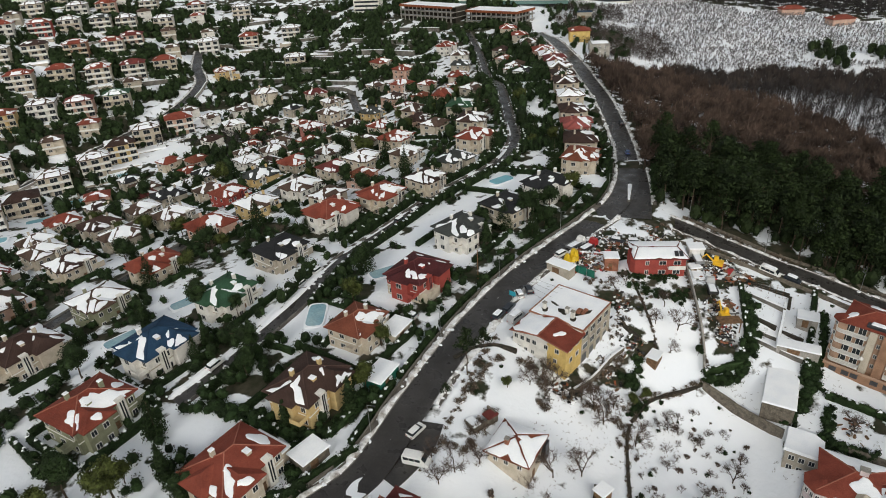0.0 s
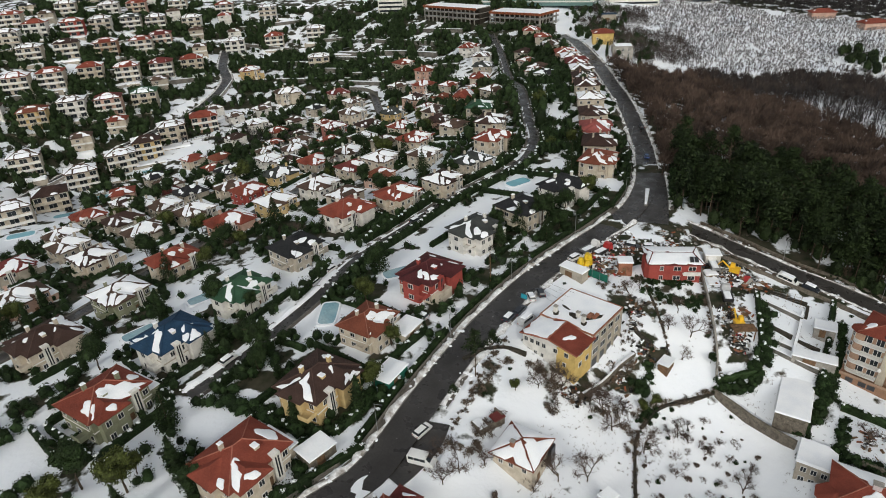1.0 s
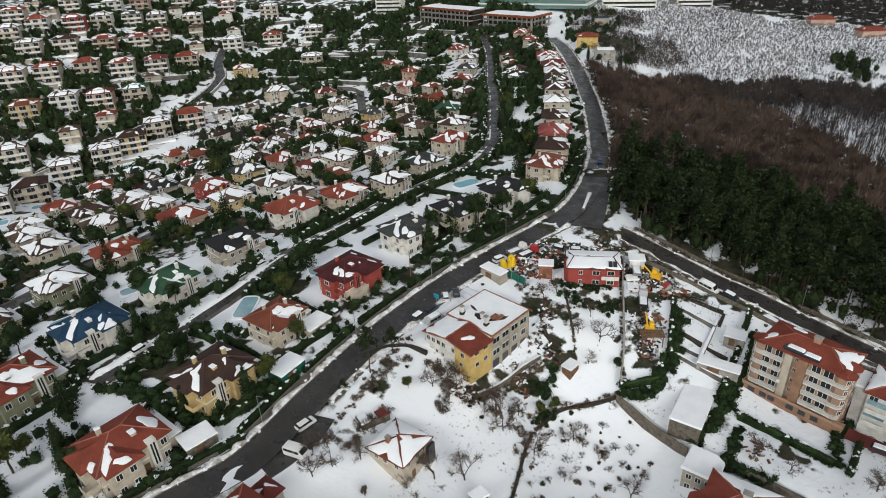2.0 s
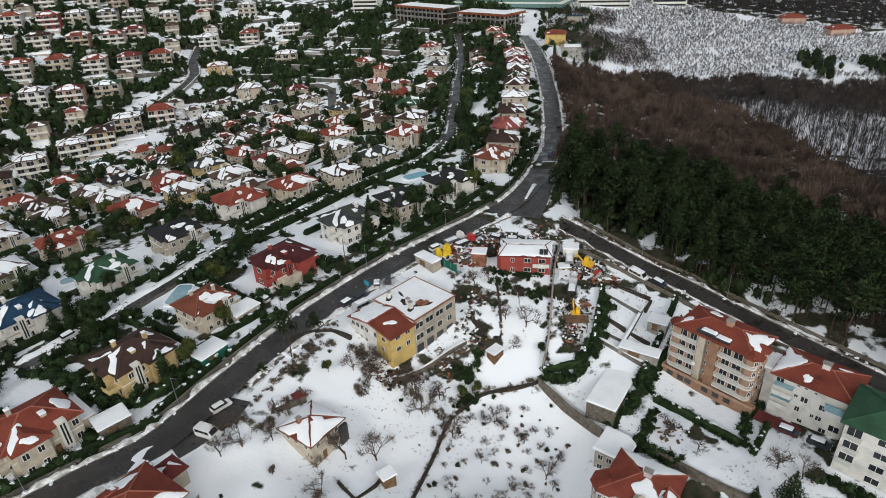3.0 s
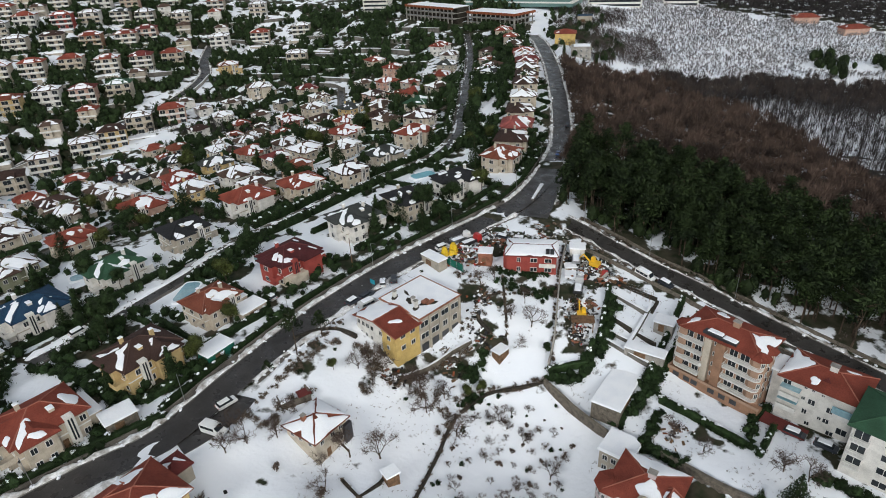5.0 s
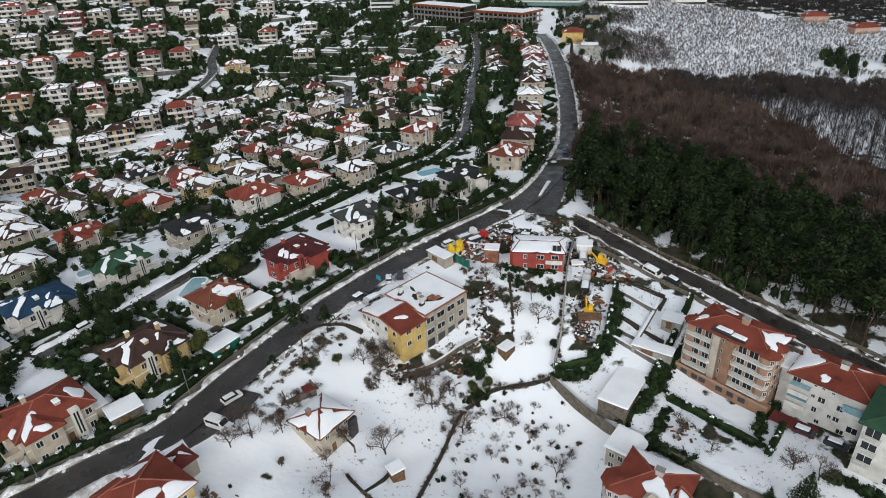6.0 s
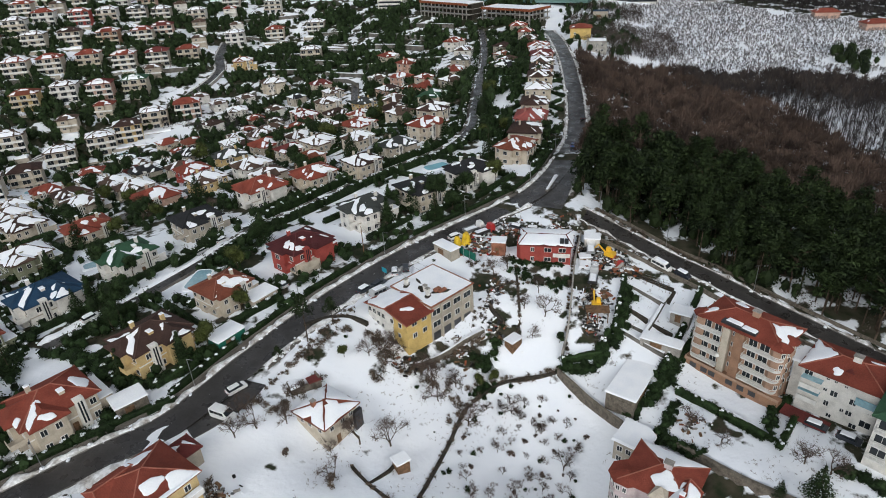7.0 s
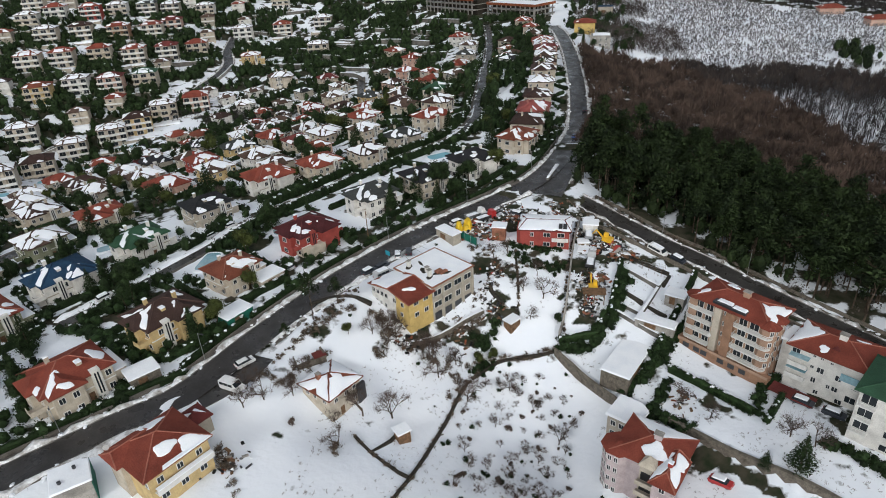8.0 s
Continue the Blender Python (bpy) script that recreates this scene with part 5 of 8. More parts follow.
def rose_block():
    L, W, E = 11.6, 10.2, 10.9
    v = apartment("rose_flats", 66.6, 80.0, -21.0, -30, L, W, E, "l", "r", 0, "four-storey rose-grey block with white-framed windows and a red roof", (), (1,), seed=14, patches=0)
    roof = [c for c in v.children if c.name.startswith("roof")][0]
    f = hip_faces(-0.8, L + 0.8, -0.8, W + 0.8, E, W * 0.2)
    snow_patch(roof, f[0], random.Random(5), False, 0.18, big=1.7)
    b = shape_part("corner_bay", WALL["l"], v, lambda s: s.prism(octagon(3.0), -4, E - 0.2), pose(0.3, 1.6, 0))
    shape_part("bay_roof", ROOF["r"], b, lambda s: s.prism(octagon(3.5), E - 0.2, E + 0.75, top=0.05))
    for k in range(4):
        for q in (-90, -45, 0):
            a = radians(q - 90)
            for d in (-0.62, 0.62):
                window(b, math.cos(a) * 2.8 + math.cos(radians(q)) * d, math.sin(a) * 2.8 + math.sin(radians(q)) * d, 1.4 + 2.65 * k, q, 0.8, 1.25)
    facade(v, 5.0, 10, -0.03, 1.4, 4, 2.65, 2, -90, 0.9, 1.2)
    # glazed stair gable and the balconies beside it
    g = shape_part("front_gable", WALL["c"], v, lambda s: (s.box(5.4, 8.2, -0.9, 0.01, -4, E - 0.1), s.prism([(5.0, -1.3), (8.6, -1.3), (8.6, 1.5), (5.0, 1.5)], E - 0.1, E + 1.9, top=0.05)), label="cream stair gable")
    for k in range(3):
        bb = shape_part("balcony", WALL["c"], v, lambda s: (s.box(5.2, 8.4, -2.4, -0.9, 0, 0.25), s.box(5.2, 8.4, -2.4, -2.28, 0.25, 1.05)), pose(0, 0, 1.6 + 2.7 * k))
        # dark panel on the gable face paints the shade of a recess
        shape_part("loggia", METAL, bb, lambda s: s.box(5.7, 7.9, -0.98, -0.88, 0.25, 2.2), label="dark panel painted as the shade of a recessed balcony doorway")
    w = shape_part("front_wing", WALL["l"], v, lambda s: s.box(8.6, 12.2, -3.2, 0.01, -4, E - 0.3))
    roof_part(v, hip_faces(7.9, 12.9, -3.9, 5, E - 0.28, 1.9, (0.9, 0)), ROOF["r"], random.Random(3), 1, (0, 1), "wing_roof", inset=1.2)
    c = shape_part("chimney", WALL["R"], v, lambda s: s.box(-0.4, 0.4, -0.4, 0.4, 0, 1.9), pose(10.4, 0.2, E + 0.6))
    shape_part("chimney_cap", SNOW, c, lambda s: s.box(-0.5, 0.5, -0.5, 0.5, 1.9, 2.1, top=0.8))
    for k in range(4):
        window(w, 10.4, -3.23, 1.4 + 2.65 * k, 0, 1.1, 1.3)
        window(w, 12.23, -1.4, 1.4 + 2.65 * k, 90, 1.0, 1.3)
        window(v, L + 0.03, 5.0, 1.4 + 2.65 * k, 90, 1.0, 1.3)
    a = thing("rear_annexe", pose(68.6, 95.6, -19.0, 0, 0, -32), "low rear building with a snow-covered flat roof and dark windows", "house")
    shape_part("wall", WALL["s"], a, lambda s: s.box(0, 6.4, -3.2, 3.2, -3, 5.4))
    shape_part("roof", SNOW, a, lambda s: s.prism([(-0.5, -3.6), (6.8, -3.6), (6.8, 2.2), (4.8, 3.7), (-0.5, 3.7)], 5.4, 6.0, top=0.95))
    facade(a, -2.8, 3.0, -0.03, 1.0, 2, 2.7, 3, -90, 1.2, 1.4)
    facade(a, 0.4, 6.0, -3.23, 1.0, 2, 2.7, 3, 0, 1.2, 1.4)
    SITES.append((71, 95, 6))


def roadside_house():
    """Yellow house below the main road with a red hip roof and a small red-roofed annexe."""
    rng = random.Random(21)
    v = thing("roadside_house", pose(-12.2, 61.3, -3.2, 0, 0, 60.5), "two-storey yellow house with a red hip roof and snow", "house")
    SITES.append((-12.2, 61.3, 9))
    shape_part("wall", WALL["y"], v, lambda s: s.box(-5.6, 5.6, -5.6, 5.6, -4, 7.0))
    f = hip_faces(-6.4, 6.4, -6.2, 6.2, 7.0, 2.6)
    roof_part(v, f, ROOF["r"], rng, 4)
    g = hip_faces(-7.4, 0, 0.2, 6.0, 7.02, 1.5, (0.3, 0))
    roof_part(v, g, ROOF["r"], rng, 1, name="wing_roof")
    shape_part("wing", WALL["c"], v, lambda s: s.box(-6.6, -5.59, 0.8, 5.4, -4, 7.0))
    shape_part("eave_snow", SNOW, v, lambda s: s.box(-3, 6.3, -6.25, -5.5, 7.0, 7.3, top=0.9))
    b = shape_part("balcony", WHITE, v, lambda s: (s.box(-5, 5.5, -6.9, -5.6, 3.2, 3.4), s.box(-5, 5.5, -6.9, -6.8, 3.4, 4.3)))
    shape_part("balcony_snow", SNOW, b, lambda s: s.box(-4.9, 5.4, -6.95, -6.0, 4.3, 4.45))
    for q in (-3.6, 0, 3.6):
        window(v, q, -5.63, 5.2, 0, 1.2, 1.3)
        window(v, q, -5.63, 1.6, 0, 1.4, 1.4)
        window(v, -5.63, q - 1.5, 5.2, -90, 1.0, 1.2)
    shape_part("satellite_dish", WHITE, v, lambda s: s.prism([(math.cos(q) * 0.5, math.sin(q) * 0.5) for q in (2 * math.pi * j / 12 for j in range(12))], 0, 0.12), pose(-6.2, 5.4, 8.0, 40, 0, 30))
    a = thing("roadside_annexe", pose(-11.3, 70.7, -2.4, 0, 0, -31), "small outbuilding with a red tiled roof and snow", "outbuilding")
    shape_part("wall", WALL["s"], a, lambda s: s.box(-2.2, 2.2, -2.0, 2.0, -3, 3.6))
    roof_part(a, hip_faces(-2.6, 2.6, -2.4, 2.4, 3.6, 1.0), ROOF["d"], rng, 1, (0,))
    w = thing("flat_roofed_store", pose(-26.0, 55.2, -4.0, 0, 0, 40), "low store with a flat snow-covered roof", "outbuilding")
    shape_part("wall", CONCRETE, w, lambda s: s.box(-2.6, 3.2, -3.0, 3.0, -3, 5.0))
    shape_part("roof", SNOW, w, lambda s: s.prism([(-2.9, -3.2), (3.5, -3.2), (3.5, 2.4), (2.2, 3.3), (-2.9, 3.3)], 5.0, 5.3, top=0.95))
    for q in (-1.2, 1.2):
        shape_part("roof_vent", METAL, w, lambda s: s.tube((0, 0, 5.2), (0, 0, 5.8), 0.3, 0.3, 10), pose(q, q, 0))
    shape_part("netting", NET, w, lambda s: s.box(3.3, 3.4, -3.2, 3.4, 0, 4.6), label="dark green netting beside the store")
    SITES.append((-24, 54, 6))


def red_shop():
    rng = random.Random(30)
    v = thing("red_house", pose(54.2, 147.2, -1.0, 0, 0, -4), "two-storey red house with a snow-covered roof beside a yard", "house")
    SITES.append((54.3, 149.3, 9))
    shape_part("wall", WALL["R"], v, lambda s: (s.box(-6.6, 6.6, -4.4, 4.4, -4, 5.6), s.prism([(-7.6, -3.2), (-6.5, -4.3), (-6.5, 2), (-7.6, 1)], -4, 5.2)))
    roof_part(v, hip_faces(-7.2, 7.2, -5.0, 5.0, 5.6, 1.0, (0.4, 0.4)), ROOF["d"], rng, 0, (0, 1, 2, 3), inset=0.25)
    for q in (-3.4, 0.6, 4.4):
        for zz in (1.3, 4.1):
            window(v, q, -4.43, zz, 0, 1.9 if q > 0 else 1.0, 1.3)
    for k in range(2):
        shape_part("solar_panel", METAL, v, lambda s: s.box(-0.5, 0.5, -0.9, 0.9, 0, 0.08), pose(4.2 + 1.2 * k, -3.4, 6.35, 25), "dark roof solar collector")
    shape_part("balcony", WHITE, v, lambda s: (s.box(2, 6.4, -5.6, -4.4, 2.6, 2.8), s.box(2, 6.4, -5.6, -5.5, 2.8, 3.7)))


def shed(name, x, y, z, yaw, l, w, h, label, wall, roof=None, rise=0.3, over=0.3, category="shed", front=None):
    v = thing(name, pose(x, y, z, 0, 0, yaw), label, category)
    SITES.append((x, y, max(l, w) * 0.55))
    shape_part("wall", wall, v, lambda s: s.box(-l / 2, l / 2, -w / 2, w / 2, -2.5, h))
    shape_part("roof", roof or SNOW, v, lambda s: s.prism([(-l / 2 - over, -w / 2 - over), (l / 2 + over, -w / 2 - over), (l / 2 + over, w / 2 + over), (-l / 2 - over, w / 2 + over)], h, h + rise, top=0.95))
    shape_part("door", front or WOOD, v, lambda s: s.box(-l * 0.25, l * 0.05, -w / 2 - 0.05, -w / 2 + 0.02, 0, min(2.0, h - 0.3)))
    return v


mixed_house()
cottage()
flats()
white_block()
green_block()
rose_block()
roadside_house()
red_shop()
for a in (
    ("long_shed", 72.3, 107.9, -12.6, 61, 13.4, 6.4, 2.3, "long low shed under thick smooth snow", STONE),
    ("garden_shed", 80.0, 117.5, -8.8, -27, 9.0, 3.0, 2.4, "low terrace shed under snow", CONCRETE),
    ("tool_shed", 86.0, 126.0, -6.3, -27, 4.5, 3.6, 2.4, "small snow-topped garden shed", CONCRETE),
    ("kiosk", 67.0, 153.0, -0.8, -5, 4.0, 3.4, 2.8, "small gatehouse with a snowy twin roof", WALL["W"]),
    ("carport", -17.6, 103.0, 0.2, 62, 7.0, 4.6, 2.5, "carport with green netting and a snow roof", NET),
    ("gatehouse", -29.6, 83.2, -1.8, 50, 6.0, 4.6, 2.6, "low stone-faced garage with a snow roof", STONE),
    ("wooden_hut", 25.6, 79.5, -9.6, 40, 2.6, 2.2, 1.5, "small broken wooden hut in the snow", WOOD),
    ("stone_hut", 46.0, 117.0, -8.8, 50, 3.4, 2.4, 1.8, "little hut with a steep snowy roof", WOOD),
    ("villa_garage", -15.5, 118.5, 0.8, 60, 7.0, 4.6, 2.6, "flat-roofed villa garage under snow", WALL["c"]),
    ("yard_office", 27.5, 143.5, 0.9, -42, 7.0, 3.0, 2.8, "low yard office with a weathered front", WALL["s"]),
    ("market_shelter", 106.0, 520.0, 8.0, -10, 11.0, 7.0, 4.5, "shelter under a bright blue tarpaulin roof", WALL["s"], ROOF["u"]),
    ("yard_hut", 64.6, 146.2, -2.6, 4, 2.8, 2.4, 2.2, "small grey yard hut with thick snow on top", WALL["s"]),
    ("yard_hut", 64.4, 142.6, -3.2, -6, 2.4, 2.6, 2.0, "small grey yard hut with thick snow on top", CONCRETE),
    ("brick_store", 41.5, 146.0, 0.6, -5, 3.6, 3.2, 3.6, "unplastered orange brick store", BRICK),
):
    shed(*a)


def ruin():
    v = thing("ruined_outhouse", pose(3.5, 92.3, -3.2, 0, 0, 38), "ruined outhouse with a rusty red lean-to roof", "outbuilding")
    shape_part("wall", STONE, v, lambda s: (s.box(-3.2, 3.2, -1.4, -1.0, -2, 1.8), s.box(-3.2, -2.8, -1.0, 1.6, -2, 2.2), s.box(2.8, 3.2, -1.0, 1.6, -2, 2.2)))
    shape_part("roof", ROOF["d"], v, lambda s: s.prism([(0.6, -1.6), (3.4, -1.6), (3.4, 0.7), (0.6, 0.7)], 1.9, 2.15, top=0.9), label="broken dull red tiled roof")
    shape_part("snow_cap", SNOW, v, lambda s: s.box(-3.2, -1.1, -1.4, 1.6, 2.0, 2.3, top=0.8))
    SITES.append((3.5, 92.3, 4))


ruin()


# ---- far landmarks ----
def frame_building():
    """Unfinished concrete frame of five floors, with the green-glazed block behind it."""
    v = thing("unfinished_block", pose(-44, 566, 3.0), "long unfinished concrete frame building with red-brown floor edges", "building")

    def frame_wing(x, y, yaw, length, deep, top, floors):
        """Open floors on columns, a dark block inside for their shade, and a rust-red band of shuttering along the top
        slab.
        """
        m = pose(x, y, 0, 0, 0, yaw)
        for k in range(floors):
            z = top - 4.1 * k
            sl = shape_part("floor_slab", CONCRETE, v, lambda s: s.box(0, length, 0, deep, -0.5, 0), m @ pose(0, 0, z))
            if k == 0:
                shape_part("formwork_edge", RUST, sl, lambda s: (s.box(-0.3, length + 0.3, -0.3, -0.02, -1.3, 0.5), s.box(-0.3, -0.02, 0, deep, -1.3, 0.5)), label="red-brown shuttering along the slab edge")
                shape_part("roof_snow", SNOW, sl, lambda s: s.box(0.4, length - 0.4, 0.4, deep - 0.4, 0, 0.3))
            else:
                shape_part("slab_rail", GALV, sl, lambda s: s.box(0, length, -0.1, 0, 0.5, 1.0))
            for j in range(int(length / 4.6) + 1):
                shape_part("column", CONCRETE, sl, lambda s: s.box(-0.35, 0.35, -0.35, 0.35, -4.1, -0.5), pose(0.6 + j * 4.6, 0.7, 0))
        # one dark solid gives the depth of the floors its shade by colour
        shape_part("core", DARK_STONE, v, lambda s: s.box(0.5, length - 0.5, 5.5, deep - 0.5, top - 4.1 * floors - 6, top - 0.5), m, "dark block standing in for the shade inside the open floors")
    frame_wing(0, 0, -39, 58, 20, 16.6, 3)
    frame_wing(56, -34, -34, 46, 22, 13.6, 3)
    frame_wing(94.5, -60.5, 50, 26, 16, 13.5, 3)
    g = thing("glass_block", pose(5, 590, 10, 0, 0, -20), "stepped green-glazed block behind the unfinished frame", "building")
    for k in range(6):
        f = shape_part("storey", GREEN_GLASS, g, lambda s: s.box(2 * k, 100 - 3 * k, 2.0 * k, 34, 0, 3.0), pose(0, 0, 4 + 4 * k))
        shape_part("storey_edge", WHITE, f, lambda s: s.box(2 * k - 0.4, 100.4 - 3 * k, 2.0 * k - 0.6, 34.4, 3.0, 4.0))
    for x, y, yaw, l, w, h, lab in ((-75, 600, -8, 24, 14, 20, "white terraced block among trees"), (140, 596, -12, 46, 16, 15, "cream block of flats above the plantation"), (200, 612, -10, 30, 14, 12, "pale block on the far ridge"), (60, 660, -10, 40, 16, 24, "pale hillside block with window rows")):
        b = thing("far_block", pose(x, y, ground(x, y) - 2, 0, 0, yaw), lab, "building")
        shape_part("wall", WALL["W"], b, lambda s: s.box(-l / 2, l / 2, -w / 2, w / 2, -4, h))
        shape_part("roof", SNOW, b, lambda s: s.box(-l / 2 - 0.5, l / 2 + 0.5, -w / 2 - 0.5, w / 2 + 0.5, h, h + 0.5))
        for k in range(int(h / 3.4)):
            shape_part("window_band", GLASS, b, lambda s: s.box(-l / 2 + 1, l / 2 - 1, -w / 2 - 0.08, -w / 2 + 0.05, 0, 1.6), pose(0, 0, 1.4 + 3.4 * k))
    o = thing("orange_house", pose(83, 419, 8.2, 0, 0, -5), "plain orange house with a red roof", "house")
    shape_part("wall", WALL["Y"], o, lambda s: s.box(-6.4, 6.4, -5, 5, -3, 8.4))
    roof_part(o, hip_faces(-7.1, 7.1, -5.7, 5.7, 8.4, 2.0), ROOF["r"], random.Random(2), 1)
    for zz in (2, 5):
        window(o, -3.6, -5.03, zz, 0)
    h = thing("grey_shell_house", pose(91, 396, 5.4, 0, 0, -5), "roofless grey concrete shell house", "house")
    shape_part("wall", CONCRETE, h, lambda s: s.box(-6, 6, -5, 5, -3, 6.8))
    facade(h, -5, 5, -5.03, 1.6, 2, 3.0, 3)
    shape_part("roof", SNOW, h, lambda s: s.box(-4.5, 5.5, -4, 5.2, 6.8, 7.5, top=0.4))
    SITES.extend([(91, 394, 7), (85, 419, 8), (-45, 560, 20), (10, 545, 30), (60, 530, 25), (-98, 516, 22), (140, 596, 24), (200, 612, 16)])
    for x, y, yaw in ((283, 547, -5), (303, 509, 5)):
        r = thing("far_farmhouse", pose(x, y, ground(x, y) - 0.5, 0, 0, yaw), "low farmhouse with a red roof on the far slope", "house")
        shape_part("wall", WALL["p"], r, lambda s: s.box(-9, 9, -5, 5, -3, 5))
        roof_part(r, hip_faces(-9.8, 9.8, -5.8, 5.8, 5, 2.4), ROOF["r"], random.Random(3), 2)
    t = thing("terrace_hall", pose(-118, 516, ground(-105, 512) - 3, 0, 0, -8), "long low terraced hall with a snowy roof", "building")
    shape_part("wall", CONCRETE, t, lambda s: s.box(0, 42, 0, 12, -3, 5.0))
    shape_part("roof", SNOW, t, lambda s: s.box(-0.5, 42.5, -0.5, 12.5, 5.0, 5.5))
    for j in range(12):
        shape_part("buttress", WALL["s"], t, lambda s: s.box(-0.25, 0.25, -0.4, 0, -3, 4.6), pose(1.5 + j * 3.5, 0, 0))


frame_building()

# ---- walls, hedges and growing things ----
def wall_run(name, pts, height, thick, material, label, cap=None, kind="", down=1.5):
    """A wall along plan points that follows the ground; cap: a strip of snow on top, a part of it."""
    xy = curve_through(pts, 2.0)
    d = np.gradient(xy, axis=0)
    d /= np.linalg.norm(d, axis=1)[:, None]
    nrm = np.stack([-d[:, 1], d[:, 0]], 1) * thick / 2
    z = ground(xy[:, 0], xy[:, 1])
    z = np.convolve(np.pad(z, 2, mode="edge"), np.ones(5) / 5, mode="valid")

    def strip(z0, z1, grow=1.0):
        s = Shape()
        for k in range(len(xy)):
            for sd, zz in ((1, z0), (1, z1), (-1, z1), (-1, z0)):
                s.v.append((xy[k, 0] + sd * grow * nrm[k, 0], xy[k, 1] + sd * grow * nrm[k, 1], z[k] + zz))
        for k in range(len(xy) - 1):
            for c in range(4):
                s.f.append((4 * k + c, 4 * k + (c + 1) % 4, 4 * k + 4 + (c + 1) % 4, 4 * k + 4 + c))
        s.f += [(0, 1, 2, 3), (4 * len(xy) - 1, 4 * len(xy) - 2, 4 * len(xy) - 3, 4 * len(xy) - 4)]
        s.i = [0] * len(s.f)
        return s
    ob = solo(name, strip(-down, height).mesh(name, material), Matrix(), label, "wall", kind=kind)
    if cap:
        part("snow_cap", strip(height, height + 0.16, 0.9).mesh("snow_cap", cap, smooth=False), ob)
    return ob


# the dense inner mass of a clump of leaves: twelve points round its middle
HEART = np.array([(0, 0, 1)] + [(0.894 * math.cos(1.2566 * j + (0.6283 if z < 0 else 0)), 0.894 * math.sin(1.2566 * j + (0.6283 if z < 0 else 0)), z) for z in (0.447, -0.447) for j in range(5)] + [(0, 0, -1)])
HEART_FACES = np.array([(0, 1 + j, 1 + (j + 1) % 5) for j in range(5)] + [(1 + j, 6 + j, 1 + (j + 1) % 5) for j in range(5)] + [(6 + j, 6 + (j + 1) % 5, 1 + (j + 1) % 5) for j in range(5)] + [(11, 6 + (j + 1) % 5, 6 + j) for j in range(5)])


def leaf_mesh(name, material, centres, radii, count, size, seed, shell=0.55, droop=0.0, wide=0.32, heart=0.0):
    """Many small leaf clumps spread over a set of ellipsoids, denser towards their outsides."""
    g = np.random.default_rng(seed)
    centres, radii = np.asarray(centres, float), np.asarray(radii, float)
    if radii.ndim == 1:
        radii = np.stack([radii] * 3, 1)
    wgt = (radii.prod(1)) ** (2 / 3)
    pick = g.choice(len(centres), count, p=wgt / wgt.sum())
    way = g.normal(size=(count, 3))
    way /= np.linalg.norm(way, axis=1)[:, None]
    r = shell + (1 - shell) * g.random(count) ** 0.5
    r *= 1 + 0.12 * g.normal(size=count)
    p = centres[pick] + way * radii[pick] * r[:, None]
    u = g.normal(size=(count, 3))
    u /= np.linalg.norm(u, axis=1)[:, None]
    v = np.cross(u, way + 0.6 * g.normal(size=(count, 3)))
    v /= np.linalg.norm(v, axis=1)[:, None] + 1e-9
    s = size * g.uniform(0.6, 1.4, count)[:, None]
    verts = np.stack([p - u * s * 0.5, p + v * s * wide, p + u * s * 0.5 - [0, 0, droop], p - v * s * wide], 1).reshape(-1, 3)
    faces = np.arange(4 * count).reshape(-1, 4).tolist()
    verts = [verts]
    if heart:
        n = 4 * count
        for c, rad in zip(centres, radii):
            verts.append(c + HEART * rad * heart * g.uniform(0.8, 1.15, (12, 1)))
            faces += (HEART_FACES + n).tolist()
            n += 12
    me = bpy.data.meshes.new(name)
    me.from_pydata(np.concatenate(verts).tolist(), [], faces)
    me.materials.append(material)
    return me


def trunk_mesh(h, r, seed, lean=0.15, limbs=4, spread=1.6):
    s, g = Shape(), random.Random(seed)
    p, k = Vector((0, 0, -1.0)), 5
    for j in range(k):
        q = Vector((g.uniform(-lean, lean) * (j + 1), g.uniform(-lean, lean) * (j + 1), h * (j + 1) / k))
        s.tube(p, q, r * (1 - j / k * 0.7), r * (1 - (j + 1) / k * 0.7), 6)
        if j >= 2:
            for _ in range(limbs // 2):
                a = g.uniform(0, 6.28)
                s.tube(q, q + Vector((math.cos(a) * spread, math.sin(a) * spread, spread * 0.6)), r * 0.35, r * 0.1, 4)
        p = q
    return s.mesh("trunk", BARK, smooth=True)


def evergreen_kit(k):
    g = random.Random(100 + k)
    R, H = 2.1 + 0.35 * (k % 3), 4.2 + 0.7 * (k % 4)
    cs = [(0, 0, H)] + [(g.uniform(-1, 1) * R * 0.6, g.uniform(-1, 1) * R * 0.6, H + g.uniform(-1.3, 1.0)) for _ in range(7)]
    rs = [R * 0.75] + [R * g.uniform(0.38, 0.62) for _ in range(7)]
    return trunk_mesh(H, 0.16, k), leaf_mesh("crown", LEAF if k % 4 else OLIVE, cs, rs, 1900, 0.33, k, 0.7, heart=0.82)


def cypress_kit(k):
    cs = [(0, 0, 0.9 + 0.9 * j) for j in range(7)]
    rs = [(r, r, 0.9) for r in (0.95, 1.1, 1.1, 1.0, 0.85, 0.6, 0.35)]
    return trunk_mesh(5, 0.12, k, 0.03, 2, 0.5), leaf_mesh("crown", LEAF, cs, rs, 1150, 0.29, 50 + k, 0.7, heart=0.8)


def spruce_kit(k):
    cs = [(0, 0, 1.2 + 0.9 * j) for j in range(8)]
    rs = [(r, r, 0.55) for r in (2.3, 2.2, 1.9, 1.6, 1.25, 0.95, 0.6, 0.3)]
    return trunk_mesh(7.5, 0.17, k, 0.03, 2, 0.8), leaf_mesh("crown", LEAF, cs, rs, 1700, 0.33, 70 + k, 0.3, 0.1)


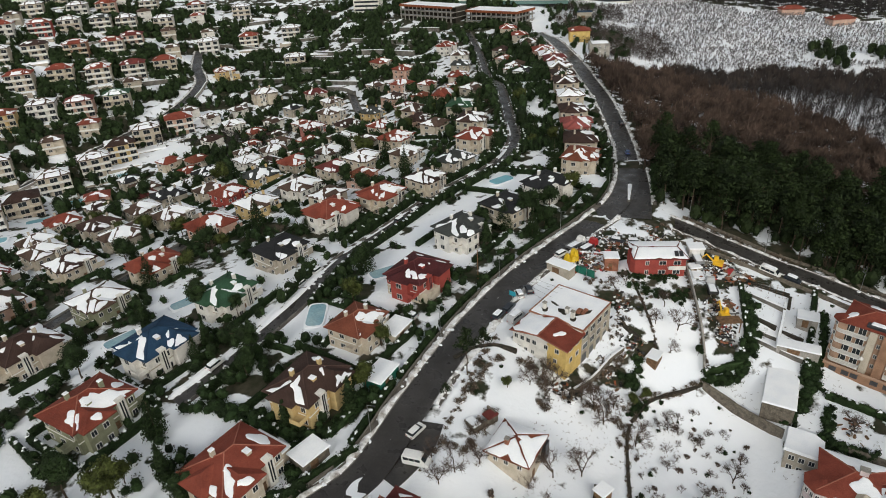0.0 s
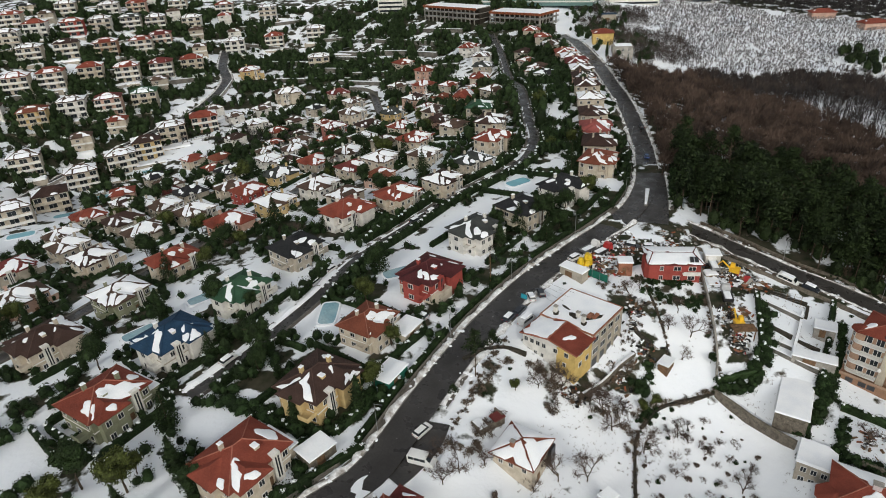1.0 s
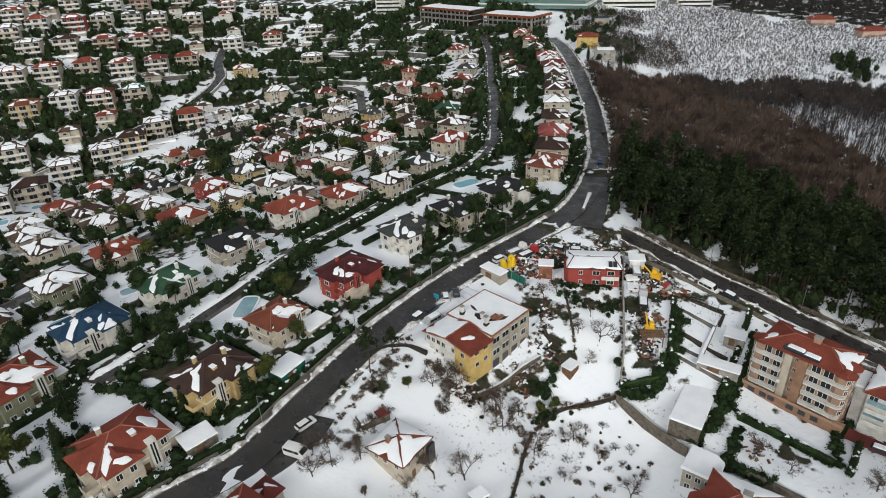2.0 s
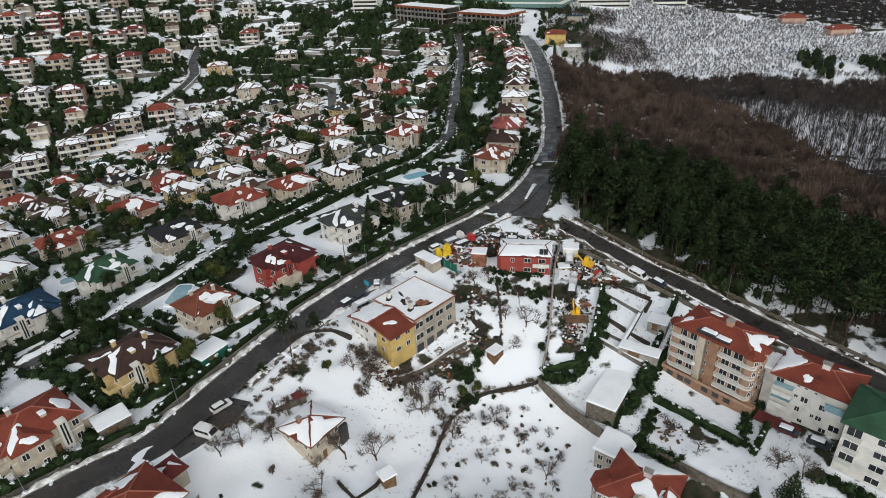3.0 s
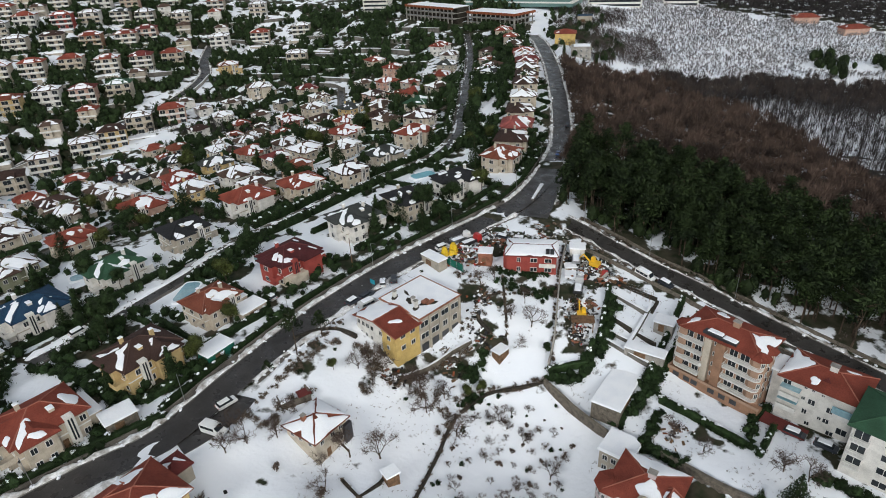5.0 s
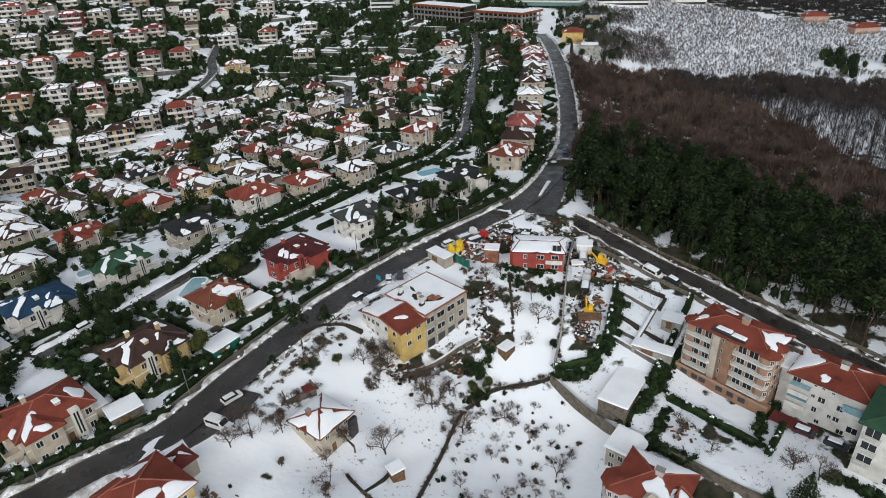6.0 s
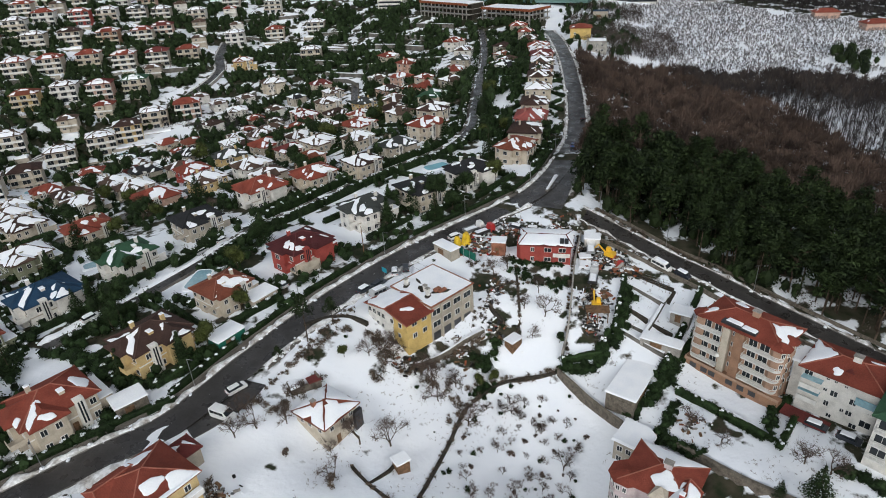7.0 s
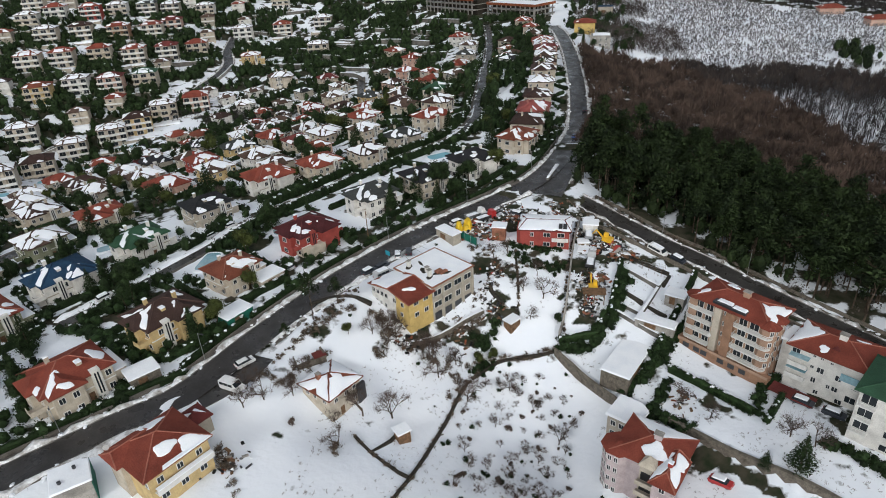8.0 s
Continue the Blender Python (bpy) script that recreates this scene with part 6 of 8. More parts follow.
def pine_kit(k):
    g = random.Random(300 + k)
    H = 8.5 + 1.2 * (k % 4)
    cs = [(0, 0, H + 1.6)]
    for j in range(10):
        q, w = g.uniform(0, 6.28), j / 9
        cs.append((math.cos(q) * (0.5 + 1.7 * w), math.sin(q) * (0.5 + 1.7 * w), H + 1.0 - 3.8 * w + g.uniform(-0.4, 0.4)))
    rs = [(q, q, q * 0.75) for q in (g.uniform(1.0, 1.6) for _ in range(11))]
    return trunk_mesh(H, 0.22, 30 + k, 0.12, 6, 2.2), leaf_mesh("crown", PINE, cs, rs, 480, 0.95, 300 + k, 0.4, 0.0, 0.2)


def bare_kit(k, H=4.5, spread=1.0):
    """A leafless fruit tree: trunk and limbs, with the fine twigs as its crown."""
    g = random.Random(500 + k)
    limbs, twigs = Shape(), Shape()

    def grow(p, way, length, r, depth):
        q = p + way * length
        (limbs if depth < 2 else twigs).tube(p, q, r, r * 0.6, 4 if depth < 2 else 3)
        if depth == 4:
            for _ in range(7):
                e = q + Vector((g.gauss(0, 0.42), g.gauss(0, 0.42), g.gauss(0.2, 0.32)))
                n = Vector((g.gauss(0, 1), g.gauss(0, 1), g.gauss(0, 1))).normalized() * 0.022
                twigs.face([q - n, q + n, e])
            return
        for _ in range(3):
            w = (way + Vector((g.gauss(0, 0.55 * spread), g.gauss(0, 0.55 * spread), g.gauss(0.12, 0.3)))).normalized()
            grow(q - way * length * g.uniform(0, 0.35), w, length * g.uniform(0.6, 0.85), r * 0.64, depth + 1)
    grow(Vector((0, 0, -0.4)), Vector((g.uniform(-0.15, 0.15), g.uniform(-0.15, 0.15), 1)).normalized(), H * 0.34, 0.12, 0)
    return limbs.mesh("trunk", BARK), twigs.mesh("crown", TWIG)


KITS = {
    "evergreen_tree": ([evergreen_kit(k) for k in range(6)], "dark evergreen garden tree with a dense rounded crown", "garden trees"),
    "cypress": ([cypress_kit(k) for k in range(3)], "slim dark green garden cypress", "garden cypresses"),
    "spruce": ([spruce_kit(k) for k in range(3)], "dark green garden conifer with layered boughs", "garden conifers"),
    "pine": ([pine_kit(k) for k in range(5)], "tall dark pine with a bare trunk and a ragged crown", "pines of the wood"),
    "bare_tree": ([bare_kit(k) for k in range(5)], "leafless fruit tree standing in snow", "bare trees"),
}


def tree(kind, x, y, scale, seed, label=""):
    kit, lab, group = KITS[kind]
    trunk, crown = kit[seed % len(kit)]
    g = random.Random(seed * 7 + 1)
    t = thing(kind, pose(x, y, ground(x, y) - 0.1, 0, 0, g.uniform(0, 360)) @ Matrix.Diagonal((scale, scale, scale * g.uniform(0.85, 1.15), 1)), label or lab, "tree", group)
    part("trunk", trunk, t)
    part("crown", crown, t)
    return t


def hedge_mesh(k, length, height, width):
    g = random.Random(900 + k)
    n = int(length / 0.9)
    cs = [(-length / 2 + 0.5 + j * (length - 1) / max(n - 1, 1), g.uniform(-0.15, 0.15), height * 0.45 + g.uniform(-0.1, 0.15)) for j in range(n)]
    rs = [(0.9, width / 2 * g.uniform(0.85, 1.2), height * 0.55 * g.uniform(0.85, 1.15)) for _ in range(n)]
    me = leaf_mesh("hedge", HEDGE_LEAF, cs, rs, int(length * 105), 0.36, 900 + k, 0.75)
    # the dense heart of the hedge under its outer leaves
    b = bmesh.new()
    b.from_mesh(me)
    ring = []
    for x in np.linspace(-length / 2 + 0.3, length / 2 - 0.3, n):
        w, h = width * 0.4 * g.uniform(0.85, 1.1), height * g.uniform(0.84, 0.98)
        ring.append([b.verts.new(p) for p in ((x, -w, -0.4), (x, -w, h * 0.8), (x, -w * 0.6, h), (x, w * 0.6, h), (x, w, h * 0.8), (x, w, -0.4))])
    for p, q in zip(ring, ring[1:]):
        for j in range(5):
            b.faces.new((p[j], q[j], q[j + 1], p[j + 1]))
    b.faces.new(ring[0][::-1])
    b.faces.new(ring[-1])
    b.to_mesh(me)
    b.free()
    return me


def hedge_snow(k, length, height, width):
    g = random.Random(950 + k)
    m = max(2, int(length * 0.5))
    cs = [(g.uniform(-length / 2, length / 2), g.uniform(-0.3, 0.3) * width, height * g.uniform(0.9, 1.05)) for _ in range(m)]
    rs = [(g.uniform(0.25, 0.7), g.uniform(0.2, 0.45), 0.14) for _ in range(m)]
    return leaf_mesh("snow_dusting", SNOW, cs, rs, m * 22, 0.4, 950 + k, 0.1)


HEDGES = {(L, H): [(hedge_mesh(10 * L + k, L, H, 1.5), hedge_snow(10 * L + k, L, H, 1.5)) for k in range(2)] for L, H in ((18, 2.0), (10, 1.7), (6, 1.8))}


def hedge(x, y, yaw, L=18, H=2.0, seed=0, snow=True):
    a, b = HEDGES[(L, H)][seed % 2]
    d = Vector((math.cos(radians(yaw)), math.sin(radians(yaw))))
    z0, z1 = ground(x - d.x * L / 2, y - d.y * L / 2), ground(x + d.x * L / 2, y + d.y * L / 2)
    h = solo("hedge", a, pose(x, y, (z0 + z1) / 2, 0, -math.degrees(math.atan2(z1 - z0, L)), yaw), "clipped dark green garden hedge beside snow" if snow else "clipped dark green garden hedge", "hedge", "garden hedges")
    if snow:
        tagged(part("snow_dusting", b, h), "clots of snow on the hedge top", kind="stuff")
    return h


# pools: x, y, heading, length, width, frozen or blue
POOLS = [(-36.4, 127.5, 95, 9.5, 5.0, 0), (-20.5, 147.0, 30, 9.0, 5.0, 0), (16.3, 207.4, 40, 9.0, 5.5, 1), (-76.6, 143.5, 45, 9.0, 4.5, 0), (-4.5, 272.0, 60, 8.0, 4.0, 1)]
POOLS_FAR = [(-203.4, 266.7, 30, 11, 5, 1), (-203.1, 301.1, 30, 10, 5, 1), (-200.6, 231.9, 30, 11, 6, 1), (-192, 327, 30, 9, 5, 1), (-88, 128, 50, 9, 4.5, 0)]


def pool(x, y, yaw, l, w, blue):
    z = float(max(ground(x + a, y + b) for a, b in ((0, 0), (3, 0), (-3, 0), (0, 3), (0, -3)))) + 0.12
    out = []
    for j in range(28):
        q = 2 * math.pi * j / 28
        c, s_ = math.cos(q), math.sin(q)
        out.append((math.copysign(abs(c) ** 0.6, c) * l / 2, math.copysign(abs(s_) ** 0.6, s_) * w / 2 * (1 + 0.15 * math.cos(2 * q + 0.6))))
    p = thing("swimming_pool", pose(x, y, z, 0, 0, yaw), "pale blue swimming pool" if blue else "frozen blue-grey swimming pool in a snowy garden", "swimming pool", "garden pools")
    shape_part("rim", SNOW, p, lambda s: s.prism([(a * 1.12, b * 1.2) for a, b in out], -1.5, 0.1), label="snow-covered pool surround")
    shape_part("water", POOL if blue else ICE, p, lambda s: s.prism(out, 0.0, 0.112))
    SITES.append((x, y, l * 0.75))


for a in POOLS + POOLS_FAR:
    pool(*a)

# stone and garden walls
wall_run("retaining_wall", [(56.4, 111.8), (60.5, 107.6), (65.2, 103.0), (69.4, 98.6)], 2.4, 0.6, STONE, "tall rubble retaining wall below the sheds", None, down=5)
wall_run("lane_wall", [(79.0, 92.0), (88.7, 82.5), (96.6, 76.2), (103, 71), (112, 63)], 0.9, 0.8, STONE, "rubble stone wall beside the lower lane", None, down=5)
wall_run("lot_wall", [(56.8, 112.4), (52.5, 111.2), (48.8, 110.3), (42.8, 108.1), (37.3, 102.2)], 0.5, 0.6, DARK_STONE, "low dark dry-stone boundary wall", None)
wall_run("field_wall", [(36.6, 101.2), (35.2, 97.8), (33.4, 90), (31.7, 82.1), (29.3, 70.6), (27.2, 63.2), (25, 55)], 0.4, 0.6, DARK_STONE, "dark overgrown boundary bank across the snow field", None)
wall_run("garden_bank", [(16.6, 77.5), (20.5, 73.8), (26.8, 69.8), (28.6, 69.2)], 0.35, 0.6, DARK_STONE, "low earthy garden wall in the snow", None)
wall_run("orchard_wall", [(20.5, 73.8), (23.6, 78.0), (25.0, 82.5)], 0.35, 0.6, DARK_STONE, "broken low stone wall", None)
wall_run("drive_wall", [(64.2, 156.5), (62.0, 145), (60.7, 134.7), (59, 121.3), (57.4, 115)], 1.5, 0.4, CONCRETE, "grey boundary wall beside the yard drive", None)
for pts, hgt in (([(76.6, 140.4), (85.8, 135.2)], 0.8), ([(75.2, 135.8), (82.6, 130.0)], 1.0), ([(73.0, 128.6), (77.8, 124.4)], 0.8), ([(71.7, 124.4), (79.2, 120.0)], 0.9), ([(70.4, 122.2), (80.4, 115.2)], 1.0), ([(83.8, 132.8), (80.2, 126.4), (76.6, 120.4)], 0.9), ([(78.6, 124.4), (83.0, 120.8)], 0.7), ([(86.0, 135.0), (83.8, 131.0)], 0.8)):
    wall_run("terrace_wall", pts, hgt, 0.7, TERRACE if hgt > 0.85 else DARK_STONE, "grey stone garden terrace wall", SNOW if hgt > 0.85 else None)
v = thing("vine_frame", pose(76.5, 139.0, ground(80, 136), 0, 0, -31), "rows of thin posts and wires on a snowy garden bed", "vine frame")
for px in range(6):
    for py in range(3):
        shape_part("post", WOOD, v, lambda s: s.tube((0, 0, -0.8), (0, 0, 1.7), 0.045, 0.04, 5), pose(px * 1.7, py * 1.3, 0))
for py in range(3):
    shape_part("wire", GALV, v, lambda s: (s.tube((0, 0, 1.5), (8.5, 0, 1.5), 0.02, 0.02, 4), s.tube((0, 0, 0.9), (8.5, 0, 0.9), 0.02, 0.02, 4)), pose(0, py * 1.3, 0))
wall_run("side_road_wall", [(63.5, 158.5), (72.5, 152.3), (84, 142.4), (93, 135.4), (104.5, 125.4), (117, 113.5), (127, 102.5)], 0.9, 0.5, STONE, "old rubble wall along the side road", None)
wall_run("wood_wall", [(70.0, 172.6), (78.5, 164.4), (89, 154.2), (99, 147), (110.5, 136.8), (123, 124.8), (134, 113)], 0.8, 0.4, STONE, "low stone wall at the foot of the pine wood", None)
wall_run("house_terrace_wall", [(24.5, 104.8), (29.5, 109.2), (34.5, 115.0), (39, 118.8)], 1.1, 0.5, STONE, "crumbling terrace wall below the corner house", SNOW)
wall_run("garden_path_edge", [(43.5, 121.8), (40.5, 124.8), (39.6, 128.6), (42, 132.5), (45.5, 134.0)], 0.2, 1.1, DARK_STONE, "winding dark garden path edge", None)
wall_run("garden_path_edge", [(46.5, 116.8), (47.4, 124), (46.8, 132), (46.2, 140)], 0.2, 0.6, DARK_STONE, "narrow dark path through the garden", None)
wall_run("roadside_wall", [(-1.8, 109.2), (3.5, 112.5), (8.5, 113.3), (12.5, 112.0)], 0.6, 0.9, DARK_STONE, "low stone bank between road and snow field", None)
wall_run("hillside_wall", [(-233, 300), (-222, 333), (-206, 358), (-190, 392), (-183, 430), (-184, 462)], 2.0, 0.6, CONCRETE, "pale concrete retaining wall along the hillside road", SNOW)
for off, y0, y1 in ((-22, 0, 1), (-45, 0, 1), (-70, 0, 1)):
    wall_run("hillside_wall", [(-300 + off, 330 - off * 0.9), (-262 + off, 362 - off * 0.9), (-232 + off, 402 - off * 0.9), (-205 + off, 455 - off * 0.9)], 1.8, 0.6, CONCRETE, "concrete terrace wall on the hillside", SNOW)
TERRACES = (
    [(-123, 518), (-90, 498), (-58, 478)], [(-126, 535), (-100, 514), (-79, 506)], [(-129, 489), (-102, 478)], [(-101, 457), (-67, 440)], [(-90, 439), (-77, 432), (-68, 422)],
    [(-80, 504), (-54, 492), (-29, 476)], [(-206, 558), (-184, 564), (-158, 560)], [(-92, 467), (-62, 457)], [(-58, 517), (-31, 500)], [(-217, 589), (-193, 605), (-166, 615)],
    [(-97, 544), (-65, 520)], [(-152, 399), (-145, 423)], [(-144, 573), (-115, 561)], [(-152, 469), (-120, 466)], [(-170, 520), (-140, 512)], [(-30, 455), (-12, 447)], [(-50, 540), (-10, 520)],
    [(-285, 425), (-262, 447)], [(-245, 372), (-222, 392)], [(-232, 440), (-205, 462)], [(-300, 382), (-278, 398)], [(-270, 470), (-248, 488)])
for k, pts in enumerate(TERRACES):
    wall_run("terrace_wall", pts, 2.4 + 0.5 * (k % 3), 2.6 if k % 2 else 1.6, TERRACE, "long hillside terrace wall topped with snow", SNOW, down=3)
# villa fronts along the main road: low wall with hedge behind
for k in range(8, 118, 9):
    (x, y), (sx, sy) = MAIN.xy[k], MAIN.side[k]
    yaw = math.degrees(math.atan2(sx, -sy)) + 180
    d = MAIN.half + 3.0
    hedge(x - sx * d, y - sy * d, yaw, 18, 2.0, k, k < 60)
wall_run("estate_wall", [tuple(MAIN.xy[k] - MAIN.side[k] * (MAIN.half + 1.9)) for k in range(4, 125, 6)], 0.9, 0.35, PAVING, "low estate wall along the footway", None)
for x, y, yaw, L in ((72.0, 130, 75, 18), (67.5, 119, 65, 6), (62, 115.0, 8, 10), (85.0, 102.8, -41, 10), (92.0, 95.8, -48, 10), (82.5, 117, 62, 10), (88.5, 128, 62, 18), (99.5, 93.5, 55, 10)):
    hedge(x, y, yaw, L, {18: 2.0, 10: 1.7, 6: 1.8}[L], int(x))

for k in range(6, len(VILLA.xy) - 40, 8):
    (x, y), (sx, sy) = VILLA.xy[k], VILLA.side[k]
    yaw = math.degrees(math.atan2(sx, -sy)) + 180
    for sd in (1, -1):
        if (sd < 0 and (y < 128 or k % 3 == 0)) or any(math.hypot(x + sd * sx * 4 - a, y + sd * sy * 4 - b) < r * 0.7 for a, b, r in SITES):
            continue
        d = sd * (VILLA.half + 2.1)
        h = hedge(x + sx * d, y + sy * d, yaw, 18, 2.0, k + sd, True)
        h.matrix_world = h.matrix_world @ Matrix.Diagonal((0.95, 1.1, 1.45, 1))

# hedges round the villa lots
for n, (x, y, r) in enumerate([s for s in SITES if s[0] < 62 and main_side([s[0]], [s[1]])[0] > 3 and s[2] > 7 and s[1] < 330 and s[0] > -175]):
    g = random.Random(n)
    base = 55 + g.uniform(-4, 4)
    for q, off in ((base, 9.6), (base + 90, 10.2), (base + 180, 9.6), (base + 270, 10.2)):
        a = radians(q)
        hx, hy = x + math.cos(a) * off, y + math.sin(a) * off
        if road_gap(hx, hy) < 2.2 or any(math.hypot(hx - s[0], hy - s[1]) < s[2] * 0.8 for s in SITES) or g.random() < 0.22:
            continue
        hedge(hx, hy, q + 90, *g.choice(((18, 2.0), (10, 1.7))), n, g.random() < 0.6)


def free(x, y, gap, margin=0.0):
    return road_gap(x, y) > gap and all(math.hypot(x - a, y - b) > r + margin for a, b, r in SITES)


# garden trees of the estate
g = random.Random(77)
made, tries = 0, 0
while made < 190 and tries < 6000:
    tries += 1
    x, y = g.uniform(-175, 62), g.uniform(50, 330)
    if main_side([x], [y])[0] < 7 or not free(x, y, 2.5, -1.2) or lots(x, y) < 0.47:
        continue
    kind = g.choices(("evergreen_tree", "cypress", "spruce", "bare_tree"), (6, 2, 2, 1.2))[0]
    tree(kind, x, y, g.uniform(0.85, 1.6), made)
    made += 1

# roadside pines and named trees
for x, y, s in ((1.0, 103.6, 0.75), (-3.6, 97.6, 0.42), (5.0, 110.0, 0.6)):
    tree("pine", x, y, s, int(x * 3 + 50), "umbrella-crowned pine on a leaning trunk by the road")
tree("evergreen_tree", 9.5, 101.6, 0.55, 4, "small olive-green tree in the snow")
tree("spruce", 98.6, 77.6, 1.2, 3, "broad dark conifer beside the lower lane")
tree("spruce", 93.2, 78.6, 0.6, 4, "small dark conifer beside the lower lane")
for x, y, s in ((38.6, 106.6, 0.6), (42.0, 108.4, 0.55), (57.0, 118.5, 0.5), (-18.6, 113.8, 0.9), (69, 96.0, 0.4)):
    tree("evergreen_tree", x, y, s, int(x) + 4, "dark bushy evergreen beside a garden wall")
for k, (x, y, s) in enumerate(((11.8, 80.2, 0.7), (16.8, 83.2, 1.15), (22.6, 84.4, 1.25), (14.5, 74.0, 0.9), (2.6, 83.2, 0.9), (3.0, 89.5, 0.7), (28.6, 101.4, 1.1), (36.8, 96.4, 1.15), (30.2, 99.0, 1.2), (33.5, 104.0, 0.9), (20.0, 104.5, 1.1), (17.5, 106.0, 1.0), (14.5, 103.5, 0.8),
                               (25.8, 103.2, 1.0), (48.5, 126, 0.9), (53.5, 124.5, 1.1), (52, 131, 0.8), (50.5, 119, 0.7), (46, 103, 0.8), (82.5, 96.5, 1.0), (87, 91.5, 0.8), (100, 86, 1.1), (103.5, 83.5, 0.9), (-2, 80, 1.0), (-5, 77, 0.9), (-6.4, 82.2, 0.8), (40.5, 136, 0.8), (44, 139, 0.7), (57, 92, 0.9))):
    tree("bare_tree", x, y, s * 1.5, k)
for k in range(95):
    x, y = g.uniform(36, 66), g.uniform(70, 108)
    if x > 34 + (y - 78) * 0.1 and x < 62 - (104 - y) * 0.15 and free(x, y, 3):
        tree("bare_tree", x, y, g.uniform(0.4, 0.8), 30 + k, "small bare orchard tree standing in snow")

# dry stalks and tussocks showing through the snow of the field and gardens
q = np.random.default_rng(91)
P = np.stack([q.uniform(8, 120, 5200), q.uniform(60, 142, 5200)], 1)
P = P[(side_of(P) < -7) & (SECOND.near(P[:, 0], P[:, 1])[0] > 5) & (patchy(P[:, 0], P[:, 1], 8, 15) > 0.52)]
tuft = leaf_mesh("dry_stalks", BRAMBLE, np.stack([P[:, 0], P[:, 1], ground(P[:, 0], P[:, 1]) + 0.12], 1), np.full(len(P), 0.3), len(P) * 5, 0.5, 92, 0.1, 0.0, 0.06)
solo("dry_stalks", tuft, Matrix(), "dry stalks and tussocks poking through the snow", "dry grass", kind="stuff")

# orchard shrubs
SHRUBS = [leaf_mesh("shrub", m, [(0, 0, 0.25), (0.25, 0.1, 0.4), (-0.2, -0.15, 0.3)], [0.45, 0.3, 0.35], 110, 0.3, 640 + k, 0.3) for k, m in enumerate((HEDGE_LEAF, TWIG, HEDGE_LEAF))]
for k in range(70):
    x, y = g.uniform(32, 64), g.uniform(66, 108)
    if x > 31.5 + (y - 78) * 0.25 and x < 63 - (104 - y) * 0.12 and free(x, y, 3):
        solo("shrub", SHRUBS[k % 3], pose(x, y, ground(x, y), 0, 0, g.uniform(0, 360)) @ Matrix.Scale(g.uniform(0.6, 1.5), 4), "small dark shrub half buried in snow", "shrub", "orchard shrubs")
for k in range(40):
    x, y = g.uniform(-2, 100), g.uniform(66, 150)
    if main_side([x], [y])[0] < -8 and free(x, y, 2.5):
        solo("shrub", SHRUBS[k % 3], pose(x, y, ground(x, y), 0, 0, g.uniform(0, 360)) @ Matrix.Scale(g.uniform(0.5, 1.6), 4), "small dark shrub half buried in snow", "shrub", "orchard shrubs")

# the pine wood beyond the side road
REST = []
PINE_X, PINE_Y = [60, 66, 80, 96, 106, 120, 128, 136, 144, 153, 215], [195, 207, 221, 216, 204, 201, 184, 172, 162, 153, 120]
SITES.append((135.5, 122, 6))
made = tries = 0
while made < 540 and tries < 16000:
    tries += 1
    x, y = g.uniform(64, 215), g.uniform(95, 262)
    d = SECOND.near([x], [y])[0][0]
    right = x - 60 > (175 - y) * 0.95 + 0
    if not right or main_side([x], [y])[0] > -7 or d < 5.2 or y > float(np.interp(x, PINE_X, PINE_Y)) or not free(x, y, 3) or (x < 116 and patchy(x, y, 11, 4) > 0.66):
        continue
    if made < 90:
        tree("pine", x, y, g.uniform(0.95, 1.45), made)
    else:
        REST.append((x, y, g.uniform(0.9, 1.35), made))
    made += 1


# the pines past the first 90 stand as one joined mass
V, F, k = [], [], 0
for x, y, sc, n in REST:
    for me, turn in ((KITS["pine"][0][n % 5][1], n * 1.7),):
        co = np.empty(len(me.vertices) * 3, np.float32)
        me.vertices.foreach_get("co", co)
        co = co.reshape(-1, 3) * sc
        c, s_ = math.cos(turn), math.sin(turn)
        V.append(np.stack([co[:, 0] * c - co[:, 1] * s_ + x, co[:, 0] * s_ + co[:, 1] * c + y, co[:, 2] + ground(x, y) - 0.4], 1))
        F.append(np.arange(len(co)).reshape(-1, 4) + k)
        k += len(co)
        for dx, dy in ((0.22, 0.0), (0.0, 0.22)):
            z = ground(x, y) - 0.5
            V.append(np.array([(x - dx, y - dy, z), (x + dx, y + dy, z), (x + dx * 0.5, y + dy * 0.5, z + 8 * sc), (x - dx * 0.5, y - dy * 0.5, z + 8 * sc)]))
            F.append(np.arange(4)[None] + k)
            k += 4
rest = bpy.data.meshes.new("pine_wood")
rest.from_pydata(np.concatenate(V).tolist(), [], np.concatenate(F).tolist())
rest.materials.append(PINE)
rest.materials.append(BARK)
rest.polygons.foreach_set("material_index", [1 if len(REST) and j % 482 >= 480 else 0 for j in range(len(rest.polygons))])
solo("pine_wood", rest, Matrix(), "dense dark canopy of the pine wood", "wood", kind="stuff")


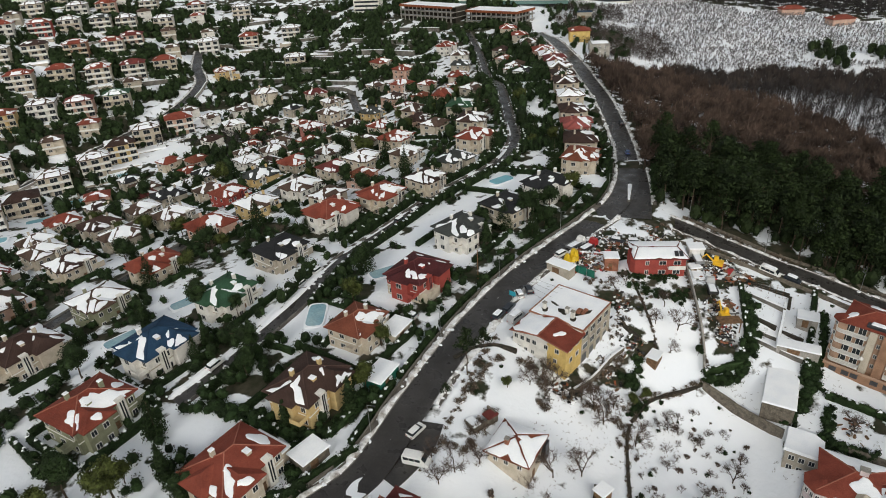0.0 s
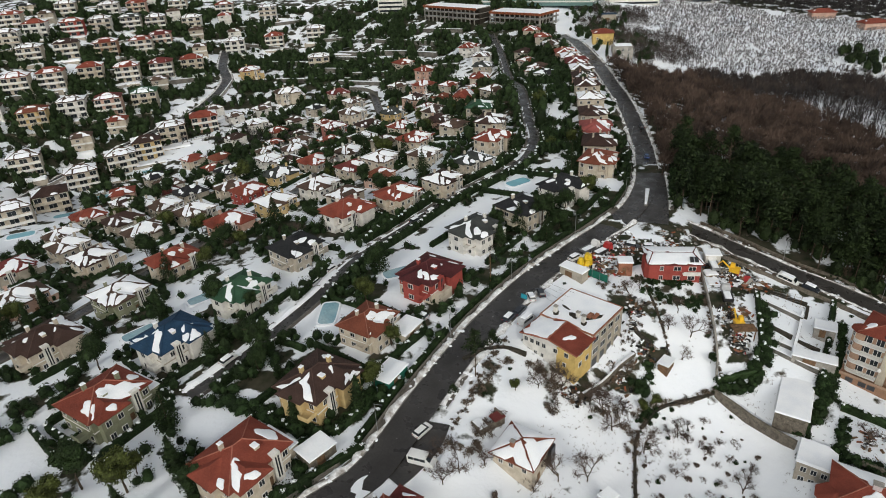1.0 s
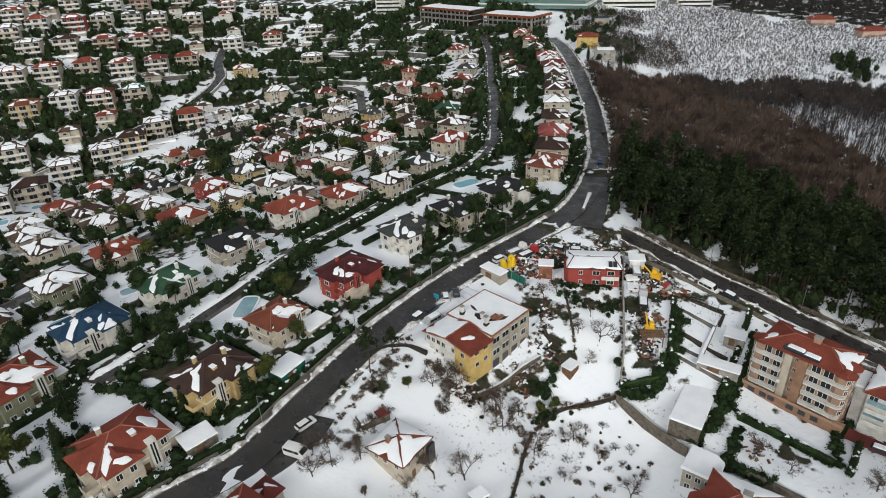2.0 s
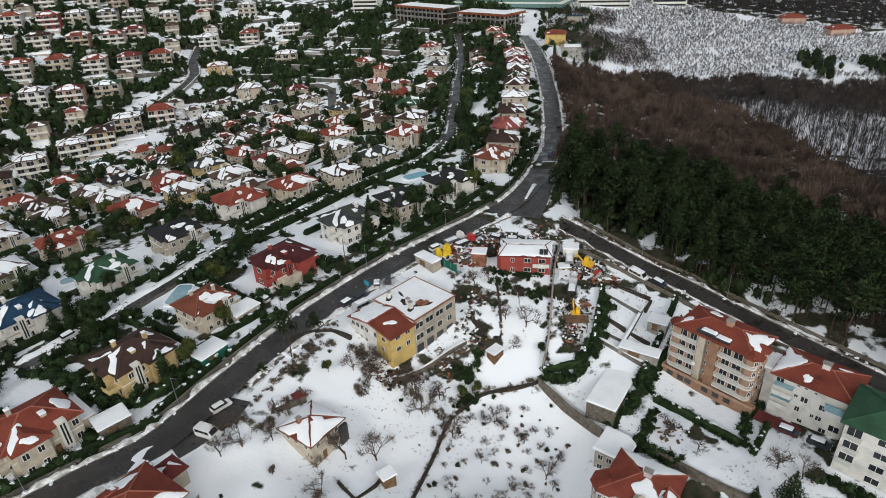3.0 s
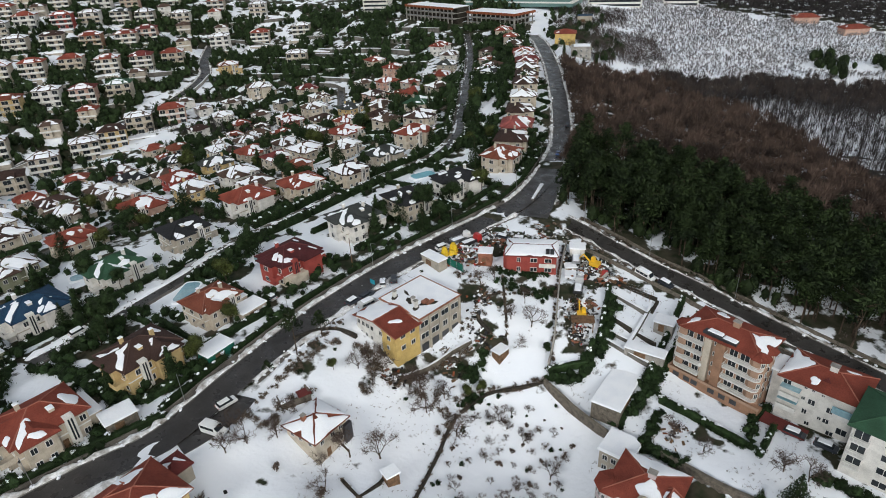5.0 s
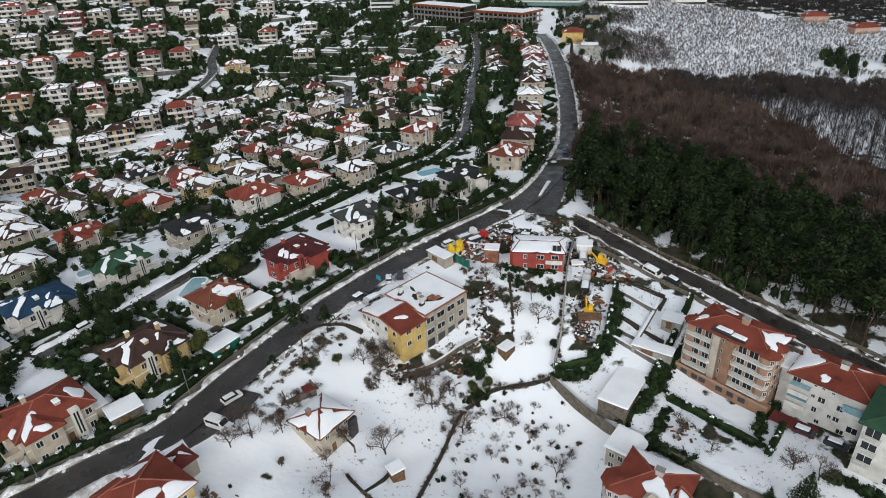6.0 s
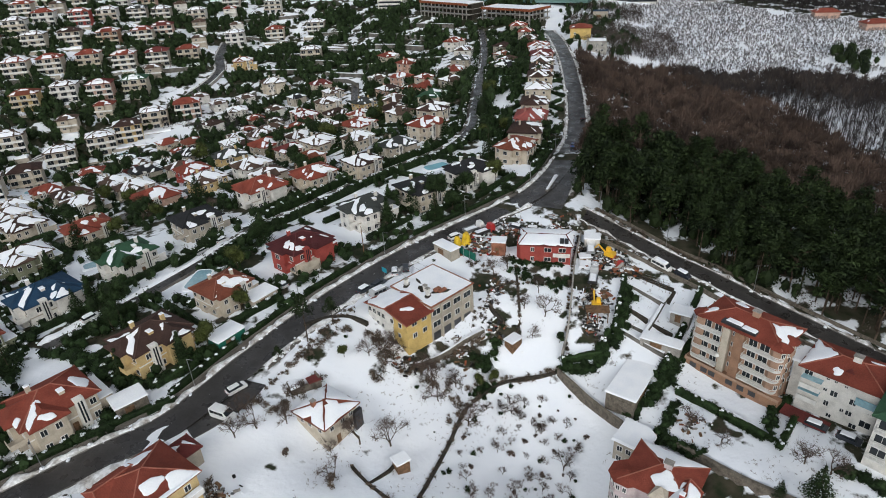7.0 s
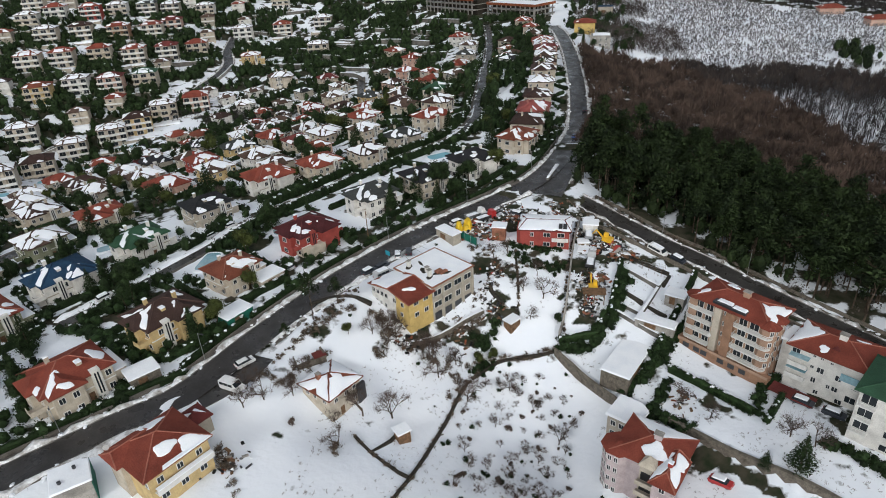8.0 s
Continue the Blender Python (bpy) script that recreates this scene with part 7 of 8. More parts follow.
def wood(name, material, label, count, box, test, height, twigs, width, seed, spread=1.6, trunk=True, rise=0.4, stir=0.0, stem=0.2, rows=0.0):
    """A leafless wood far off: every tree a stem with a broom of thin upright twigs, all one mesh."""
    q = np.random.default_rng(seed)
    x, y = q.uniform(box[0], box[1], count), q.uniform(box[2], box[3], count)
    if rows:
        x, y = np.round(x / rows) * rows + q.normal(0, 0.22 * rows, count), np.round(y / (1.4 * rows)) * 1.4 * rows + q.normal(0, 0.26 * rows, count)
    ok = test(x, y)
    for a, b, r in SITES:
        ok &= np.hypot(x - a, y - b) > r
    x, y = x[ok], y[ok]
    n = len(x)
    z = ground(x, y)
    h = height * q.uniform(0.7, 1.25, n)
    P = np.stack([x, y, z], 1)
    base = np.repeat(P, twigs, 0)
    hh = np.repeat(h, twigs)
    f = q.uniform(0.25, 0.75, n * twigs)
    a = q.uniform(0, 2 * np.pi, n * twigs)
    rad = spread * q.uniform(0.25, 1.0, n * twigs)
    el = np.arcsin(q.uniform(-0.35, 1, n * twigs))
    way = np.stack([np.cos(a) * np.cos(el) * spread, np.sin(a) * np.cos(el) * spread, np.sin(el) * hh * rise], 1)
    mid = base + np.stack([0 * hh, 0 * hh, hh * 0.6], 1)
    start = mid + way * (0.15 + 0.45 * f[:, None]) - [0, 0, 0.3]
    end = mid + way * (0.75 + 0.3 * q.random((n * twigs, 1))) + [0, 0, 0.25]
    end = end + q.normal(size=(n * twigs, 3)) * stir
    if stir > 0.5:
        start = end + q.normal(size=(n * twigs, 3)) * 0.55
    off = q.normal(size=(n * twigs, 3)) * width
    V = [np.stack([start - off * 0.5, start + off * 0.5, end], 1).reshape(-1, 3)]
    F = [np.arange(3 * n * twigs).reshape(-1, 3)]
    if trunk:
        k = 3 * n * twigs
        for w in (np.array([stem, 0, 0]), np.array([0, stem, 0])):
            V.append(np.stack([P - w - [0, 0, 0.5], P + w - [0, 0, 0.5], P + [0, 0, 1] * h[:, None] * 0.8], 1).reshape(-1, 3))
            F.append(np.arange(k, k + 3 * n).reshape(-1, 3))
            k += 3 * n
    me = bpy.data.meshes.new(name)
    me.from_pydata(np.concatenate(V).tolist(), [], np.concatenate(F).tolist())
    me.materials.append(material)
    return solo(name, me, Matrix(), label, "wood", kind="stuff")


def side(x, y):
    return np.concatenate([main_side(x[k : k + 2000], y[k : k + 2000]) for k in range(0, len(x), 2000)])


EDGE = lambda x: np.interp(x, [62, 70, 83, 100, 119, 136, 151, 169, 174, 178, 190], [386, 368, 357, 362, 377, 380, 340, 318, 265, 200, 120]) + 5 * np.sin(x * 0.2)
wood("brown_wood", RUSSET, "dense leafless russet-brown wood on the slope", 3800, (66, 195, 130, 410), lambda x, y: (side(x, y) < -4.9) & (y > np.interp(x, PINE_X, PINE_Y) - 2) & (y < EDGE(x)), 8.5, 90, 0.24, 11, 2.9, True, 0.42, 0.28)
UPPER = lambda x: np.interp(x, [100, 131, 155, 168, 200, 231, 245, 300], [382, 392, 393, 382, 396, 386, 378, 392]) + 4 * np.sin(x * 0.23)
wood("upper_wood", GREY_BROWN, "dense grey-brown leafless wood below the plantation", 2600, (136, 330, 318, 405), lambda x, y: (y > np.interp(x, [136, 150, 193, 226, 330], [372, 352, 351, 331, 322]) + 5 * np.sin(x * 0.4)) & (y < UPPER(x)) & (y > EDGE(x) - 6), 8.0, 70, 0.22, 16, 2.6, True, 0.42, 0.28)
wood("slope_scrub", GREY_BROWN, "low grey-brown scrub on the snowy slope by the shell house", 1500, (72, 150, 366, 560), lambda x, y: (y > EDGE(x) + 2) & (side(x, y) < -16) & (patchy(x, y, 14, 8) > 0.45), 4.0, 60, 0.16, 17, 1.9, True, 0.4, 0.6)
wood("grey_wood", GREY_TWIG, "thin grey leafless wood with snow showing between the stems", 15000, (140, 430, 110, 470), lambda x, y: (y > EDGE(x) + 4) & (x > 140) & (y < UPPER(x) - 6), 9.0, 28, 0.1, 12, 1.7, True, 0.45, 0.3, 0.16)
wood("plantation", SAPLING, "rows of small bare saplings on the snowy far slope", 21000, (100, 420, 405, 620), lambda x, y: (y > EDGE(x) + 6) & (side(x, y) < -14) & (y > UPPER(x) + 4) & (y < np.interp(x, [150, 215, 252, 290, 320, 420], [645, 600, 560, 545, 505, 480])) & (patchy(x, y, 26, 12) > 0.16), 2.6, 14, 0.13, 13, 0.8, True, 0.5, 0.2, 0.1, 3.0)
wood("ridge_wood", GREY_TWIG, "dark bare wood along the far ridge", 8000, (150, 560, 480, 800), lambda x, y: y > np.interp(x, [150, 215, 252, 290, 320, 420], [648, 606, 572, 553, 515, 486]), 9.0, 26, 0.5, 15, 2.8)
wood("valley_wood", GREY_TWIG, "bare brown trees along the valley stream", 420, (-190, -95, 330, 420), lambda x, y: np.abs(y - 365 + (x + 140) * 0.3) < 18, 6.5, 60, 0.1, 14, 2.0)


def thicket(name, material, label, count, test, box, size, leaf, per, seed, tall=1.0):
    """Far evergreen growth: many separate clumps of small leaves in one mesh."""
    q = np.random.default_rng(seed)
    x, y = q.uniform(box[0], box[1], count), q.uniform(box[2], box[3], count)
    ok = test(x, y)
    sites = np.array(SITES)
    for a, b, c in sites:
        ok &= np.hypot(x - a, y - b) > c * 0.8
    for rd in ROADS:
        ok &= rd.near(x, y)[0] > rd.half + 1.8
    x, y = x[ok], y[ok]
    r = size * q.uniform(0.6, 1.4, len(x))
    z = ground(x, y) + r * 0.7 * tall
    me = leaf_mesh(name, material, np.stack([x, y, z], 1), np.stack([r, r, r * tall], 1), len(x) * per, leaf, seed, 0.6, heart=0.0 if material is GREY_BROWN else 0.78)
    return solo(name, me, Matrix(), label, "shrubs", kind="stuff")


thicket("far_gardens", LEAF, "dark evergreen trees and shrubs between the far houses", 10000, lambda x, y: (side(x, y) > 6) & (lots(x, y) > np.where(x < -190, 0.41, 0.46)), (-400, 60, 290, 640), 2.3, 1.2, 25, 21, 1.35)
thicket("far_garden_trees", LEAF, "tall dark garden trees between the far houses", 1000, lambda x, y: (side(x, y) > 6) & (lots(x, y) > 0.5), (-400, 60, 250, 640), 2.7, 1.0, 80, 24, 1.7)
thicket("garden_shrubs", HEDGE_LEAF, "low dark garden shrubs between the villas", 6000, lambda x, y: (side(x, y) > 6) & (lots(x, y) > 0.48), (-190, 62, 40, 330), 1.3, 0.45, 52, 22, 1.1)
thicket("street_trees", LEAF, "dark evergreens lining the villa street", 5200, lambda x, y: (VILLA.near(x, y)[0] < VILLA.half + 4.8) & (lots(x, y) > np.where((y > 140) & (y < 260), 0.3, 0.38)), (-60, 32, 105, 505), 1.5, 0.5, 60, 26, 1.5)
thicket("strip_gardens", HEDGE_LEAF, "rows of clipped evergreens in the narrow gardens by the upper street", 1500, lambda x, y: (np.mod(y + 0.15 * x, 15) < 7.5) & (x > 28) & (x < np.interp(y, [235, 300, 480], [40, 46, 42])), (28, 47, 235, 485), 1.3, 0.8, 40, 25, 1.7)
thicket("pine_undergrowth", PINE, "dark young pines and holly under the pine wood", 1500, lambda x, y: (side(x, y) < -8) & (x - 62 > (175 - y) * 0.95) & (y < np.interp(x, PINE_X, PINE_Y)) & (patchy(x, y, 11, 4) < 0.5), (64, 200, 80, 225), 1.9, 0.75, 60, 27, 1.5)
thicket("wood_scrub", GREY_BROWN, "bare grey-brown scrub in the clearings of the pine wood", 700, lambda x, y: (side(x, y) < -8) & (x - 62 > (175 - y) * 0.95) & (y < np.interp(x, PINE_X, PINE_Y)) & (patchy(x, y, 11, 4) > 0.66), (64, 200, 80, 225), 1.9, 0.5, 50, 28, 1.3)
thicket("roadhead_trees", LEAF, "dark trees and shrubs about the houses at the road's head", 420, lambda x, y: (side(x, y) < -9) & (y < 565) & (patchy(x, y, 9, 9) > 0.48), (60, 122, 398, 565), 2.0, 0.9, 50, 29, 1.4)
thicket("far_slope_conifers", PINE, "dark conifers on the far right slope", 170, lambda x, y: (y > 395) & (patchy(x, y, 16, 14) > 0.4), (246, 335, 404, 446), 2.8, 0.9, 80, 23, 1.5)


def bramble(name, pts, width, height, per, seed, material=BRAMBLE, label="tangled bare brambles and dead stems"):
    """Scrub along plan points: low overlapping clumps of thin stems or leaves in one mesh."""
    q = np.random.default_rng(seed)
    xy = curve_through(pts, 1.0)
    k = q.integers(0, len(xy), int(len(xy) * per * (1.3 if material is BRAMBLE else 2.2)))
    p = xy[k] + q.normal(size=(len(k), 2)) * width * 0.27
    keep = np.array([road_gap(*a) > 0.6 for a in p])
    p = p[keep] if keep.any() else xy[:1]
    r = height * q.uniform(0.35, 1.1, len(p))
    stems = material is BRAMBLE
    me = leaf_mesh(name, material, np.stack([p[:, 0], p[:, 1], ground(p[:, 0], p[:, 1]) + r * 0.45], 1), np.stack([r, r, r * 0.9], 1), len(p) * 34, 0.8 if stems else 0.36, seed, 0.05 if stems else 0.5, 0.0, 0.07 if stems else 0.32, 0.0 if stems else 0.75)
    return solo(name, me, Matrix(), label, "scrub", kind="stuff")


bramble("bramble_bank", [(-8, 79), (-4.5, 88), (-1.5, 95), (1.5, 103), (7.5, 116)], 2.2, 0.5, 1.4, 41)
bramble("bramble_bank", [(12, 110.5), (18, 106), (23, 104), (27, 107)], 2.6, 0.9, 2.0, 42)
bramble("bramble_bank", [(2, 88), (3.5, 92.5), (7, 95)], 2.6, 0.8, 2.6, 43)
bramble("bramble_bank", [(27, 102), (32, 104.5), (37, 104)], 3.0, 0.9, 2.0, 44)
bramble("bramble_bank", [(36, 101), (38.5, 105), (42, 107.5)], 2.0, 0.9, 2.0, 45, HEDGE_LEAF, "dark evergreen scrub on the lot corner")
bramble("bramble_bank", [(44, 143), (50, 141.5), (58, 142)], 2.5, 0.7, 2.4, 46, HEDGE_LEAF, "dark evergreen scrub below the red house")
bramble("bramble_bank", [(37, 120), (41, 128), (40, 137), (33, 141)], 4.0, 0.6, 1.6, 47)
bramble("bramble_bank", [(48, 135), (54, 134), (58, 137)], 3.0, 0.6, 1.4, 48)
bramble("bramble_bank", [(80, 108), (84, 115), (89, 122), (92, 130)], 2.0, 1.1, 2.4, 49, HEDGE_LEAF, "dark evergreen scrub along the flats")
bramble("bramble_bank", [(72, 93), (77, 97), (81, 103)], 2.0, 1.1, 2.4, 50, HEDGE_LEAF, "dark evergreen scrub beside the shed")
bramble("bramble_bank", [(62, 166), (72, 156), (84, 144)], 1.2, 0.5, 1.0, 52)
bramble("wood_edge", [(70, 172), (80, 160), (92, 150), (104, 140), (116, 128), (128, 113)], 3.0, 0.9, 1.6, 53, BRAMBLE, "dead scrub at the edge of the pine wood")
bramble("wood_edge", [(64, 186), (68, 198), (73, 215), (76, 240)], 2.0, 1.1, 2.4, 54, HEDGE_LEAF, "dark evergreen scrub at the edge of the pine wood")

# planted edges and rough banks of the gardens right of the main road
EVERGREEN = "dark evergreen hedge grown wild along a garden edge"
for k, (pts, w, h, n, leafy) in enumerate((
    ([(71.4, 102.2), (76.8, 105.6), (79.4, 110.4), (83.3, 116.5)], 3.0, 1.4, 2.6, 1), ([(76.3, 94.3), (81.8, 89.4)], 2.6, 1.2, 2.4, 1),
    ([(95.7, 92.5), (99.9, 100.9), (103.4, 103.4)], 1.6, 1.1, 2.4, 1), ([(105.1, 84.7), (109.6, 81.5), (116, 75.5)], 2.4, 1.2, 2.4, 1),
    ([(58.0, 112.8), (65.2, 113.1), (67.5, 117.8), (71.5, 122.0), (74.5, 134)], 2.2, 1.4, 2.8, 1), ([(46.7, 137.7), (53.9, 135.1), (58.3, 134.5)], 4.0, 0.9, 3.0, 1),
    ([(28.1, 102.5), (32.0, 101.6), (35.2, 100.1), (32.8, 94.6)], 2.2, 0.8, 2.2, 0), ([(36.7, 105.3), (42.8, 109.3), (47.5, 110.0), (55.9, 112.8)], 1.6, 0.8, 2.0, 0),
    ([(14.8, 110.4), (18.4, 101.0), (16.5, 98.6)], 2.0, 0.9, 2.2, 0), ([(-1.5, 96.6), (2.0, 99.8), (5.7, 106.8), (8.4, 109.5)], 2.0, 0.7, 2.4, 0),
    ([(20.0, 102.5), (25.4, 104.3), (28.7, 108.1), (34.1, 112.6), (38.4, 117.4)], 2.4, 0.7, 2.6, 0), ([(-52.8, 97.8), (-41.3, 93.4), (-31.3, 88.0)], 3.2, 1.7, 2.6, 1),
    ([(-28.0, 88.5), (-25.0, 92.0), (-20.5, 99.1)], 2.4, 1.5, 2.6, 1), ([(-35.6, 73.6), (-31.8, 75.6), (-33.1, 81.3)], 2.4, 1.5, 2.6, 1),
    ([(-6.0, 67.1), (-2.0, 62.8), (0.4, 59.7)], 2.4, 0.8, 2.4, 0), ([(-8.3, 87.2), (-3.3, 85.0), (0.7, 85.2), (1.4, 90.0)], 2.2, 0.9, 2.4, 0),
    ([(-10.5, 80.7), (-8.3, 79.6)], 2.4, 0.4, 1.4, 0), ([(38.4, 110), (40.5, 113.5), (42, 117)], 3.0, 1.2, 2.4, 1), ([(13.5, 74.5), (14.5, 71.5)], 1.6, 0.7, 2.0, 0))):
    bramble("garden_scrub", pts, w, h, n, 400 + k, HEDGE_LEAF if leafy else BRAMBLE, EVERGREEN if leafy else "brown brambles and dead stems along a snowy bank")
# clipped row of low bushes on the flats' terrace
ROW = curve_through([(79.8, 108.9), (87.5, 100.4), (94.5, 92.1)], 1.25)
for k, (x, y) in enumerate(ROW):
    solo("shrub", SHRUBS[0], pose(x, y, ground(x, y), 0, 0, 70 * k) @ Matrix.Scale(1.5, 4), "clipped dark bush in a row on the snowy terrace", "shrub", "terrace bushes")

# dead growth over the old banks and path edges
for k, pts in enumerate(([(56.8, 112.4), (52.5, 111.2), (48.8, 110.3), (42.8, 108.1), (37.3, 102.2)], [(36.6, 101.2), (35.2, 97.8), (33.4, 90), (31.7, 82.1), (29.3, 70.6), (27.2, 63.2)], [(16.6, 77.5), (20.5, 73.8), (26.8, 69.8)],
                         [(43.5, 121.8), (40.5, 124.8), (39.6, 128.6), (42, 132.5), (45.5, 134.0)], [(46.5, 116.8), (47.4, 124), (46.8, 132), (46.2, 140)], [(-1.8, 109.2), (3.5, 112.5), (8.5, 113.3), (12.5, 112.0)], [(58.5, 116), (60, 134.7), (63.4, 156)])):
    bramble("dead_growth", pts, 0.8, 0.35, 1.6, 460 + k, BRAMBLE, "dead stems and leaf litter along an old bank")

wall_run("shell_house_wall", [(78, 374), (85, 371), (94, 372), (104, 380)], 1.4, 2.6, TERRACE, "snow-topped wall below the grey shell house", SNOW, down=2)
for k, (x, y, sc) in enumerate(((80, 386, 1.1), (86, 381, 0.9), (99, 383, 1.3), (104, 387, 1.0), (91, 378, 0.8), (74, 392, 1.0))):
    tree("evergreen_tree" if k % 2 else "cypress", x, y, sc, 300 + k)

# ---- vehicles and street furniture ----
PAINTS = {c: mat("car_paint_" + c, v, 0.3, 0.06, 0.5, 4.0, 0) for c, v in (("white", (0.75, 0.75, 0.74)), ("silver", (0.45, 0.46, 0.47)), ("dark", (0.03, 0.035, 0.045)), ("blue", (0.05, 0.12, 0.3)), ("red", (0.4, 0.03, 0.03)), ("yellow", (0.75, 0.45, 0.03)))}


def vehicle_kit(van):
    L, W, H = (5.4, 1.95, 2.3) if van else (4.3, 1.75, 1.45)
    body, cabin = Shape(), Shape()
    side_pts = [(-L / 2, 0.45), (-L / 2 + 0.05, 0.95 if not van else 1.2), (-L / 2 + 0.3, 1.0 if not van else 1.3), (L / 2 - 0.9, 0.95 if not van else 1.15), (L / 2 - 0.08, 0.8), (L / 2, 0.4), (L / 2 - 0.2, 0.25), (-L / 2 + 0.2, 0.25)]
    if van:
        side_pts = [(-2.7, 0.45), (-2.7, 2.05), (-2.5, 2.26), (1.2, 2.26), (2.0, 1.3), (2.62, 1.08), (2.7, 0.5), (2.5, 0.25), (-2.5, 0.25)]
    n = len(side_pts)
    for q, k in ((-W / 2, 0.0), (W / 2, 0.0)):
        body.v += [(x, q, z) for x, z in side_pts]
    body.f += [tuple(range(n)), tuple(range(2 * n - 1, n - 1, -1))] + [(k, n + k, n + (k + 1) % n, (k + 1) % n) for k in range(n)]
    body.i = [0] * len(body.f)
    x0, x1 = (-L / 2 + 0.15, L / 2 - 1.0) if van else (-L / 2 + 0.2, L / 2 - 1.2)
    z0 = 1.2 if van else 0.95
    k = len(cabin.v)
    low = [(x0, -W / 2 + 0.05, z0), (x1 + 0.35, -W / 2 + 0.05, z0), (x1 + 0.35, W / 2 - 0.05, z0), (x0, W / 2 - 0.05, z0)]
    up = [(x0 + 0.3, -W / 2 + 0.2, H - 0.06), (x1 - 0.3, -W / 2 + 0.2, H - 0.06), (x1 - 0.3, W / 2 - 0.2, H - 0.06), (x0 + 0.3, W / 2 - 0.2, H - 0.06)]
    if van:
        pts = [(1.35, -W / 2 + 0.1, 2.19), (2.0, -W / 2 + 0.1, 1.41), (2.0, W / 2 - 0.1, 1.41), (1.35, W / 2 - 0.1, 2.19)]
        cabin.face(pts)
        cabin.face([(x - 0.02, y, z - 0.02) for x, y, z in reversed(pts)])
        up = [(-2.4, -W / 2 + 0.15, 0), (1.1, -W / 2 + 0.15, 0), (1.1, W / 2 - 0.15, 0), (-2.4, W / 2 - 0.15, 0)]
    else:
        cabin.v += low + up
        cabin.f += [(j, (j + 1) % 4, 4 + (j + 1) % 4, 4 + j) for j in range(4)]
        cabin.i += [0] * 4
    roof, lamp, wheel, rim = Shape(), Shape(), Shape(), Shape()
    roof.prism([(p[0], p[1]) for p in up], H - 0.07, H, top=0.93)
    lamp.box(-0.04, 0.04, -0.18, 0.18, -0.07, 0.07)
    wheel.tube((0, -0.1, 0), (0, 0.1, 0), 0.32, 0.32, 14)
    rim.tube((0, -0.115, 0), (0, 0.115, 0), 0.19, 0.19, 10)
    return L, W, H, body.mesh("body", PAINTS["white"]), cabin.mesh("glazing", GLASS), roof.mesh("roof_panel", PAINTS["white"]), lamp.mesh("lamp", LAMP_CLEAR), wheel.mesh("tyre", TYRE), rim.mesh("rim", GALV)


VEHICLES = {False: vehicle_kit(False), True: vehicle_kit(True)}


def vehicle(x, y, yaw, paint, van=False, snow=False, z=None, label=""):
    L, W, H, body, cabin, roof, lamp, tyre, rim = VEHICLES[van]
    z = ground(x, y) + (0.24 if road_gap(x, y) < 1.0 else 0.02) if z is None else z
    d = Vector((math.cos(radians(yaw)), math.sin(radians(yaw))))
    rise = ground(x + d.x * 2, y + d.y * 2) - ground(x - d.x * 2, y - d.y * 2)
    v = thing("van" if van else "car", pose(x, y, z, 0, -math.degrees(math.atan2(rise, 4)), yaw), label or f"{paint} {'van' if van else 'car'} parked at the roadside" + (" under snow" if snow else ""), "van" if van else "car")
    set_mat(part("body", body, v), PAINTS[paint])
    part("windscreen" if van else "glasshouse", cabin, v)
    if van:
        for sy in (-1, 1):
            for px in (-1.85, -0.65, 0.55):
                part("side_window", box_mesh("vanpane", "side_window", GLASS, (-0.55, 0.55, -0.02, 0.02, -0.33, 0.33)), v, pose(px, sy * (W / 2 - 0.005), 1.63))
    r = set_mat(part("roof_panel", roof, v), PAINTS[paint])
    if snow:
        shape_part("snow_cover", SNOW, r, lambda s: s.box(-L * 0.36, L * 0.22, -W * 0.4, W * 0.4, H, H + 0.22, top=0.85))
    for sx in (-0.31, 0.31):
        for sy in (-1, 1):
            t = part("wheel", tyre, v, pose(sx * L, sy * (W / 2 - 0.12), 0.32))
            part("rim", rim, t)
    for sy in (-1, 1):
        part("headlight", lamp, v, pose(L / 2 - 0.04, sy * W * 0.36, 0.68))
        set_mat(part("tail_light", lamp, v, pose(-L / 2, sy * W * 0.36, 0.8)), LAMP_RED)
    return v


for a in ((-9.6, 88.9, 52, "white"), (-9.0, 81.4, -20, "white", True), (9.2, 124.0, 55, "dark", False, True), (12.0, 127.2, 55, "dark"), (15.2, 132.6, 100, "white", False, True), (17.8, 134.6, 100, "dark"), (13.4, 122.8, 50, "silver", True, True),
          (66.5, 227, 80, "blue"), (84.0, 143.6, -42, "white", True, True), (72.6, 262, 88, "dark"), (76.5, 330, 88, "dark"), (89.0, 141.0, -42, "dark", False, True),
          (-46.0, 139.5, 66, "dark"), (-43.8, 144.0, 66, "silver", False, True), (-40.8, 151.0, 66, "white", False, True), (-57.5, 112.0, 58, "white", False, True), (-19.0, 182.0, 52, "dark", False, True), (-14.0, 188.5, 52, "silver", False, True),
          (-14.6, 121.5, 150, "dark", False, True), (-12.6, 124.5, 150, "silver", False, True), (86.0, 77.4, -38, "red", False, True), (105.5, 95.5, -38, "dark", False, True), (110.0, 92.0, -38, "dark", False, True)):
    vehicle(*a)


def street_lamp(x, y, yaw):
    v = thing("street_lamp", pose(x, y, ground(x, y), 0, 0, yaw), "tall grey steel street lamp", "street lamp", "street lamps")
    shape_part("pole", GALV, v, lambda s: s.tube((0, 0, -0.5), (0, 0, 7.6), 0.09, 0.06, 8))
    a = shape_part("arm", GALV, v, lambda s: s.tube((0, 0, 7.5), (1.4, 0, 7.9), 0.05, 0.04, 6))
    shape_part("lantern", METAL, a, lambda s: s.box(1.3, 1.9, -0.14, 0.14, 7.82, 7.98))


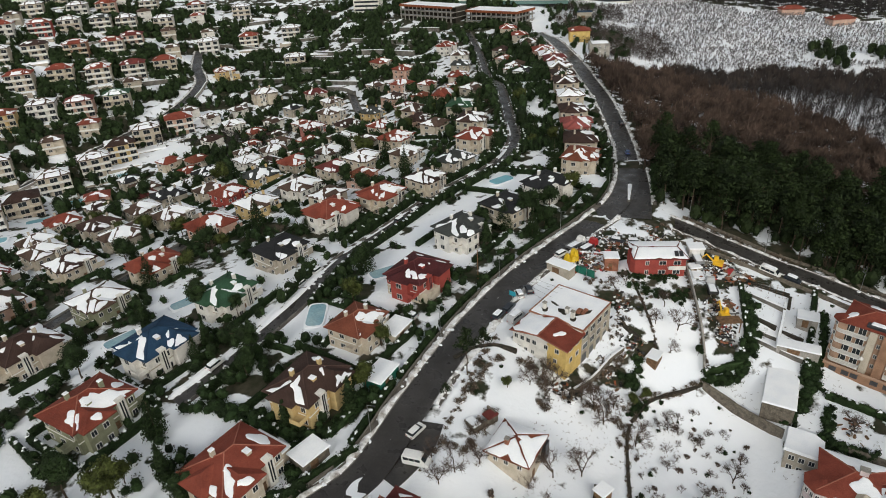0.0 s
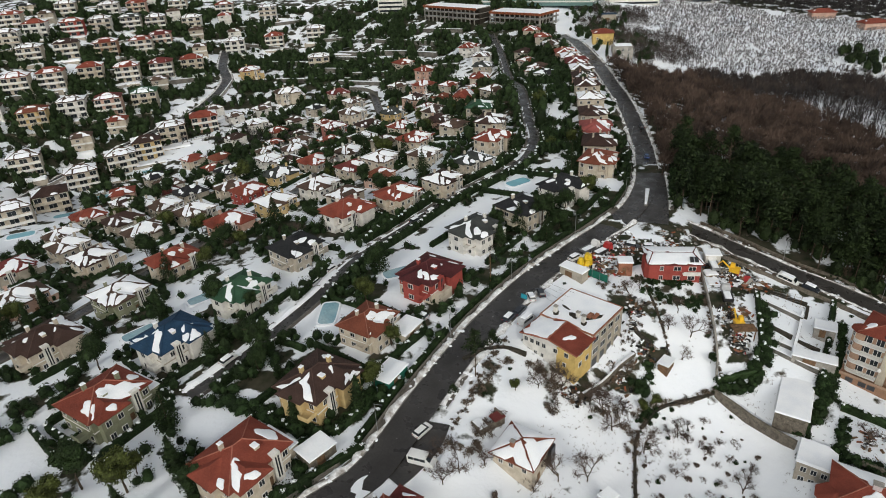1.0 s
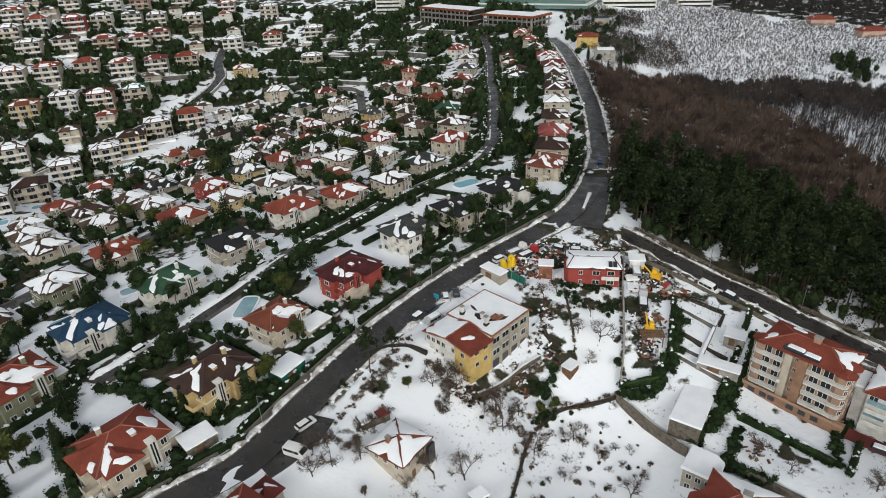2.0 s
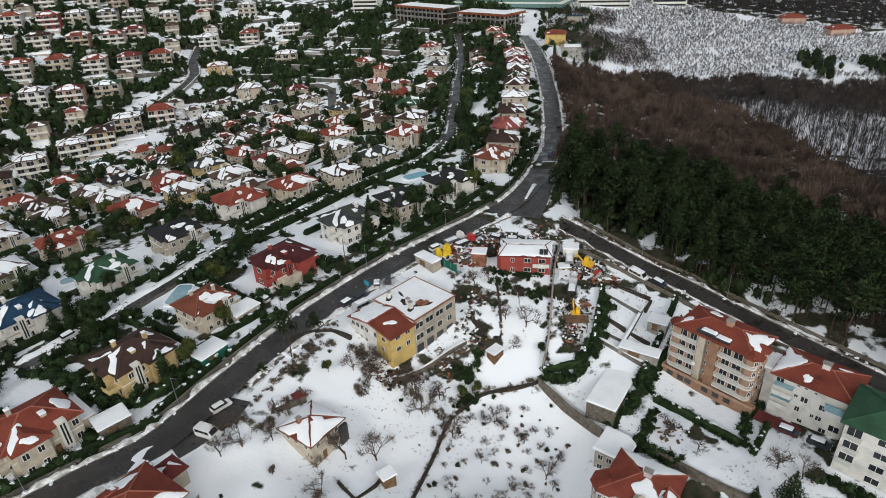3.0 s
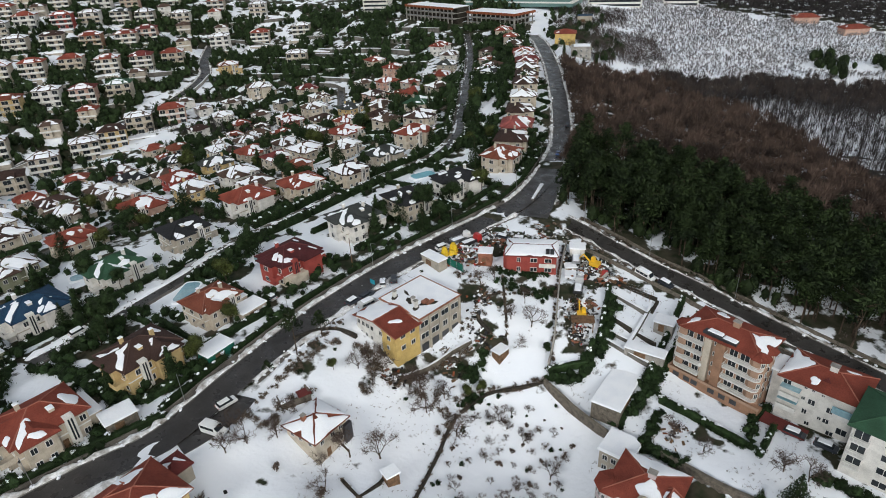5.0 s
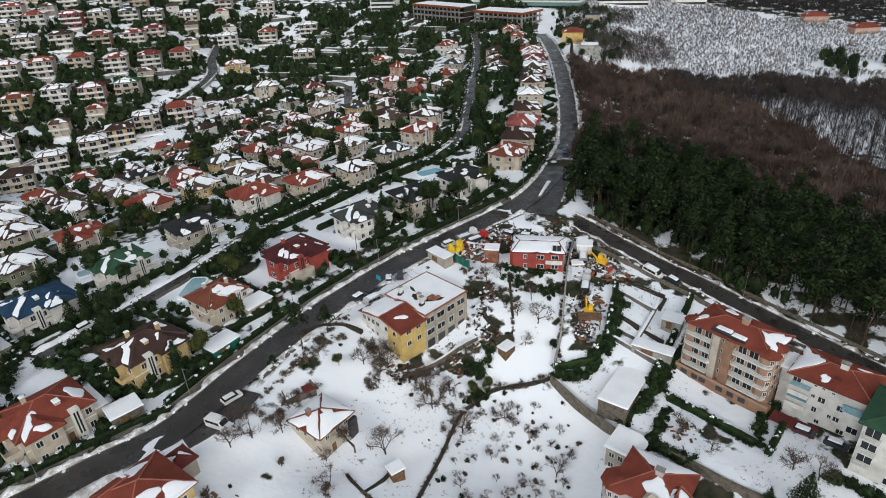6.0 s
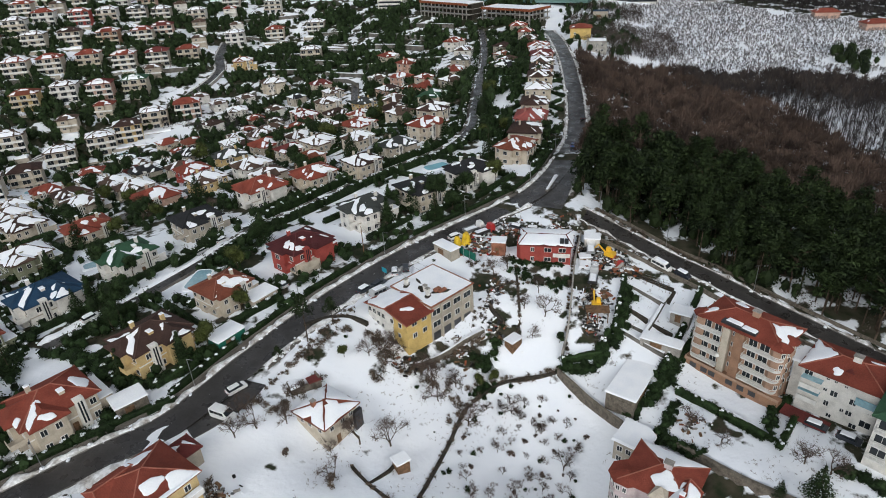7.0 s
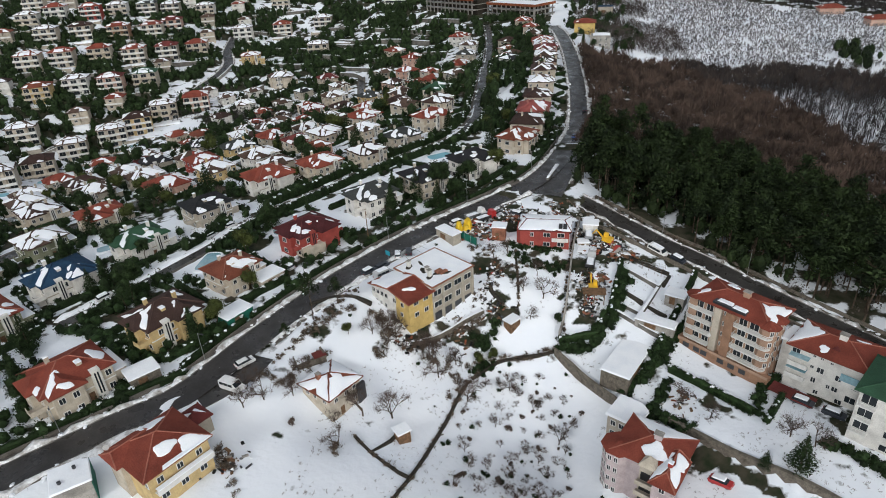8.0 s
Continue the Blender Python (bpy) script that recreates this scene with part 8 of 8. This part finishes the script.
for k in range(14, 150, 14):
    x, y = MAIN.xy[k] - MAIN.side[k] * (MAIN.half + 0.9)
    street_lamp(x, y, math.degrees(math.atan2(MAIN.side[k][1], MAIN.side[k][0])))
for k in range(12, 45, 11):
    x, y = SECOND.xy[k] - SECOND.side[k] * (SECOND.half + 0.9)
    street_lamp(x, y, math.degrees(math.atan2(SECOND.side[k][1], SECOND.side[k][0])))

# blue road sign beside the corner house
v = thing("road_sign", pose(13.2, 129.8, ground(13.2, 129.8), 0, 0, -38), "blue-green rectangular road sign on a post", "road sign")
shape_part("post", GALV, v, lambda s: s.tube((0, 0, -0.5), (0, 0, 3.4), 0.06, 0.06, 6))
shape_part("panel", mat("sign_blue", (0.03, 0.3, 0.4), 0.4, 0.1), v, lambda s: s.box(-0.9, 0.9, -0.06, -0.02, 2.3, 3.6))

# utility pole and its cables over the road
v = thing("utility_pole", pose(5.0, 141.5, ground(5, 141.5)), "wooden utility pole with cables over the road", "utility pole")
shape_part("pole", WOOD, v, lambda s: s.tube((0, 0, -0.5), (0, 0, 9.0), 0.14, 0.1, 8))
for k in range(4):
    def wire(s, k=k):
        a, b = Vector((0, 0, 8.8 - 0.25 * k)), Vector((20 - k * 1.5, -16 - k * 1.2, 6.0 - 0.3 * k))
        s.cable([a.lerp(b, j / 12) - Vector((0, 0, 3.2 * j / 12 * (1 - j / 12))) for j in range(13)], 0.03)
    shape_part("cable", METAL, v, wire)

# traffic island and splitter at the junction
def on_road(x, y, h):
    d, z = MAIN.near([x], [y])
    return float(z[0]) + h
isl = thing("traffic_island", pose(57.2, 188.2, on_road(57.2, 188.2, 0), 0, 0, 74), "narrow kerbed traffic island under snow", "traffic island")
shape_part("kerb", KERB, isl, lambda s: s.prism([(-7, -0.5), (6.5, -0.9), (7.2, 0), (6.5, 0.9), (-7, 0.5)], -0.5, 0.16))
shape_part("snow", SNOW, isl, lambda s: s.prism([(-6.7, -0.35), (6.2, -0.7), (6.8, 0), (6.2, 0.7), (-6.7, 0.35)], 0.16, 0.4, top=0.9))


# ---- the yards by the junction ----
def lorry(x, y, yaw, cab, bed, label):
    v = thing("lorry", pose(x, y, ground(x, y), 0, 0, yaw), label, "lorry")
    shape_part("cab", PAINTS[cab], v, lambda s: (s.box(1.6, 3.2, -1.1, 1.1, 0.6, 2.0), s.box(1.7, 3.0, -1.05, 1.05, 2.0, 2.7, top=0.9)))
    shape_part("windscreen", GLASS, v, lambda s: s.box(3.0, 3.12, -0.95, 0.95, 1.7, 2.4))
    shape_part("bed", bed, v, lambda s: (s.box(-3.2, 1.4, -1.15, 1.15, 0.8, 1.0), s.box(-3.2, 1.4, -1.15, -1.07, 1.0, 1.6), s.box(-3.2, 1.4, 1.07, 1.15, 1.0, 1.6), s.box(-3.2, -3.1, -1.07, 1.07, 1.0, 1.6)))
    shape_part("load_snow", SNOW, v, lambda s: s.box(-3.0, 1.3, -1.0, 1.0, 1.0, 1.5, top=0.8))
    for px in (-2.2, -1.2, 2.4):
        for py in (-1.0, 1.0):
            shape_part("wheel", TYRE, v, lambda s: s.tube((0, -0.15, 0), (0, 0.15, 0), 0.48, 0.48, 14), pose(px, py, 0.48))


def heap(x, y, material, label, seed, n=14, size=0.8):
    """A heap of sheets, boxes and lumber, leaning on one another."""
    q = random.Random(seed)
    v = thing("scrap_heap", pose(x, y, ground(x, y), 0, 0, q.uniform(0, 180)), label, "scrap")
    for k in range(n):
        a, b, c = q.uniform(0.3, 1.6) * size, q.uniform(0.3, 1.0) * size, q.uniform(0.08, 0.6) * size
        shape_part("scrap_piece", q.choice(material), v, lambda s: s.box(-a, a, -b, b, -c / 2, c / 2), pose(q.uniform(-2, 2) * size, q.uniform(-2, 2) * size, q.uniform(0.1, 1.3) * size, q.uniform(-25, 25), q.uniform(-25, 25), q.uniform(0, 180)))


def digger(x, y, yaw, label):
    v = thing("digger", pose(x, y, ground(x, y), 0, 0, yaw), label, "digger")
    for q in (-1, 1):
        shape_part("track", TYRE, v, lambda s: s.box(-1.5, 1.5, q * 1.1 - 0.25, q * 1.1 + 0.25, 0, 0.7, top=0.9))
    shape_part("body", PAINTS["yellow"], v, lambda s: (s.box(-1.6, 1.0, -1.1, 1.1, 0.7, 1.7), s.box(-0.2, 1.0, -1.0, 0.0, 1.7, 2.8, top=0.9)))
    shape_part("cab_window", GLASS, v, lambda s: s.box(0.95, 1.06, -0.9, -0.1, 1.8, 2.6))
    shape_part("boom", PAINTS["yellow"], v, lambda s: (s.tube((0.9, 0.4, 1.6), (3.0, 0.4, 3.4), 0.25, 0.2, 4), s.tube((3.0, 0.4, 3.4), (4.4, 0.4, 1.4), 0.2, 0.15, 4)))
    shape_part("bucket", METAL, v, lambda s: s.box(4.0, 4.9, -0.1, 0.9, 0.7, 1.5, top=0.7))


v = thing("tarpaulin_stack", pose(31.5, 149.2, ground(31.5, 149.2), 0, 0, 20), "goods stacked under a bright yellow tarpaulin", "tarpaulin")
q = random.Random(6)
for k in range(6):
    shape_part("tarpaulin", TARP, v, lambda s: s.prism([(math.cos(a) * q.uniform(0.9, 1.5), math.sin(a) * q.uniform(0.8, 1.3)) for a in (2 * math.pi * j / 9 for j in range(9))], 0, q.uniform(1.4, 3.0), top=0.45), pose(q.uniform(-2, 2), q.uniform(-1.4, 1.4), -0.1), smooth=False)
v = thing("netting_fence", pose(29.5, 145.0, ground(29.5, 145.0), 0, 0, -42), "green netting screen round the yard", "fence")
shape_part("netting", NET, v, lambda s: s.box(-1, 8.5, -0.05, 0.05, 0, 2.2))
for k in range(5):
    shape_part("post", GALV, v, lambda s: s.tube((0, -0.1, -0.4), (0, -0.1, 2.4), 0.05, 0.05, 6), pose(-1 + 2.35 * k, 0, 0))
JUNK = [METAL, RUST, SNOW, CONCRETE, WOOD, BRICK, METAL, SNOW, SNOW, PAINTS["red"]]
for k, (x, y) in enumerate(((35, 147.5), (37.5, 150.5), (34.2, 152.5), (38.8, 146.0), (33, 144.8), (40.5, 152.0), (70.5, 146.5), (73.5, 143.2), (76.5, 141.0), (66.5, 141), (68, 131.5), (44.5, 157))):
    heap(x, y, JUNK, "scrap, sheets and timber piled in the snowy yard", 60 + k)
lorry(37.0, 154.5, 40, "red", METAL, "red lorry with a snowy load in the yard")
lorry(33.8, 156.4, 40, "white", GALV, "white lorry parked in the yard")
lorry(66.0, 137.0, 80, "silver", METAL, "grey lorry under snow in the lower yard")
lorry(66.4, 149.5, 85, "white", GALV, "white lorry beside the drive")
vehicle(46.0, 158.6, -15, "dark", False, True)
vehicle(51.0, 158.0, -5, "white", False, True)
vehicle(29.0, 152.0, 40, "white", False, True)
digger(71.0, 147.0, 150, "yellow digger with a raised boom")
digger(66.0, 127.6, 90, "yellow loader beside a wooden lean-to")
v = thing("timber_lean_to", pose(66.0, 125.0, ground(66, 125), 0, 0, 0), "open timber lean-to in the lower yard", "shed")
for px in (-2.4, 0, 2.4):
    shape_part("post", WOOD, v, lambda s: s.box(-0.1, 0.1, -0.1, 0.1, -0.5, 2.6), pose(px, -1.6, 0))
shape_part("roof", WOOD, v, lambda s: s.prism([(-2.8, -1.9), (2.8, -1.9), (2.8, 1.2), (-2.8, 1.2)], 2.6, 2.75))


def debris(x, y, r, count, seed, label):
    """Loose rubbish too small to tell apart: planks, sheets, blocks and lumps of snow in one mesh."""
    q = np.random.default_rng(seed)
    corner = np.array([(a, b, c) for a in (-1, 1) for b in (-1, 1) for c in (-1, 1)], float)
    box = np.array([(0, 1, 3, 2), (4, 6, 7, 5), (0, 4, 5, 1), (2, 3, 7, 6), (0, 2, 6, 4), (1, 5, 7, 3)])
    V, F, M, k = [], [], [], 0
    for _ in range(count):
        a, d = q.uniform(0, 2 * np.pi), r * abs(q.normal(0, 0.5))
        px, py = x + d * math.cos(a), y + d * math.sin(a)
        if road_gap(px, py) < 0.5:
            continue
        turn = (Euler((q.normal(0, 0.35), q.normal(0, 0.35), q.uniform(0, 6.3)))).to_matrix()
        size = np.array([q.uniform(0.1, 0.7), q.uniform(0.06, 0.3), q.uniform(0.03, 0.2)])
        V.append((corner * size) @ np.array(turn).T + [px, py, ground(px, py) + q.uniform(0.02, 0.7)])
        F.append(box + k)
        M += [int(q.choice(8, p=[0.28, 0.05, 0.2, 0.13, 0.15, 0.02, 0.16, 0.01]))] * 6
        k += 8
    me = bpy.data.meshes.new("debris")
    me.from_pydata(np.concatenate(V).tolist(), [], np.concatenate(F).tolist())
    for m in (METAL, RUST, SNOW, CONCRETE, WOOD, BRICK, TYRE, PAINTS["red"]):
        me.materials.append(m)
    me.polygons.foreach_set("material_index", M)
    solo("debris", me, Matrix(), label, "debris", kind="stuff")


for k, (x, y, r, n) in enumerate(((36, 149, 7, 260), (45, 158, 8, 200), (58, 160, 6, 100), (70, 146, 6, 240), (74, 142, 4, 120), (66, 130, 6, 240), (65, 123, 4, 120), (41, 130, 6, 70), (42, 120, 5, 50), (34, 112, 6, 60), (64, 150, 3, 60), (-3, 65, 4, 70), (100, 108, 5, 70), (83, 97, 4, 50), (22, 104, 4, 60))):
    debris(x, y, r, n, 800 + k, "loose planks, sheets and rubbish lying in trodden snow")


def snow_lumps(road, a, b, y0, y1, per, seed):
    """Clods of ploughed snow heaped unevenly along a road's edge, one mesh."""
    q = np.random.default_rng(seed)
    ball = [(math.cos(t) * c, math.sin(t) * c, z) for z, c in ((-0.4, 0.9), (0.25, 0.95), (0.7, 0.5)) for t in (0.0, 1.05, 2.09, 3.14, 4.19, 5.24)]
    faces = [(6 * r + j, 6 * r + (j + 1) % 6, 6 * r + 6 + (j + 1) % 6, 6 * r + 6 + j) for r in (0, 1) for j in range(6)] + [(12, 13, 14, 15, 16, 17)]
    ball = np.array(ball)
    V, F, k = [], [], 0
    for j in range(len(road.xy)):
        x, y = road.xy[j]
        if not y0 < y < y1:
            continue
        if any(o is not road and o.near([x + road.side[j, 0] * b], [y + road.side[j, 1] * b])[0][0] < o.half + 0.6 for o in ROADS):
            continue
        heap_up = max(0.0, 0.25 + noise.noise((x * 0.09, y * 0.09, seed)) * 1.6)
        for _ in range(int(q.poisson(per * heap_up))):
            d = a + (b - a) * q.random() ** 0.8
            px, py = x + road.side[j, 0] * d + q.normal(0, 0.25), y + road.side[j, 1] * d + q.normal(0, 0.25)
            size = q.uniform(0.12, 0.45) * np.array([q.uniform(0.8, 1.5), q.uniform(0.8, 1.5), q.uniform(0.5, 0.9)])
            V.append(ball * (1 + q.normal(0, 0.12, (18, 3))) * size + [px, py, road.z[j] + 0.12])
            F += [tuple(v + k for v in f) for f in faces]
            k += 18
    me = bpy.data.meshes.new("snow_clods")
    me.from_pydata(np.concatenate(V).tolist(), [], F)
    me.materials.append(SNOW)
    me.polygons.foreach_set("use_smooth", [True] * len(F))
    solo("snow_clods", me, Matrix(), "clods of ploughed snow heaped along the road edge", "snow bank", kind="stuff")


snow_lumps(MAIN, -3.5, -5.2, 40, 330, 7.0, 71)
snow_lumps(MAIN, 3.5, 5.6, 40, 330, 7.0, 72)
snow_lumps(VILLA, -0.8, -3.6, 95, 155, 8.0, 73)
snow_lumps(VILLA, 1.7, 3.2, 95, 300, 3.0, 74)
snow_lumps(SECOND, 2.8, 4.6, 40, 180, 3.0, 75)
snow_lumps(SECOND, -2.8, -4.6, 40, 180, 3.0, 76)
